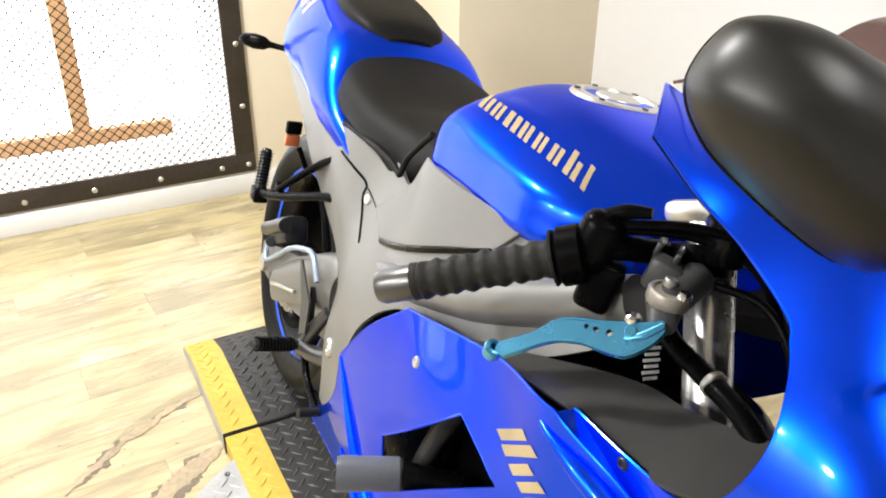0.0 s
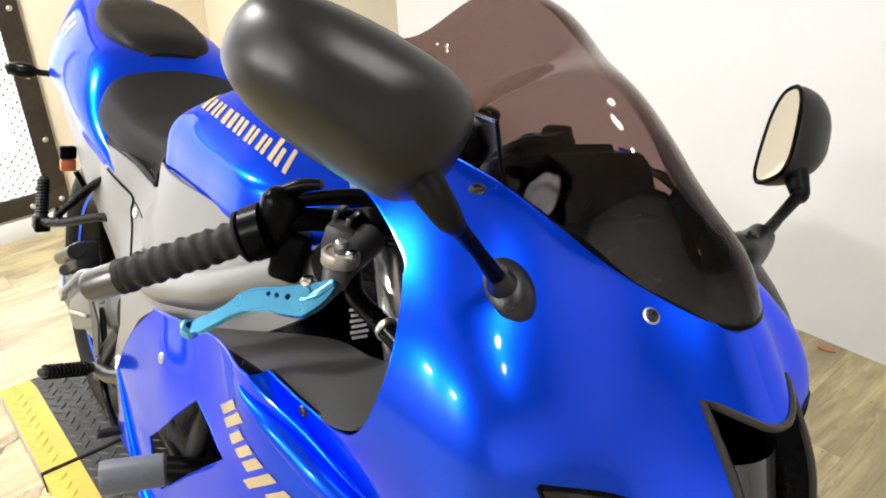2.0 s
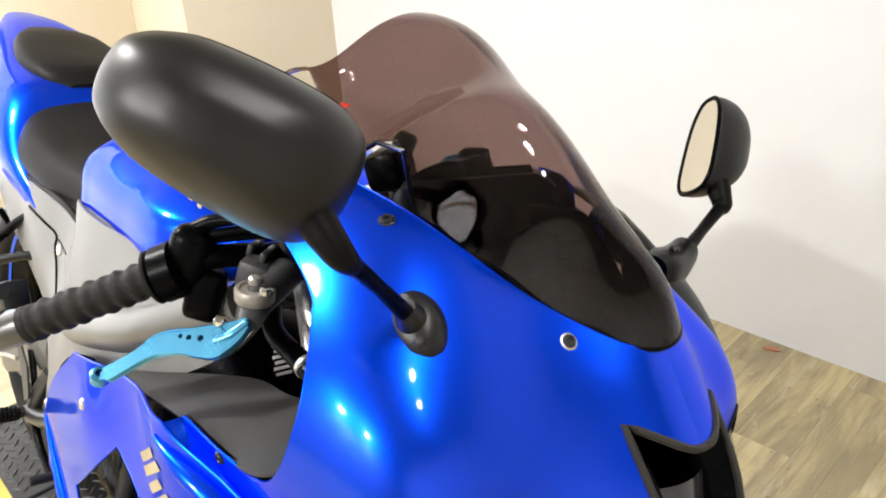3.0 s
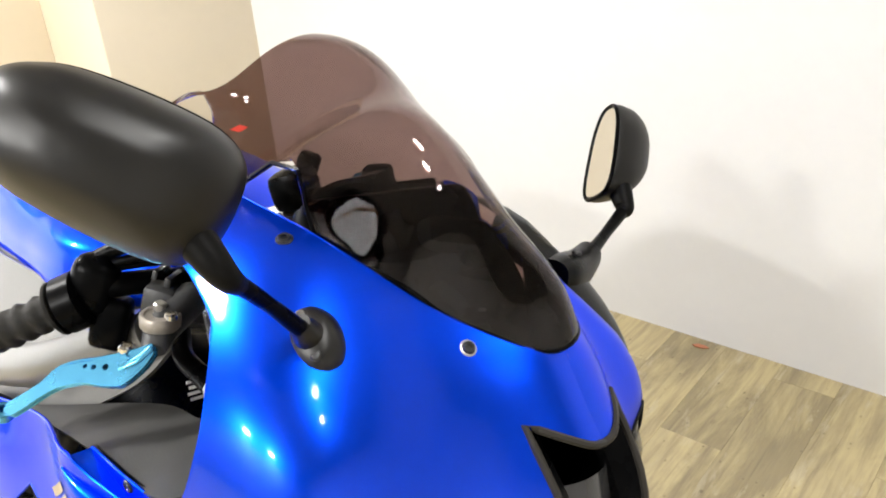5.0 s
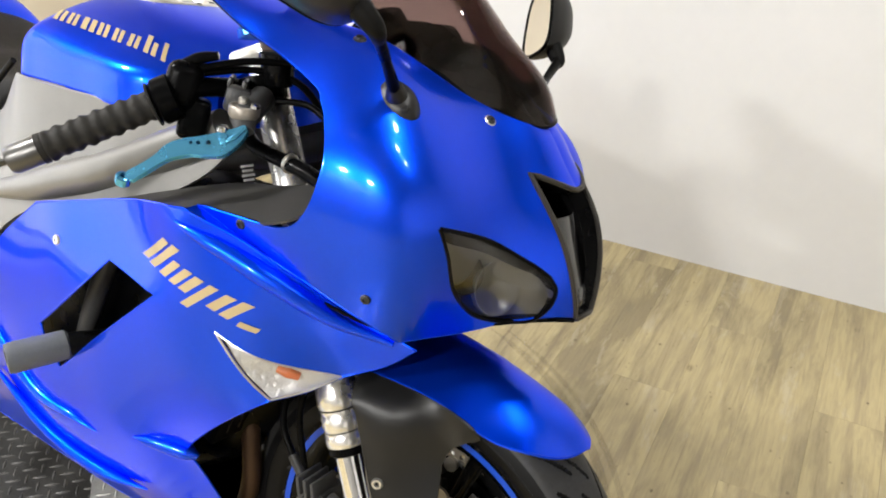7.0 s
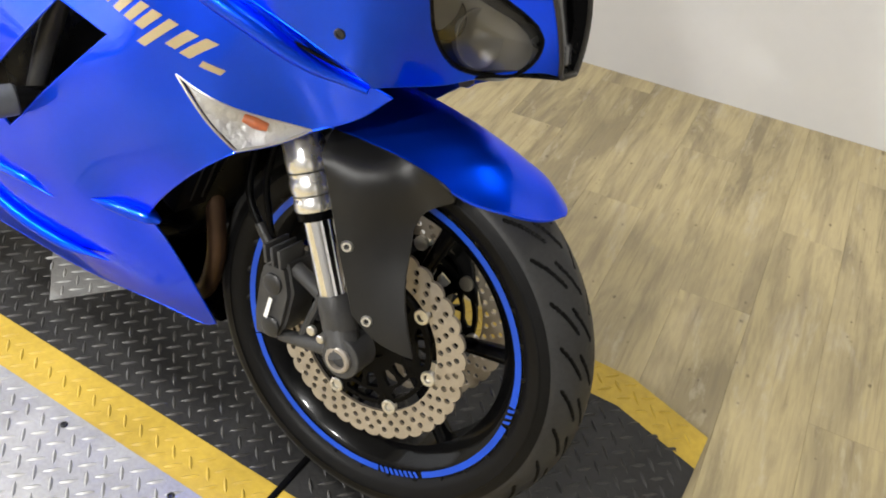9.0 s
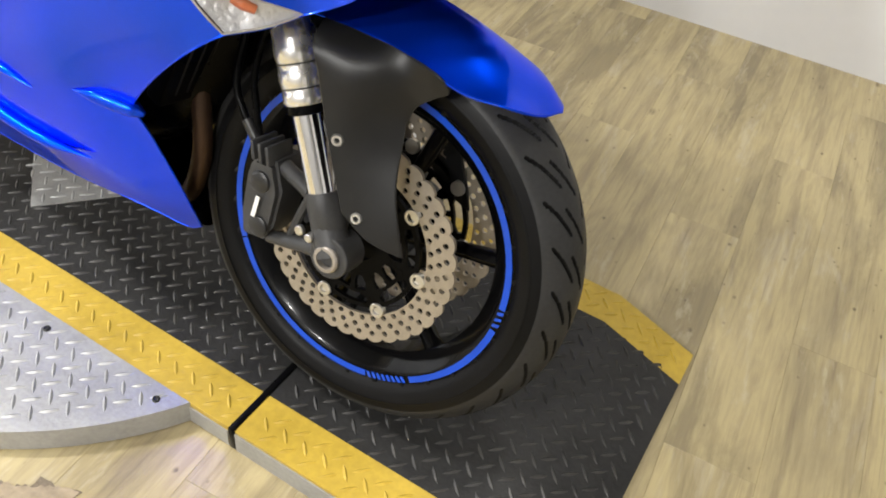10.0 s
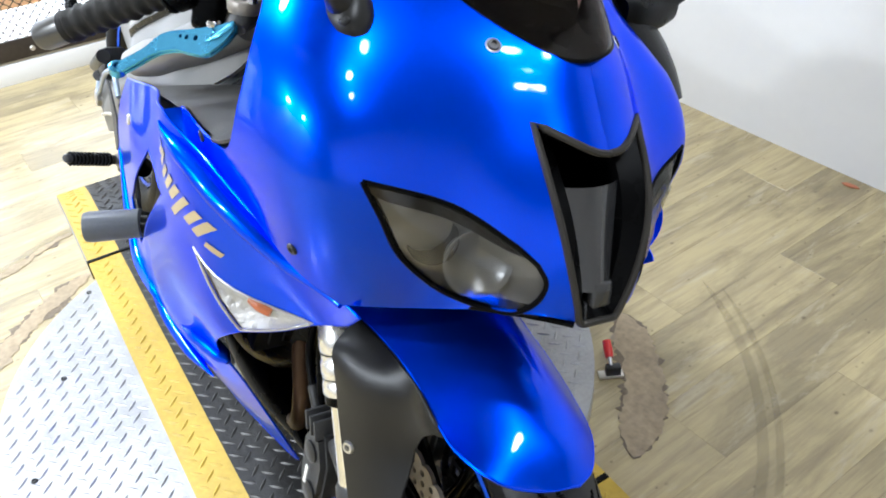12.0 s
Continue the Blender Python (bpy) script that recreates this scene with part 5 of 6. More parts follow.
spar_loop = outline([(-0.273, -0.147, 0.828), (-0.343, -0.161, 0.839), (-0.441, -0.186, 0.842), (-0.661, -0.193, 0.835)], [(-0.661, -0.193, 0.835), (-0.70, -0.18, 0.80), (-0.751, -0.166, 0.765), (-0.79, -0.15, 0.75), (-0.835, -0.143, 0.747), (-0.901, -0.135, 0.757), (-1.013, -0.148, 0.755), (-1.1, -0.16, 0.745), (-1.28, -0.16, 0.765), (-1.49, -0.15, 0.775)], [(-1.49, -0.15, 0.775), (-1.42, -0.155, 0.73), (-1.345, -0.16, 0.705), (-1.29, -0.16, 0.68), (-1.2, -0.16, 0.628), (-1.118, -0.16, 0.58), (-1.042, -0.162, 0.535), (-0.99, -0.165, 0.483), (-0.962, -0.167, 0.409), (-0.926, -0.166, 0.289)], [(-0.926, -0.166, 0.289), (-0.846, -0.172, 0.3), (-0.796, -0.188, 0.411), (-0.737, -0.204, 0.542), (-0.598, -0.206, 0.654), (-0.448, -0.207, 0.696), (-0.36, -0.19, 0.73)], [(-0.36, -0.19, 0.73), (-0.3, -0.16, 0.78), (-0.273, -0.147, 0.828)])
spar_r, spar_l = both("frame_spar", spar.sheet(spar_loop, (), 0.016, 0.006), FRAME, bike, "satin grey aluminium frame and side cover")
for line, width in (([(-1.054, -0.161, 0.707), (-1.0, -0.152, 0.697), (-0.958, -0.145, 0.686), (-0.956, -0.148, 0.663), (-0.925, -0.155, 0.627), (-0.899, -0.163, 0.607)], 0.0026), ([(-0.95, -0.145, 0.681), (-0.89, -0.149, 0.667), (-0.8, -0.176, 0.655)], 0.0012), ([(-0.889, -0.149, 0.67), (-0.836, -0.149, 0.713), (-0.751, -0.166, 0.763)], 0.0028)):
    both("panel_gap", spar.edge(np.array(spline(line, 8)), width, 0.0002, closed=False), BLACK, spar_r)[1].parent = spar_l
both("frame_slot", spar.edge(np.array(spline([(-0.79, -0.178, 0.662), (-0.7, -0.2, 0.697), (-0.622, -0.213, 0.73), (-0.539, -0.209, 0.769), (-0.465, -0.2, 0.804)], 8)), 0.0062, 0.0006, closed=False), BLACK, spar_r, "dark slot between frame and cover")[1].parent = spar_l
cover_loop = outline([(-0.44, -0.189, 0.836), (-0.499, -0.195, 0.838), (-0.587, -0.202, 0.835), (-0.664, -0.194, 0.834)], [(-0.664, -0.194, 0.834), (-0.70, -0.18, 0.80), (-0.751, -0.166, 0.766)], [(-0.751, -0.166, 0.766), (-0.836, -0.149, 0.716), (-0.886, -0.149, 0.673)], [(-0.886, -0.149, 0.673), (-0.85, -0.16, 0.663), (-0.803, -0.174, 0.66)], [(-0.803, -0.174, 0.66), (-0.7, -0.2, 0.701), (-0.622, -0.213, 0.734), (-0.539, -0.209, 0.773), (-0.462, -0.2, 0.806)], [(-0.462, -0.2, 0.806), (-0.44, -0.189, 0.836)])
for cover in both("side_cover", spar.sheet(cover_loop, (), 0.014, 0.007, 0.006), COVERGREY, bike, "satin grey plastic side cover"):
    pass
both("cover_edge", spar.edge(cover_loop, 0.002, 0.0045), COVERGREY, spar_r)[1].parent = spar_l
beam = [(-0.74, -0.2, 0.648), (-0.68, -0.208, 0.664), (-0.6, -0.212, 0.69), (-0.52, -0.212, 0.722), (-0.443, -0.206, 0.753), (-0.36, -0.188, 0.797), (-0.28, -0.162, 0.845)]
both("frame_beam", tube(beam, [0.004, 0.018, 0.025, 0.028, 0.028, 0.028, 0.026], 16, 6, flat=0.9), FRAME, spar_r, "rounded grey aluminium main beam")[1].parent = spar_l
part("frame_bolt", spar.stud((-0.939, -0.146, 0.667), 0.008, 0.004), SATIN, spar_r, "bright socket bolt")
part("pivot_bolt", spar.stud((-0.897, -0.173, 0.41), 0.014, 0.006), SATIN, spar_r)

# the bars are turned a little to the left
STEER = Matrix.Translation((-0.03, 0, 0.3)) @ Matrix.Rotation(radians(3.0), 4, Vector((-0.414, 0, 0.91))) @ Matrix.Translation((0.03, 0, -0.3))


def steered(name, shape, mat, parent, label="", sharp=40.0):
    return part(name, moved(shape, STEER), mat, parent, label, sharp)


# -- wheels --


def tyre_shape(R, width, rim_r, segs, pitch, fine):
    """A road tyre: its sides, its worn tread and the slanted grooves cut into the tread."""
    h = width / 2
    prof = spline([(rim_r - 0.002, -h * 0.66), (rim_r + 0.012, -h * 0.88), (rim_r + 0.03, -h * 0.985), (R - 0.048, -h), (R - 0.027, -h * 0.87), (R - 0.0085, -h * 0.52), (R, 0), (R - 0.0085, h * 0.52), (R - 0.027, h * 0.87), (R - 0.048, h), (rim_r + 0.03, h * 0.985), (rim_r + 0.012, h * 0.88), (rim_r - 0.002, h * 0.66)], fine)
    k = len(prof)
    verts, deep = [], []
    for s in range(segs):
        a = 360.0 * s / segs
        ca, sa = math.cos(radians(a)), math.sin(radians(a))
        for r, y in prof:
            f = abs(y) / h
            cut = 0.0
            lean = (a + (pitch / 2 if y > 0 else 0) - 26 * f) % pitch
            other = (lean + 0.5 * pitch) % pitch
            if lean < 1.0 and 0.06 < f < 0.44 or other < 1.0 and 0.4 < f < 0.8:
                cut = 0.0055
            deep.append(cut > 0)
            verts.append(((r - cut) * ca, y, (r - cut) * sa))
    flank, tread, groove = [], [], []
    for s in range(segs):
        e = (s + 1) % segs
        for i in range(k - 1):
            f = (s * k + i, e * k + i, e * k + i + 1, s * k + i + 1)
            lowest = min(prof[i][0], prof[i + 1][0])
            (flank if lowest < R - 0.034 else groove if any(deep[n] for n in f) else tread).append(f)
    out = []
    for faces in (flank, tread, groove):
        used = sorted({n for f in faces for n in f})
        index = {n: i for i, n in enumerate(used)}
        out.append(([verts[n] for n in used], [tuple(index[n] for n in f) for f in faces]))
    return out


def petal_disc(r_out, r_in, thick, petals=44, holes=40):
    n = petals * 8
    outer = []
    for i in range(n):
        a = 2 * math.pi * i / n
        wave = abs(math.sin(a * petals / 2)) ** 0.6
        r = r_out - 0.0055 + 0.0055 * wave
        outer.append((r * math.cos(a), r * math.sin(a)))
    cuts = [[(r_in * math.cos(a), r_in * math.sin(a)) for a in np.linspace(0, 2 * math.pi, 72, endpoint=False)]]
    for i in range(holes):
        a = 2 * math.pi * i / holes
        for row, turn in ((0.16, 0.0), (0.5, 0.33), (0.80, 0.66)):
            r = r_in + (r_out - 0.006 - r_in) * row
            b = a + turn * 2 * math.pi / holes
            cuts.append([(r * math.cos(b) + 0.0043 * math.cos(q), r * math.sin(b) + 0.0043 * math.sin(q)) for q in np.linspace(0, 2 * math.pi, 8, endpoint=False)])
    return moved(plate(outer, thick, holes=cuts), pose(0, thick / 2, 0, 90, 0, 0) @ pose(0, 0, 0))


def wheel(name, at, R, width, rim_w, label, spin, put=part):
    rim_r = 0.219
    hw = rim_w / 2
    rim = put(name, moved(lathe([(rim_r + 0.003, -hw), (rim_r + 0.003, -hw + 0.004), (rim_r - 0.007, -hw + 0.012), (0.19, -hw * 0.4), (0.19, hw * 0.4), (rim_r - 0.007, hw - 0.012), (rim_r + 0.003, hw - 0.004), (rim_r + 0.003, hw), (rim_r - 0.004, hw + 0.0), (0.203, hw * 0.86), (0.184, hw * 0.4), (0.184, -hw * 0.4), (0.203, -hw * 0.86), (rim_r - 0.004, -hw)], 96, closed=True), pose(*at)), GLOSSBLACK, bike, label)
    flank, tread, groove = (moved(shape, pose(*at, 0, spin, 0)) for shape in tyre_shape(R, width, rim_r, 900 if name == "front_wheel" else 450, 12.0, 14 if name == "front_wheel" else 6))
    # blacker rubber puts shade into sides and grooves, besides the tread's real wear
    put("tyre", flank, RUBBER, rim, "black road tyre", 30)
    put("tread", tread, TREAD, rim, "dusty grey worn tread", 30)
    put("tread_groove", groove, RUBBER, rim, "slanted grooves of the tread", 30)
    for sgn in (-1, 1):
        y = sgn * (hw + 0.0012)
        prof = [(0.2105, sgn * (hw * 0.93 + 0.004)), (0.2195, y + sgn * 0.0008)]
        segs = []
        for a0, a1 in ((-153, -76), (-56, -9), (0, 206.5)):
            n = max(4, int((a1 - a0) / 4))
            v, f = [], []
            for a in np.linspace(a0, a1, n):
                for r, yy in prof:
                    v.append((r * math.cos(radians(a)), yy, r * math.sin(radians(a))))
            for i in range(n - 1):
                f.append((2 * i, 2 * i + 1, 2 * i + 3, 2 * i + 2))
            segs.append((v, f))
        for a0 in np.r_[np.arange(-75.5, -58, 2.2), np.arange(-8, -2, 2.6)]:
            v = []
            for a, (r, yy) in ((a0, prof[0]), (a0 + 1.35, prof[0]), (a0 + 2.35, prof[1]), (a0 + 1.0, prof[1])):
                v.append((r * math.cos(radians(a)), yy, r * math.sin(radians(a))))
            segs.append((v, [(0, 1, 2, 3)]))
        put("rim_tape", moved(join(*segs), pose(*at)), STRIPE, rim, "blue rim tape broken by slanted dark bars")
    hub = put("hub", moved(lathe([(0.012, -0.055), (0.032, -0.055), (0.036, -0.045), (0.03, -0.02), (0.03, 0.02), (0.036, 0.045), (0.032, 0.055), (0.012, 0.055)], 36), pose(*at)), BLACK, rim)
    for s in range(6):
        a = radians(60 * s + 12)
        ca, sa = math.cos(a), math.sin(a)
        p = [Vector(at) + Vector((r * ca, 0, r * sa)) for r in (0.03, 0.1, 0.188)]
        put("spoke", tube(p, [0.017, 0.012, 0.016], 10, flat=0.8), GLOSSBLACK, rim)
    return rim


front = wheel("front_wheel", (0, 0, 0.296), 0.295, 0.117, 0.089, "black front wheel with blue rim tape", 3, steered)
rear = wheel("rear_wheel", (-1.405, 0, 0.315), 0.315, 0.18, 0.14, "black rear wheel with blue rim tape", 9)

disc_mesh = petal_disc(0.150, 0.108, 0.005, 36)
for sgn in (-1, 1):
    m = pose(0, sgn * 0.066, 0.298)
    d = steered("brake_disc", moved(disc_mesh, m), DISCMETAL, front, "petal-shaped drilled brake disc")
    windows = []
    for s in range(7):
        a = radians(-6 - 51.43 * s)
        for r0, r1, b0, b1 in ((0.077, 0.091, 7, 44), (0.05, 0.072, 6, 24), (0.05, 0.072, 29, 46)):
            b = np.radians(np.linspace(b0 + 1.5, b1 - 1.5, 7))
            windows.append([(r * math.cos(a + t), r * math.sin(a + t)) for r, ts in ((r0, b[1:-1]), ((r0 + r1) / 2, b[-1:] + 0.025), (r1, b[::-1]), ((r0 + r1) / 2, b[:1] - 0.025)) for t in ts])
    windows.append([(0.03 * math.cos(t), 0.03 * math.sin(t)) for t in np.linspace(0, 2 * math.pi, 32, endpoint=False)])
    rim_line = [(0.0975 * math.cos(t), 0.0975 * math.sin(t)) for t in np.linspace(0, 2 * math.pi, 96, endpoint=False)]
    carrier = moved(plate(rim_line, 0.006, holes=windows), pose(0, 0.003, 0, 90, 0, 0))
    steered("disc_carrier", moved(carrier, m), BLACK, front, "black disc carrier")
    for s in range(7):
        a = radians(-6 - 51.43 * s)
        c = Vector((0.101 * math.cos(a), sgn * 0.062, 0.298 + 0.101 * math.sin(a)))
        steered("disc_button", turned([(0.0108, -0.004), (0.0108, 0.003), (0.0098, 0.004), (0.0062, 0.004), (0.0056, 0.0005), (0, 0.0005)], c, c + Vector((0, sgn, 0)), 18), SATIN, front)
part("rear_disc", moved(petal_disc(0.110, 0.078, 0.005, 9, 26), pose(-1.405, -0.105, 0.315)), DISCMETAL, rear)

# -- front fork, caliper, mudguard --


def fork_at(w, v):
    return Vector((-0.006 - 0.455 * (w - 0.3), v, w))


for flip in (False, True):
    way = flipped if flip else (lambda s: s)
    V = -0.105
    leg = steered("fork_leg", way(turned([(0.0255, 0.0), (0.0275, 0.003), (0.0275, 0.014), (0.0264, 0.016), (0.0264, 0.024), (0.0275, 0.026), (0.0275, 0.04), (0.0262, 0.042), (0.0262, 0.052), (0.0275, 0.054), (0.0275, 0.07), (0.0266, 0.072), (0.0266, 0.088), (0.0245, 0.094), (0.0225, 0.1), (0.0225, 0.5), (0.02, 0.505), (0, 0.505)], fork_at(0.472, V), fork_at(0.95, V), 32)), FORKSILVER, bike, "silver upper fork tube with machined rings")
    for w in (0.4895, 0.516):
        steered("fork_ring", way(rod(fork_at(w, V), fork_at(w + 0.003, V), 0.0268)), DARKMETAL, leg)
    steered("dust_seal", way(rod(fork_at(0.462, V), fork_at(0.474, V), 0.0262)), BLACK, leg)
    steered("fork_slider", way(turned([(0.0205, 0), (0.0205, 0.3)], fork_at(0.36, V), fork_at(0.5, V), 32)), CHROME, leg, "chrome lower fork tube")
    steered("fork_foot", way(join(turned([(0.021, 0), (0.0245, 0.008), (0.0245, 0.05), (0.022, 0.055), (0.0206, 0.055)], fork_at(0.322, V), fork_at(0.45, V), 24), tube([fork_at(0.345, V), fork_at(0.325, V - 0.003), (0, V - 0.006, 0.298)], [0.02, 0.023, 0.026], 14), rod((0, V - 0.022, 0.298), (0, V + 0.02, 0.298), 0.029, segs=28))), CASTGREY, leg, "dark cast fork foot")
    axle_nut = steered("axle_nut", way(turned([(0.0175, 0), (0.0185, 0.002), (0.0185, 0.006), (0.0165, 0.008), (0.0125, 0.008), (0.0115, -0.006), (0, -0.006)], (0, V - 0.0215, 0.298), (0, V - 1, 0.298), 6 if flip else 28)), WORNGREY, leg, "worn hollow axle end")
    steered("pinch_bolt", way(rod((-0.03, V - 0.03, 0.315), (-0.03, V - 0.006, 0.315), 0.006, segs=10)), SATIN, leg)
    body = [(-0.148, 0.362), (-0.138, 0.38), (-0.107, 0.383), (-0.093, 0.345), (-0.098, 0.29), (-0.112, 0.264), (-0.143, 0.26), (-0.15, 0.295)]
    smaller = [(-0.121 + (x + 0.121) * 0.84, 0.322 + (z - 0.322) * 0.88) for x, z in body]
    cal = steered("brake_caliper", way(join(plate(body, 0.062, pose(0, -0.113, 0, 90, 0, 0) @ pose(0, 0, 0)), plate(smaller, 0.078, pose(0, -0.121, 0, 90, 0, 0)))), CASTGREY, bike, "dark radial-mount brake caliper")
    for dz in (-0.034, 0.03):
        steered("piston_cap", way(turned([(0.015, 0), (0.015, 0.003), (0.012, 0.005), (0, 0.005)], (-0.12 - dz * 0.1, -0.121, 0.32 + dz), (-0.12 - dz * 0.1, -1, 0.32 + dz), 18)), DARKMETAL, cal)
    steered("caliper_mark", way(box((0.006, 0.0012, 0.032), (-0.121, -0.1275, 0.316), 0.0, (0, 8, 0))), WHITEDECAL, cal, "pale caliper lettering as a plain bar")
    for n in range(3):
        steered("cooling_fin", way(box((0.005, 0.05, 0.026), (-0.14 + 0.012 * n, -0.1, 0.389), 0.0015, (0, -16, 0))), CASTGREY, cal)
    steered("caliper_bracket", way(join(tube([(-0.03, V, 0.345), (-0.06, V, 0.362), (-0.104, -0.1, 0.374)], [0.014, 0.011, 0.011], 12), tube([(-0.01, V, 0.296), (-0.055, V, 0.282), (-0.112, -0.1, 0.264)], [0.017, 0.011, 0.009], 12), tube([(-0.058, V + 0.004, 0.352), (-0.068, V + 0.004, 0.32), (-0.08, V + 0.004, 0.275)], 0.0065, 8))), CASTGREY, bike)
    steered("mount_bolt", way(rod((-0.108, -0.1, 0.366), (-0.128, -0.104, 0.374), 0.009, segs=12)), SATIN, cal)
    steered("mount_bolt", way(rod((-0.052, V - 0.012, 0.312), (-0.052, V - 0.02, 0.312), 0.007, segs=12)), SATIN, cal)
    both_hose = steered("brake_hose", way(tube([(-0.15, -0.104, 0.395), (-0.175, -0.104, 0.42), (-0.197, -0.1, 0.455), (-0.2, -0.09, 0.52), (-0.19, -0.08, 0.66)], 0.0052, 10)), BLACK, bike)
    steered("second_hose", way(tube([(-0.148, -0.1, 0.395), (-0.16, -0.1, 0.43), (-0.172, -0.098, 0.48), (-0.165, -0.09, 0.56), (-0.17, -0.08, 0.66)], 0.0048, 10)), BLACK, both_hose)
    steered("hose_end", way(rod((-0.146, -0.104, 0.388), (-0.17, -0.104, 0.415), 0.008, segs=12)), DARKMETAL, both_hose)

CREST = [(0.197, -0.014, 0.556), (0.178, -0.014, 0.575), (0.15, -0.014, 0.588), (0.10, -0.013, 0.604), (0.05, -0.011, 0.616), (0.0, -0.01, 0.624), (-0.08, -0.008, 0.632), (-0.16, -0.005, 0.628)]
near_edge = [(0.197, -0.014, 0.556), (0.19, -0.045, 0.556), (0.178, -0.078, 0.562), (0.156, -0.097, 0.566), (0.12, -0.104, 0.564), (0.085, -0.103, 0.567), (0.03, -0.099, 0.578), (-0.03, -0.099, 0.581), (-0.08, -0.104, 0.582), (-0.13, -0.11, 0.58)]
far_edge = [(0.197, -0.014, 0.556), (0.188, 0.008, 0.557), (0.172, 0.024, 0.56), (0.144, 0.042, 0.562), (0.11, 0.055, 0.561), (0.06, 0.068, 0.563), (0.0, 0.078, 0.567), (-0.06, 0.086, 0.572), (-0.13, 0.094, 0.576)]
shoulders = [(u, mid + side_of * k, w - 0.011) for u, mid, w in CREST[2:7] for side_of, k in ((-1, 0.05), (1, 0.036))]
fender = Skin((0.3, 0, 1.0), CREST + near_edge[1:] + far_edge[1:] + shoulders, 1e-5)
fender_loop = outline(near_edge, [near_edge[-1], (-0.16, -0.005, 0.628), far_edge[-1]], list(reversed(far_edge)))
guard = steered("front_mudguard", fender.sheet(fender_loop, (), 0.011, 0.003), BLUE, bike, "metallic blue front mudguard")
steered("edge_trim", fender.edge(fender_loop, 0.0018, -0.0012), BLUE, guard)
cheek = Skin((0.12, -0.8, 0.5), [(-0.075, -0.106, 0.58), (-0.02, -0.102, 0.579), (0.03, -0.101, 0.576), (0.085, -0.104, 0.564), (-0.061, -0.141, 0.56), (-0.025, -0.131, 0.56), (0.01, -0.118, 0.56), (0.04, -0.103, 0.552), (0.088, -0.096, 0.551), (0.066, -0.09, 0.53), (0.046, -0.095, 0.5), (0.055, -0.11, 0.44), (0.08, -0.12, 0.37), (0.094, -0.118, 0.345), (-0.013, -0.136, 0.462), (0.031, -0.132, 0.375), (-0.06, -0.142, 0.53), (0.0, -0.128, 0.53)], 1e-6)
cheek_loop = outline([(-0.078, -0.106, 0.58), (-0.02, -0.102, 0.579), (0.03, -0.101, 0.576), (0.07, -0.103, 0.57), (0.092, -0.104, 0.562)], [(0.092, -0.104, 0.562), (0.088, -0.096, 0.551), (0.068, -0.09, 0.535), (0.052, -0.09, 0.518), (0.046, -0.093, 0.495)], [(0.046, -0.093, 0.495), (0.062, -0.11, 0.42), (0.094, -0.118, 0.345)], [(0.094, -0.118, 0.345), (0.05, -0.128, 0.352), (0.012, -0.13, 0.372)], [(0.012, -0.13, 0.372), (-0.02, -0.135, 0.45), (-0.05, -0.139, 0.53), (-0.066, -0.139, 0.565), (-0.078, -0.106, 0.58)])
for flip in (False, True):
    way = (lambda q: ([(x, -y - 0.055, z) for x, y, z in q[0]], [tuple(reversed(f)) for f in q[1]])) if flip else (lambda q: q)
    c = steered("mudguard_cheek", way(cheek.sheet(cheek_loop, (), 0.011, 0.004, 0.0015)), CHEEKGREY, bike, "matt black mudguard side plate")
    steered("edge_trim", way(cheek.edge(cheek_loop, 0.002, -0.0005)), CHEEKGREY, c)
    for p in ((-0.013, -0.136, 0.462), (0.031, -0.132, 0.375)):
        steered("bolt", way(cheek.stud(p, 0.0062, 0.0045)), SATIN, c, "bright socket bolt")

# -- handlebars --


def barred(name, shape, mat, parent, label="", sharp=40.0):
    """A part of the bars and their controls, set a little outwards and down."""
    out = -0.011 if np.mean([p[1] for p in shape[0]]) < 0 else 0.011
    return part(name, moved(shape, Matrix.Translation((0, out, -0.005))), mat, parent, label, sharp)


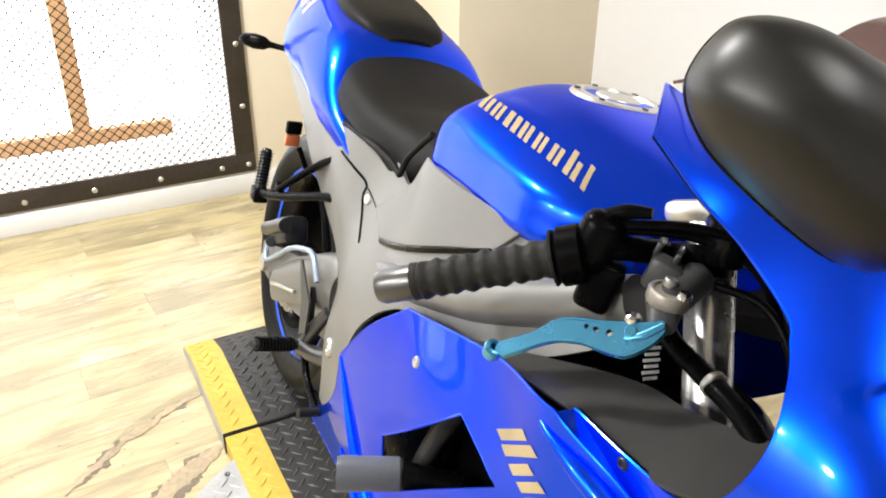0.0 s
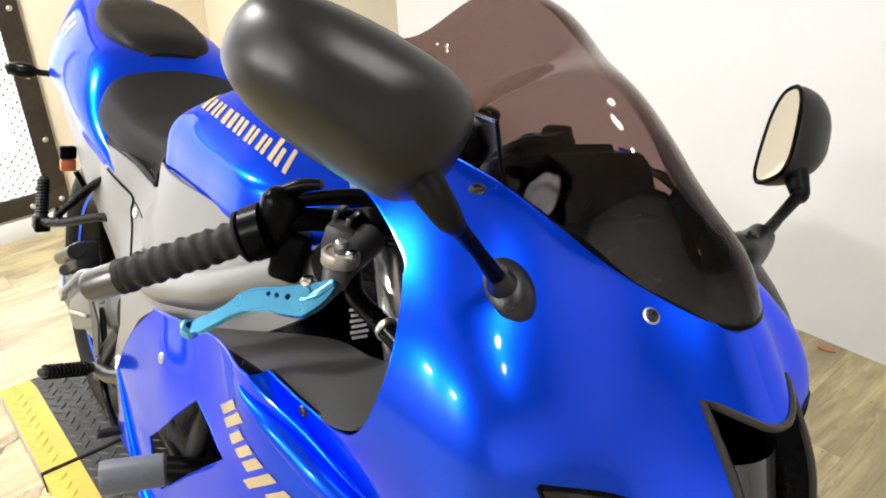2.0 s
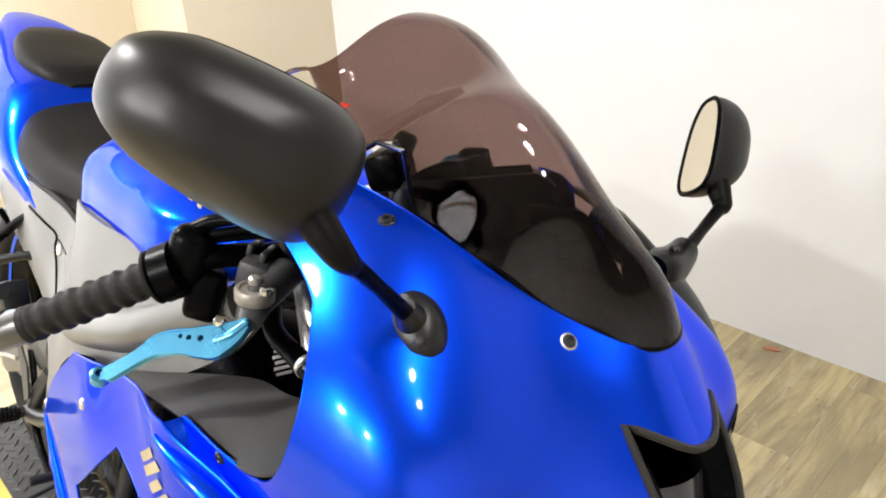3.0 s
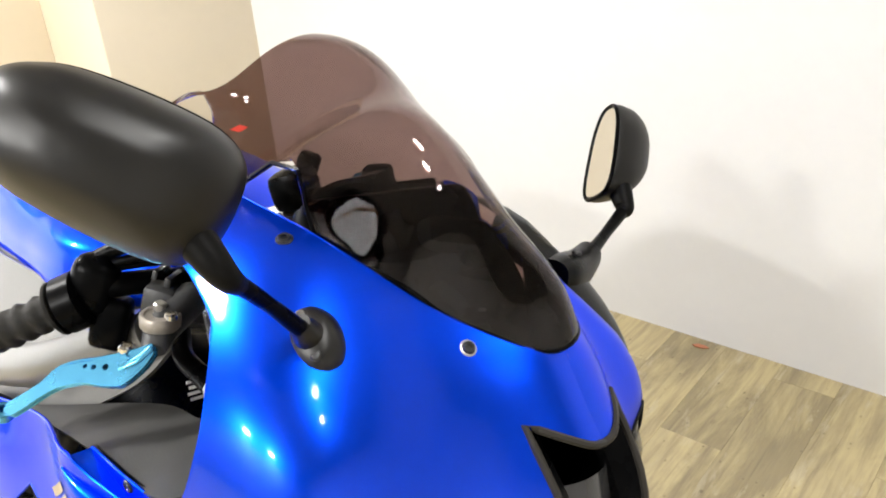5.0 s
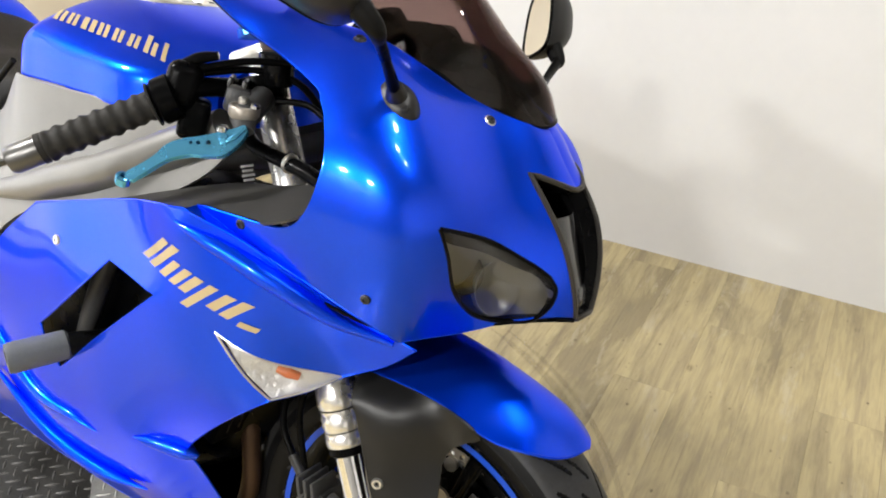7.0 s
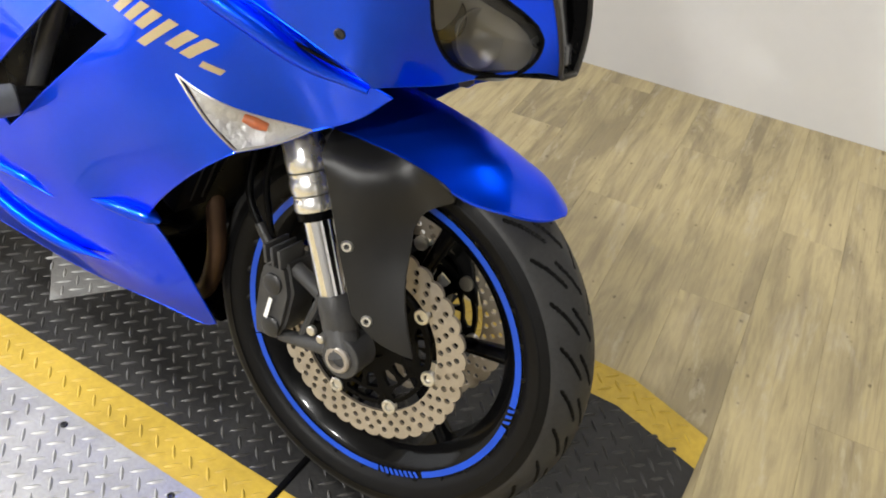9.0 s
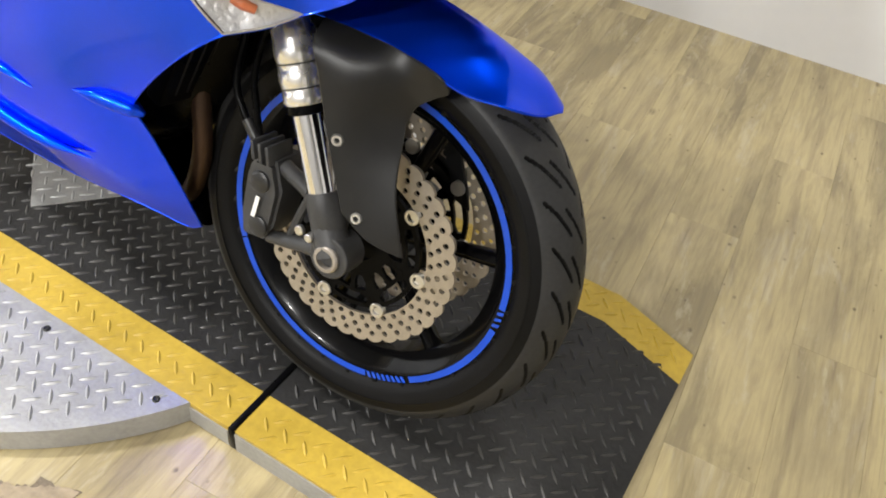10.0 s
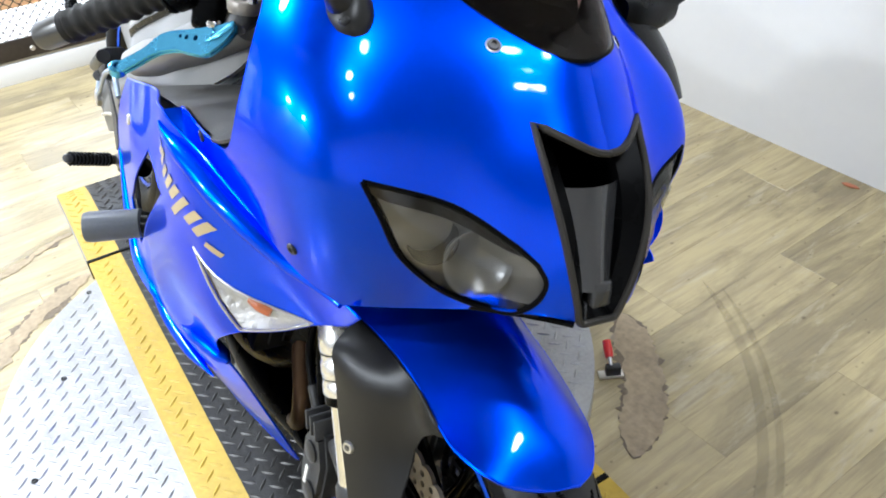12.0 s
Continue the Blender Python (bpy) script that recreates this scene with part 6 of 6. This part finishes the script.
for flip in (False, True):
    way = flipped if flip else (lambda s: s)
    p_in, p_out = Vector((-0.317, -0.226, 0.873)), Vector((-0.409, -0.343, 0.794))
    d = (p_out - p_in).normalized()
    root = fork_at(0.895, -0.105)
    bar = barred("clip_on_bar", way(join(tube([root, p_in - d * 0.05, p_in], 0.0115, 14), turned([(0.026, 0), (0.034, 0.002), (0.034, 0.03), (0.026, 0.032)], root + Vector((0.008, 0, -0.016)), root + Vector((-0.006, 0, 0.016)), 28))), BLACK, bike, "black clip-on handlebar")
    prof = []
    for i in range(60):
        x = 0.134 * i / 59
        bulge = 0.0165 + 0.0011 * math.sin(x / 0.0075 * math.pi) + (0.0085 if x < 0.003 else 0) + (0.002 if x > 0.128 else 0)
        prof.append((bulge, x))
    grip_v, grip_f = lathe(prof, 40)
    twisted = []
    for x, y, z in grip_v:
        a = math.atan2(z, x)
        r = math.hypot(x, z) + (0.0012 if math.sin(3 * a + y * 260) > 0.2 else 0.0) * (1 if 0.006 < y < 0.126 else 0)
        twisted.append((r * math.cos(a), y, r * math.sin(a)))
    barred("grip", way(moved((twisted, grip_f), along(p_in, p_out))), GRIP, bar, "ribbed black rubber grip")
    barred("bar_end", way(turned([(0.012, 0.132), (0.0165, 0.134), (0.0165, 0.164), (0.014, 0.17), (0.008, 0.17), (0.007, 0.164), (0, 0.164)], p_in, p_out, 28)), GUNMETAL, bar, "grey metal bar-end weight")
    sw = p_in - d * 0.026
    housing = barred("switch_housing", way(join(turned([(0.020, 0), (0.027, 0.003), (0.027, 0.022), (0.023, 0.025), (0.02, 0.026)], p_in - d * 0.027, p_in, 26), box((0.042, 0.034, 0.058), tuple(sw - d * 0.012 + Vector((-0.004, -0.002, 0.006))), 0.016, (0, 12, 50), 4), box((0.034, 0.03, 0.05), tuple(sw - d * 0.01 + Vector((0.004, 0.012, -0.03))), 0.008, (0, 8, 48), 3), tube([tuple(sw - d * 0.006 + Vector((-0.01, -0.004, 0.026))), tuple(sw - d * 0.03 + Vector((-0.006, 0, 0.03))), tuple(sw - d * 0.05 + Vector((0, 0, 0.027)))], [0.006, 0.0072, 0.005], 12))), BLACK, bike, "black switch housing")
    barred("switch", way(box((0.012, 0.01, 0.016), tuple(sw + Vector((-0.026, 0.014, 0.016))), 0.003, (0, 0, 45))), GRIP, housing)
    mc = barred("brake_master_cylinder", way(join(turned([(0.012, 0), (0.0155, 0.004), (0.0155, 0.055), (0.012, 0.06)], (-0.225, -0.182, 0.869), (-0.245, -0.112, 0.906), 20), box((0.03, 0.028, 0.03), (-0.253, -0.16, 0.889), 0.006, (0, 10, 40)), tube([(-0.25, -0.15, 0.875), (-0.228, -0.172, 0.872), (-0.208, -0.19, 0.864)], [0.014, 0.016, 0.011], 14, flat=0.6))), CASTGREY, bike, "dark master cylinder with clamp")
    barred("clamp_bolt", way(rod((-0.232, -0.172, 0.889), (-0.231, -0.172, 0.897), 0.006, segs=10)), SATIN, mc)
    barred("fluid_reservoir", way(turned([(0.018, 0), (0.02, 0.003), (0.02, 0.03), (0.0225, 0.031), (0.0225, 0.038), (0.02, 0.04), (0, 0.04)], (-0.245, -0.107, 0.906), (-0.25, -0.111, 0.991), 26)), GLOSSBLACK, bike, "round brake fluid reservoir")
    lever_m = Matrix(((-0.567, 0.73, 0.383, -0.206), (-0.676, -0.145, -0.723, -0.192), (-0.472, -0.668, 0.575, 0.867), (0, 0, 0, 1)))
    blade = [(-0.0023, -0.0023), (0.0151, -0.0034), (0.0309, -0.0066), (0.0471, -0.0098), (0.0633, -0.0144), (0.0767, -0.0163), (0.0871, -0.0149), (0.1013, -0.0089), (0.119, -0.0053), (0.1332, -0.0034)]
    blade = outline(blade, [blade[-1], (0.137, 0.002), (0.132, 0.0073)], [(0.132, 0.0073), (0.1161, 0.0046), (0.0986, 0.001), (0.0848, 0.0001), (0.0749, 0.002), (0.0634, 0.0052), (0.0524, 0.0117), (0.04, 0.018), (0.0306, 0.0207), (0.0174, 0.0172), (0.0073, 0.0125), (-0.0014, 0.0058)], [(-0.0014, 0.0058), (-0.0023, -0.0023)], n=4)
    holes = [[(x + r * math.cos(a), y + r * math.sin(a)) for a in np.linspace(0, 2 * math.pi, 14, endpoint=False)] for x, y, r in ((0.0589, -0.0073, 0.0021), (0.0516, -0.0035, 0.0025), (0.0412, 0.0009, 0.0029))]
    middle = np.mean(blade, 0)
    inset = [tuple(p[:2] + 0.0016 * (middle - p)[:2] / np.linalg.norm((middle - p)[:2])) for p in np.array(blade)]
    edge_line = [(x, y, 0.0024) for x, y in np.array(blade)[:, :2]]
    lev = barred("brake_lever", way(join(plate(inset, 0.0085, lever_m @ pose(0, 0, 0.0042), holes), moved(tube(edge_line + edge_line[:1], 0.0018, 6, n=1), lever_m), moved(tube([(x, y, -0.0024) for x, y, _ in edge_line + edge_line[:1]], 0.0018, 6, n=1), lever_m), plate([tuple(p[:2]) for p in np.array(blade)], 0.0048, lever_m @ pose(0, 0, 0.0024), holes))), TEAL, bike, "blue anodised short lever with three holes")
    barred("adjuster", way(moved(join(tube([(-0.002, 0.001, 0.0045), (0.014, 0.0065, 0.005), (0.03, 0.0075, 0.0045)], [0.003, 0.0036, 0.002], 10, flat=0.5), rod((0.024, 0.002, 0.003), (0.024, 0.002, 0.0065), 0.0055, segs=18)), lever_m)), TEAL, lev)
    barred("lever_tip", way(turned([(0.006, -0.006), (0.0085, -0.0045), (0.0085, 0.0045), (0.006, 0.006), (0.004, 0.006), (0.004, -0.006)], (-0.286, -0.287, 0.799), (-0.27, -0.293, 0.833), 18)), TEAL, lev)
    barred("lever_pivot", way(turned([(0.007, 0), (0.007, 0.004), (0.005, 0.006), (0, 0.006)], (-0.224, -0.206, 0.862), (-0.221, -0.208, 0.9), 16)), CHROME, lev, "bright pivot screw")
    barred("pivot_cover", way(turned([(0.015, -0.012), (0.018, -0.008), (0.018, 0.001), (0.0165, 0.003), (0.014, 0.003), (0.013, 0.0015), (0, 0.0015)], (-0.227, -0.174, 0.886), (-0.222, -0.18, 0.986), 28)), WORNGREY, mc, "worn grey cap of the brake lever clamp")
    barred("cover_screw", way(turned([(0.006, 0), (0.006, 0.004), (0.0045, 0.0055), (0.002, 0.0055), (0.002, 0.002), (0, 0.002)], (-0.213, -0.171, 0.888), (-0.21, -0.174, 0.99), 12)), CHROME, mc)
    for dx in (-0.018, 0.006):
        barred("clamp_rib", way(box((0.006, 0.03, 0.02), (-0.262 + dx, -0.148, 0.902), 0.002, (0, 10, 40))), DARKMETAL, mc)
    barred("wiring_duct", way(tube([(-0.262, -0.135, 0.85), (-0.232, -0.149, 0.839), (-0.187, -0.15, 0.833), (-0.135, -0.152, 0.827), (-0.085, -0.155, 0.81)], [0.008, 0.01, 0.0105, 0.0105, 0.01], 14, flat=0.8)), BLACK, bike)
    barred("cable_tie", way(rod((-0.176, -0.1495, 0.8325), (-0.169, -0.1498, 0.8315), 0.0118, segs=16)), SATIN, bike)
    barred("throttle_cable", way(join(tube([tuple(sw + Vector((0.006, 0.01, 0.03))), (-0.25, -0.142, 0.934), (-0.2, -0.082, 0.931), (-0.18, -0.039, 0.881)], 0.0045, 10), tube([tuple(sw + Vector((0.0, 0.012, 0.024))), (-0.26, -0.132, 0.922), (-0.22, -0.093, 0.911), (-0.2, -0.051, 0.861)], 0.0045, 10))), BLACK, bike)
    barred("brake_line", way(tube([(-0.235, -0.127, 0.891), (-0.19, -0.1, 0.89), (-0.15, -0.09, 0.85), (-0.13, -0.09, 0.771), (-0.13, -0.094, 0.661)], 0.0042, 10)), BLACK, bike)
    steered("fork_cap", way(turned([(0.026, 0), (0.026, 0.012), (0.018, 0.016), (0.012, 0.022), (0, 0.022)], fork_at(0.95, -0.105), fork_at(1.2, -0.105), 6)), TEAL, bike)
clamp = steered("top_clamp", join(box((0.06, 0.26, 0.022), (-0.30, 0, 0.925), 0.008, (0, -24, 0)), box((0.09, 0.07, 0.02), (-0.315, 0, 0.928), 0.008, (0, -24, 0))), SATIN, bike, "cast aluminium top clamp")
steered("ignition_lock", turned([(0.02, 0), (0.02, 0.03), (0.016, 0.034), (0, 0.034)], (-0.275, 0, 0.935), (-0.29, 0, 0.97), 24), GLOSSBLACK, clamp)
steered("warning_label", join(*[box((0.001, 0.022 - 0.004 * (i % 2), 0.003), (-0.285 + 0.002 * i, -0.1225, 0.79 - 0.0055 * i), 0.0, (0, -20, 0)) for i in range(6)]), WHITEDECAL, bike, "white lines of a warning label")

# -- mirrors --


def mirror(centre, wide, face, label, reach, deep=1.0, sag=0.0):
    """A pod mirror: shell and glass."""
    wide, face = Vector(wide).normalized(), Vector(face)
    face = (face - wide * face.dot(wide)).normalized()
    tall = face.cross(wide).normalized()
    tall = tall if tall.z > 0 else -tall
    rows = []
    for depth, size in ((0.0, 1.0), (-0.004, 1.03), (-0.014, 1.02), (-0.03, 0.93), (-0.045, 0.72), (-0.055, 0.42), (-0.058, 0.12)):
        rowp = []
        for i in range(20):
            a = 2 * math.pi * i / 20
            ca, sa = math.cos(a), math.sin(a)
            x = reach * (abs(ca) ** 0.68) * (1 if ca > 0 else -1)
            y = (reach * 0.57 - 0.008 * ca) * (abs(sa) ** 0.68) * (1 if sa > 0 else -1)
            rowp.append(tuple(Vector(centre) + wide * (x * size + sag * depth) + tall * y * size + face * depth * deep))
        rows.append(rowp)
    shell_shape = outward(net(rows, 4, 3, closed=True))
    pod = part("mirror", shell_shape, PODBLACK, bike, label)
    glass = [tuple(Vector(p) + face * 0.0006 - (Vector(p) - Vector(centre)) * 0.06) for p in spline(rows[0], 3, closed=True)]
    part("bezel", tube(np.vstack([spline(rows[0], 3, closed=True), rows[0][:1]]), 0.0026, 8, n=1), BLACK, pod, "thin black rim round the glass")
    part("mirror_glass", (glass, [tuple(range(len(glass)))]), MIRROR, pod)
    return pod


mirror((-0.068, -0.293, 1.06), (-0.55, -0.74, 0.39), (-0.82, 0.52, -0.18), "matt black pod mirror", 0.0755)
mirror((-0.147, 0.333, 1.013), (-0.294, 0.435, 0.851), (-0.56, -0.8, 0.22), "matt black pod mirror", 0.059, 0.983, -0.156)
for sgn, base, joint, neck in ((-1, (-0.03, -0.163, 0.926), (0.004, -0.259, 1.005), (-0.024, -0.273, 1.033)), (1, (-0.05, 0.155, 0.924), (-0.09, 0.311, 0.96), (-0.108, 0.322, 0.978))):
    base, joint, neck = Vector(base), Vector(joint), Vector(neck)
    nrm = Vector((0.3, sgn * 0.7, 0.65)).normalized()
    along_foot = Vector((0.75, 0.1 * sgn, -0.55))
    along_foot = (along_foot - nrm * along_foot.dot(nrm)).normalized()
    if sgn > 0:
        foot = part("mirror_foot", outward(net([[tuple(c + Vector(o)) for o in ((0.016 * k, 0, -0.013 * k), (0.017 * k, 0, 0.008 * k), (0.004 * k, 0, 0.016 * k), (-0.015 * k, 0, 0.012 * k), (-0.017 * k, 0, -0.008 * k), (0, 0, -0.017 * k))] for c, k in ((Vector((-0.04, 0.125, 0.926)), 0.9), (Vector((-0.047, 0.15, 0.922)), 1.15), (Vector((-0.058, 0.19, 0.92)), 1.0), (Vector((-0.068, 0.22, 0.924)), 0.85))], 5, 3, closed=True)), BLACK, bike, "black wedge-shaped mirror foot")
        part("foot_bolt", rod((-0.05, 0.168, 0.931), (-0.048, 0.168, 0.942), 0.0052, segs=12), DARKMETAL, foot)
        part("mirror_stalk", tube([(-0.064, 0.212, 0.924), (-0.079, 0.262, 0.939), joint], [0.0075, 0.0062, 0.0075], 14), BLACK, bike)
        part("mirror_joint", tube([joint + (joint - Vector((-0.064, 0.212, 0.924))) * -0.1, joint, joint.lerp(neck, 0.6), neck], [0.007, 0.0105, 0.013, 0.014], 16), MATT, bike)
        continue
    v, f = turned([(0.019, -0.006), (0.0205, 0.0), (0.0195, 0.006), (0.0165, 0.013), (0.011, 0.0175), (0.004, 0.019), (0, 0.019)], base, base + nrm, 28)
    v = [tuple(Vector(p) + along_foot * ((Vector(p) - base).dot(along_foot) * 0.42)) for p in v]
    foot = part("mirror_foot", join((v, f), tube([base + nrm * 0.008, base + nrm * 0.018, base.lerp(joint, 0.22) + Vector((0, 0, 0.004))], [0.012, 0.0115, 0.008], 14)), PODBLACK, bike, "black lens-shaped mirror foot")
    for reach_of in (-0.017, 0.016):
        part("foot_bolt", rod(base + along_foot * reach_of + nrm * 0.01, base + along_foot * reach_of + nrm * 0.0175, 0.0052, segs=12), DARKMETAL, foot)
    part("mirror_stalk", tube([base + nrm * 0.014, base.lerp(joint, 0.55) + Vector((0, 0, 0.002)), joint], [0.0068, 0.0052, 0.0065], 14), BLACK, bike)
    part("mirror_joint", tube([joint + (base - joint) * 0.14, joint, joint.lerp(neck, 0.6), neck], [0.0065, 0.0095, 0.0125, 0.017], 16), MATT, bike)

# -- rear: swingarm, caliper, pegs, pedal, stand, silencer --
arm = part("swingarm", outward(net([[(u, v + dv, w + dw) for dv, dw in ((-0.016, -hh), (0.016, -hh), (0.016, hh), (-0.016, hh))] for u, v, w, hh in ((-0.93, -0.11, 0.40, 0.045), (-1.1, -0.125, 0.39, 0.06), (-1.25, -0.135, 0.36, 0.055), (-1.45, -0.135, 0.318, 0.032))], 5, 1, closed=True)), FRAME, bike, "grey aluminium swingarm")
part("swingarm", outward(net([[(u, v + dv, w + dw) for dv, dw in ((-0.016, -hh), (0.016, -hh), (0.016, hh), (-0.016, hh))] for u, v, w, hh in ((-0.93, 0.11, 0.40, 0.045), (-1.1, 0.125, 0.39, 0.06), (-1.25, 0.135, 0.36, 0.055), (-1.45, 0.135, 0.318, 0.032))], 5, 1, closed=True)), FRAME, bike)
part("rear_axle_nut", turned([(0.02, 0), (0.02, 0.012), (0.012, 0.014), (0, 0.014)], (-1.405, -0.15, 0.318), (-1.405, -1, 0.318), 6), SATIN, arm)
rc = part("rear_caliper", join(box((0.11, 0.055, 0.06), (-1.35, -0.13, 0.42), 0.012, (0, -28, 0)), rod((-1.44, -0.15, 0.385), (-1.3, -0.155, 0.455), 0.016, segs=16), rod((-1.43, -0.13, 0.36), (-1.37, -0.16, 0.385), 0.012, segs=12)), DARKMETAL, bike, "small dark rear brake caliper")
part("caliper_bracket", tube([(-1.4, -0.12, 0.33), (-1.41, -0.125, 0.39), (-1.37, -0.125, 0.43)], 0.011, 10), DARKMETAL, rc)
part("rear_hose", tube([(-1.42, -0.15, 0.36), (-1.385, -0.16, 0.335), (-1.3, -0.165, 0.385), (-1.204, -0.17, 0.449), (-1.12, -0.172, 0.487), (-1.066, -0.174, 0.5), (-1.02, -0.176, 0.47)], 0.0055, 10), HOSE, bike, "clear-coated braided brake hose")
muffler = part("silencer", outward(net([[(u, v0, lo), (u, v0 + 0.012, lo - 0.01), (u, -0.08, lo), (u, -0.08, hi), (u, v0 + 0.02, hi + 0.006), (u, v0, hi - 0.012), (u, v0 - 0.006, (lo + hi) / 2)] for u, v0, lo, hi in ((-1.0, -0.15, 0.42, 0.5), (-1.05, -0.158, 0.41, 0.505), (-1.2, -0.158, 0.335, 0.43), (-1.33, -0.152, 0.272, 0.352), (-1.36, -0.145, 0.28, 0.33))], 5, 3, closed=True)), COVERGREY, bike, "short flat grey silencer ahead of the rear wheel")
part("silencer_rib", tube([(-1.32, -0.161, 0.31), (-1.24, -0.166, 0.345), (-1.15, -0.168, 0.38)], 0.004, 8), SATIN, muffler)
part("outlet", turned([(0.03, 0), (0.034, 0.0), (0.034, 0.012), (0.028, 0.012), (0.026, 0.002), (0, 0.001)], (-1.355, -0.12, 0.305), (-1.45, -0.125, 0.27), 24), DARKMETAL, muffler)


def foot_peg(name, root, tip, mat, label):
    root, tip = Vector(root), Vector(tip)
    peg = part(name, tube([root, root.lerp(tip, 0.2), root.lerp(tip, 0.9), tip], [0.011, 0.0125, 0.0115, 0.006], 14, flat=0.8), DARKMETAL, bike, label)
    for i in range(11):
        c = root.lerp(tip, 0.2 + 0.068 * i)
        e = root.lerp(tip, 0.2 + 0.068 * i + 0.03)
        part("peg_rib", rod(c, e, 0.0142, segs=10, edge=0.001), BLACK, peg)
    return peg


for flip in (1, -1):
    foot_peg("foot_peg", (-1.045, flip * -0.178, 0.325), (-0.996, flip * -0.285, 0.361), BLACK, "ribbed black foot peg")
    foot_peg("passenger_peg", (-1.328, flip * -0.213, 0.513), (-1.361, flip * -0.2, 0.6), BLACK, "folded-up passenger peg")
    hanger = part("peg_hanger", (lambda s: ([(x, y * flip, z) for x, y, z in s[0]], s[1]))(join(tube([(-0.95, -0.15, 0.35), (-1.0, -0.165, 0.33), (-1.047, -0.178, 0.325)], [0.02, 0.016, 0.014], 12), tube([(-1.0, -0.15, 0.42), (-1.03, -0.165, 0.36), (-1.05, -0.17, 0.3)], [0.012, 0.014, 0.012], 12))), GUNMETAL, bike, "cast metal footrest hanger")
    part("heel_guard", (lambda s: ([(x, y * flip, z) for x, y, z in s[0]], s[1]))(plate([(0.03, 0.0), (0.06, 0.02), (0.055, 0.08), (-0.02, 0.13), (-0.028, 0.125), (0.015, 0.06)], 0.004, pose(-1.08, -0.182, 0.345, 90, 0, 0) @ pose(0, 0, 0))), CASTGREY, hanger)
    part("passenger_hanger", (lambda s: ([(x, y * flip, z) for x, y, z in s[0]], s[1]))(join(tube([(-1.06, -0.14, 0.61), (-1.107, -0.158, 0.6), (-1.22, -0.19, 0.552), (-1.328, -0.213, 0.514)], [0.009, 0.008, 0.009, 0.011], 12), tube([(-1.09, -0.14, 0.685), (-1.15, -0.162, 0.645), (-1.25, -0.197, 0.556)], [0.015, 0.012, 0.009], 12, flat=0.5, full=0.6), box((0.036, 0.03, 0.03), (-1.328, -0.213, 0.512), 0.005), box((0.026, 0.012, 0.03), (-1.262, -0.196, 0.548), 0.004, (0, 30, 0)))), BLACK, bike, "dark passenger footrest hanger")
pedal = part("brake_pedal", tube([(-1.04, -0.17, 0.32), (-0.99, -0.175, 0.29), (-0.93, -0.178, 0.277), (-0.905, -0.178, 0.274)], [0.008, 0.007, 0.007, 0.006], 10), BLACK, bike, "black rear brake pedal")
part("pedal_tip", rod((-0.903, -0.172, 0.274), (-0.9, -0.215, 0.277), 0.0085, segs=14), GRIP, pedal)
part("brake_rod", tube([(-1.03, -0.165, 0.34), (-1.05, -0.165, 0.4), (-1.06, -0.165, 0.44)], 0.006, 10), DARKMETAL, bike)
part("rear_hugger", outward(net([[(-1.405 + (0.335 + d) * math.cos(a), v, 0.315 + (0.335 + d) * math.sin(a)) for v, d in ((-0.09, -0.03), (-0.06, 0.0), (0, 0.006), (0.06, 0.0), (0.09, -0.03), (0.06, -0.006), (0, 0.0), (-0.06, -0.006))] for a in np.radians((10, 35, 60, 85))], 6, 3, closed=True)), BLACK, bike, "black rear hugger")
part("belly_pan", sections([(-0.27, ((0, 0.17), (0.05, 0.175), (0.07, 0.2), (0.05, 0.23), (0, 0.235))), (-0.5, ((0, 0.165), (0.08, 0.17), (0.1, 0.2), (0.07, 0.24), (0, 0.245))), (-0.98, ((0, 0.18), (0.06, 0.185), (0.08, 0.2), (0.06, 0.235), (0, 0.24)))]), BLACK, bike)
stand = part("side_stand", tube([(-0.87, 0.12, 0.3), (-0.85, 0.19, 0.14), (-0.84, 0.205, 0.054)], [0.013, 0.011, 0.011], 12), DARKMETAL, bike, "dark side stand that holds the motorcycle")
part("stand_foot", box((0.07, 0.045, 0.007), (-0.85, 0.213, 0.0545), 0.002, (LEAN_DEG, 0, 0)), DARKMETAL, stand)

# ---- planks ----
plank_w, plank_l = 0.152, 0.914
made = {}


def plank_mesh(w, l):
    key = (round(w, 3), round(l, 3))
    if key not in made:
        b = 0.0004
        lo, hi = -0.006, 0.0
        verts = [(x, y, z) for z, d in ((lo, 0), (hi - b, 0), (hi, b)) for x, y in ((d, d), (w - d, d), (w - d, l - d), (d, l - d))]
        faces = [(8, 9, 10, 11)] + [(a + i, a + (i + 1) % 4, a + 4 + (i + 1) % 4, a + 4 + i) for a in (0, 4) for i in range(4)]
        me = bpy.data.meshes.new("plank")
        me.from_pydata(verts, [], faces)
        me.materials.append(VINYL)
        made[key] = me
    return made[key]


turn = pose(0, 0, 0, 0, 0, TILTED)
for i in range(-21, 22):
    for j in range(-5, 5):
        x, y = i * plank_w - 0.43, j * plank_l + (i * 0.37 % 1.0) * plank_l
        c = turn @ Vector((x + plank_w / 2, y + plank_l / 2, 0))
        if not (-2.75 < c.x < 2.3 and -2.6 < c.y < 2.1) or math.hypot(c.x - CX, c.y - CY) < 0.08:
            continue
        ob = new("plank", plank_mesh(plank_w - 0.0003, plank_l - 0.0003))
        ob.parent = floor
        ob.matrix_basis = turn @ pose(x, y, 0)
# floor beyond the planks
for x0, x1, y0, y1 in ((-2.67, 3.2, -3.4, -2.7), (2.45, 3.2, -2.7, 1.9)):
    part("floor_sheet", box((x1 - x0, y1 - y0, 0.006), ((x0 + x1) / 2, (y0 + y1) / 2, -0.0045), 0.001), VINYL, floor)
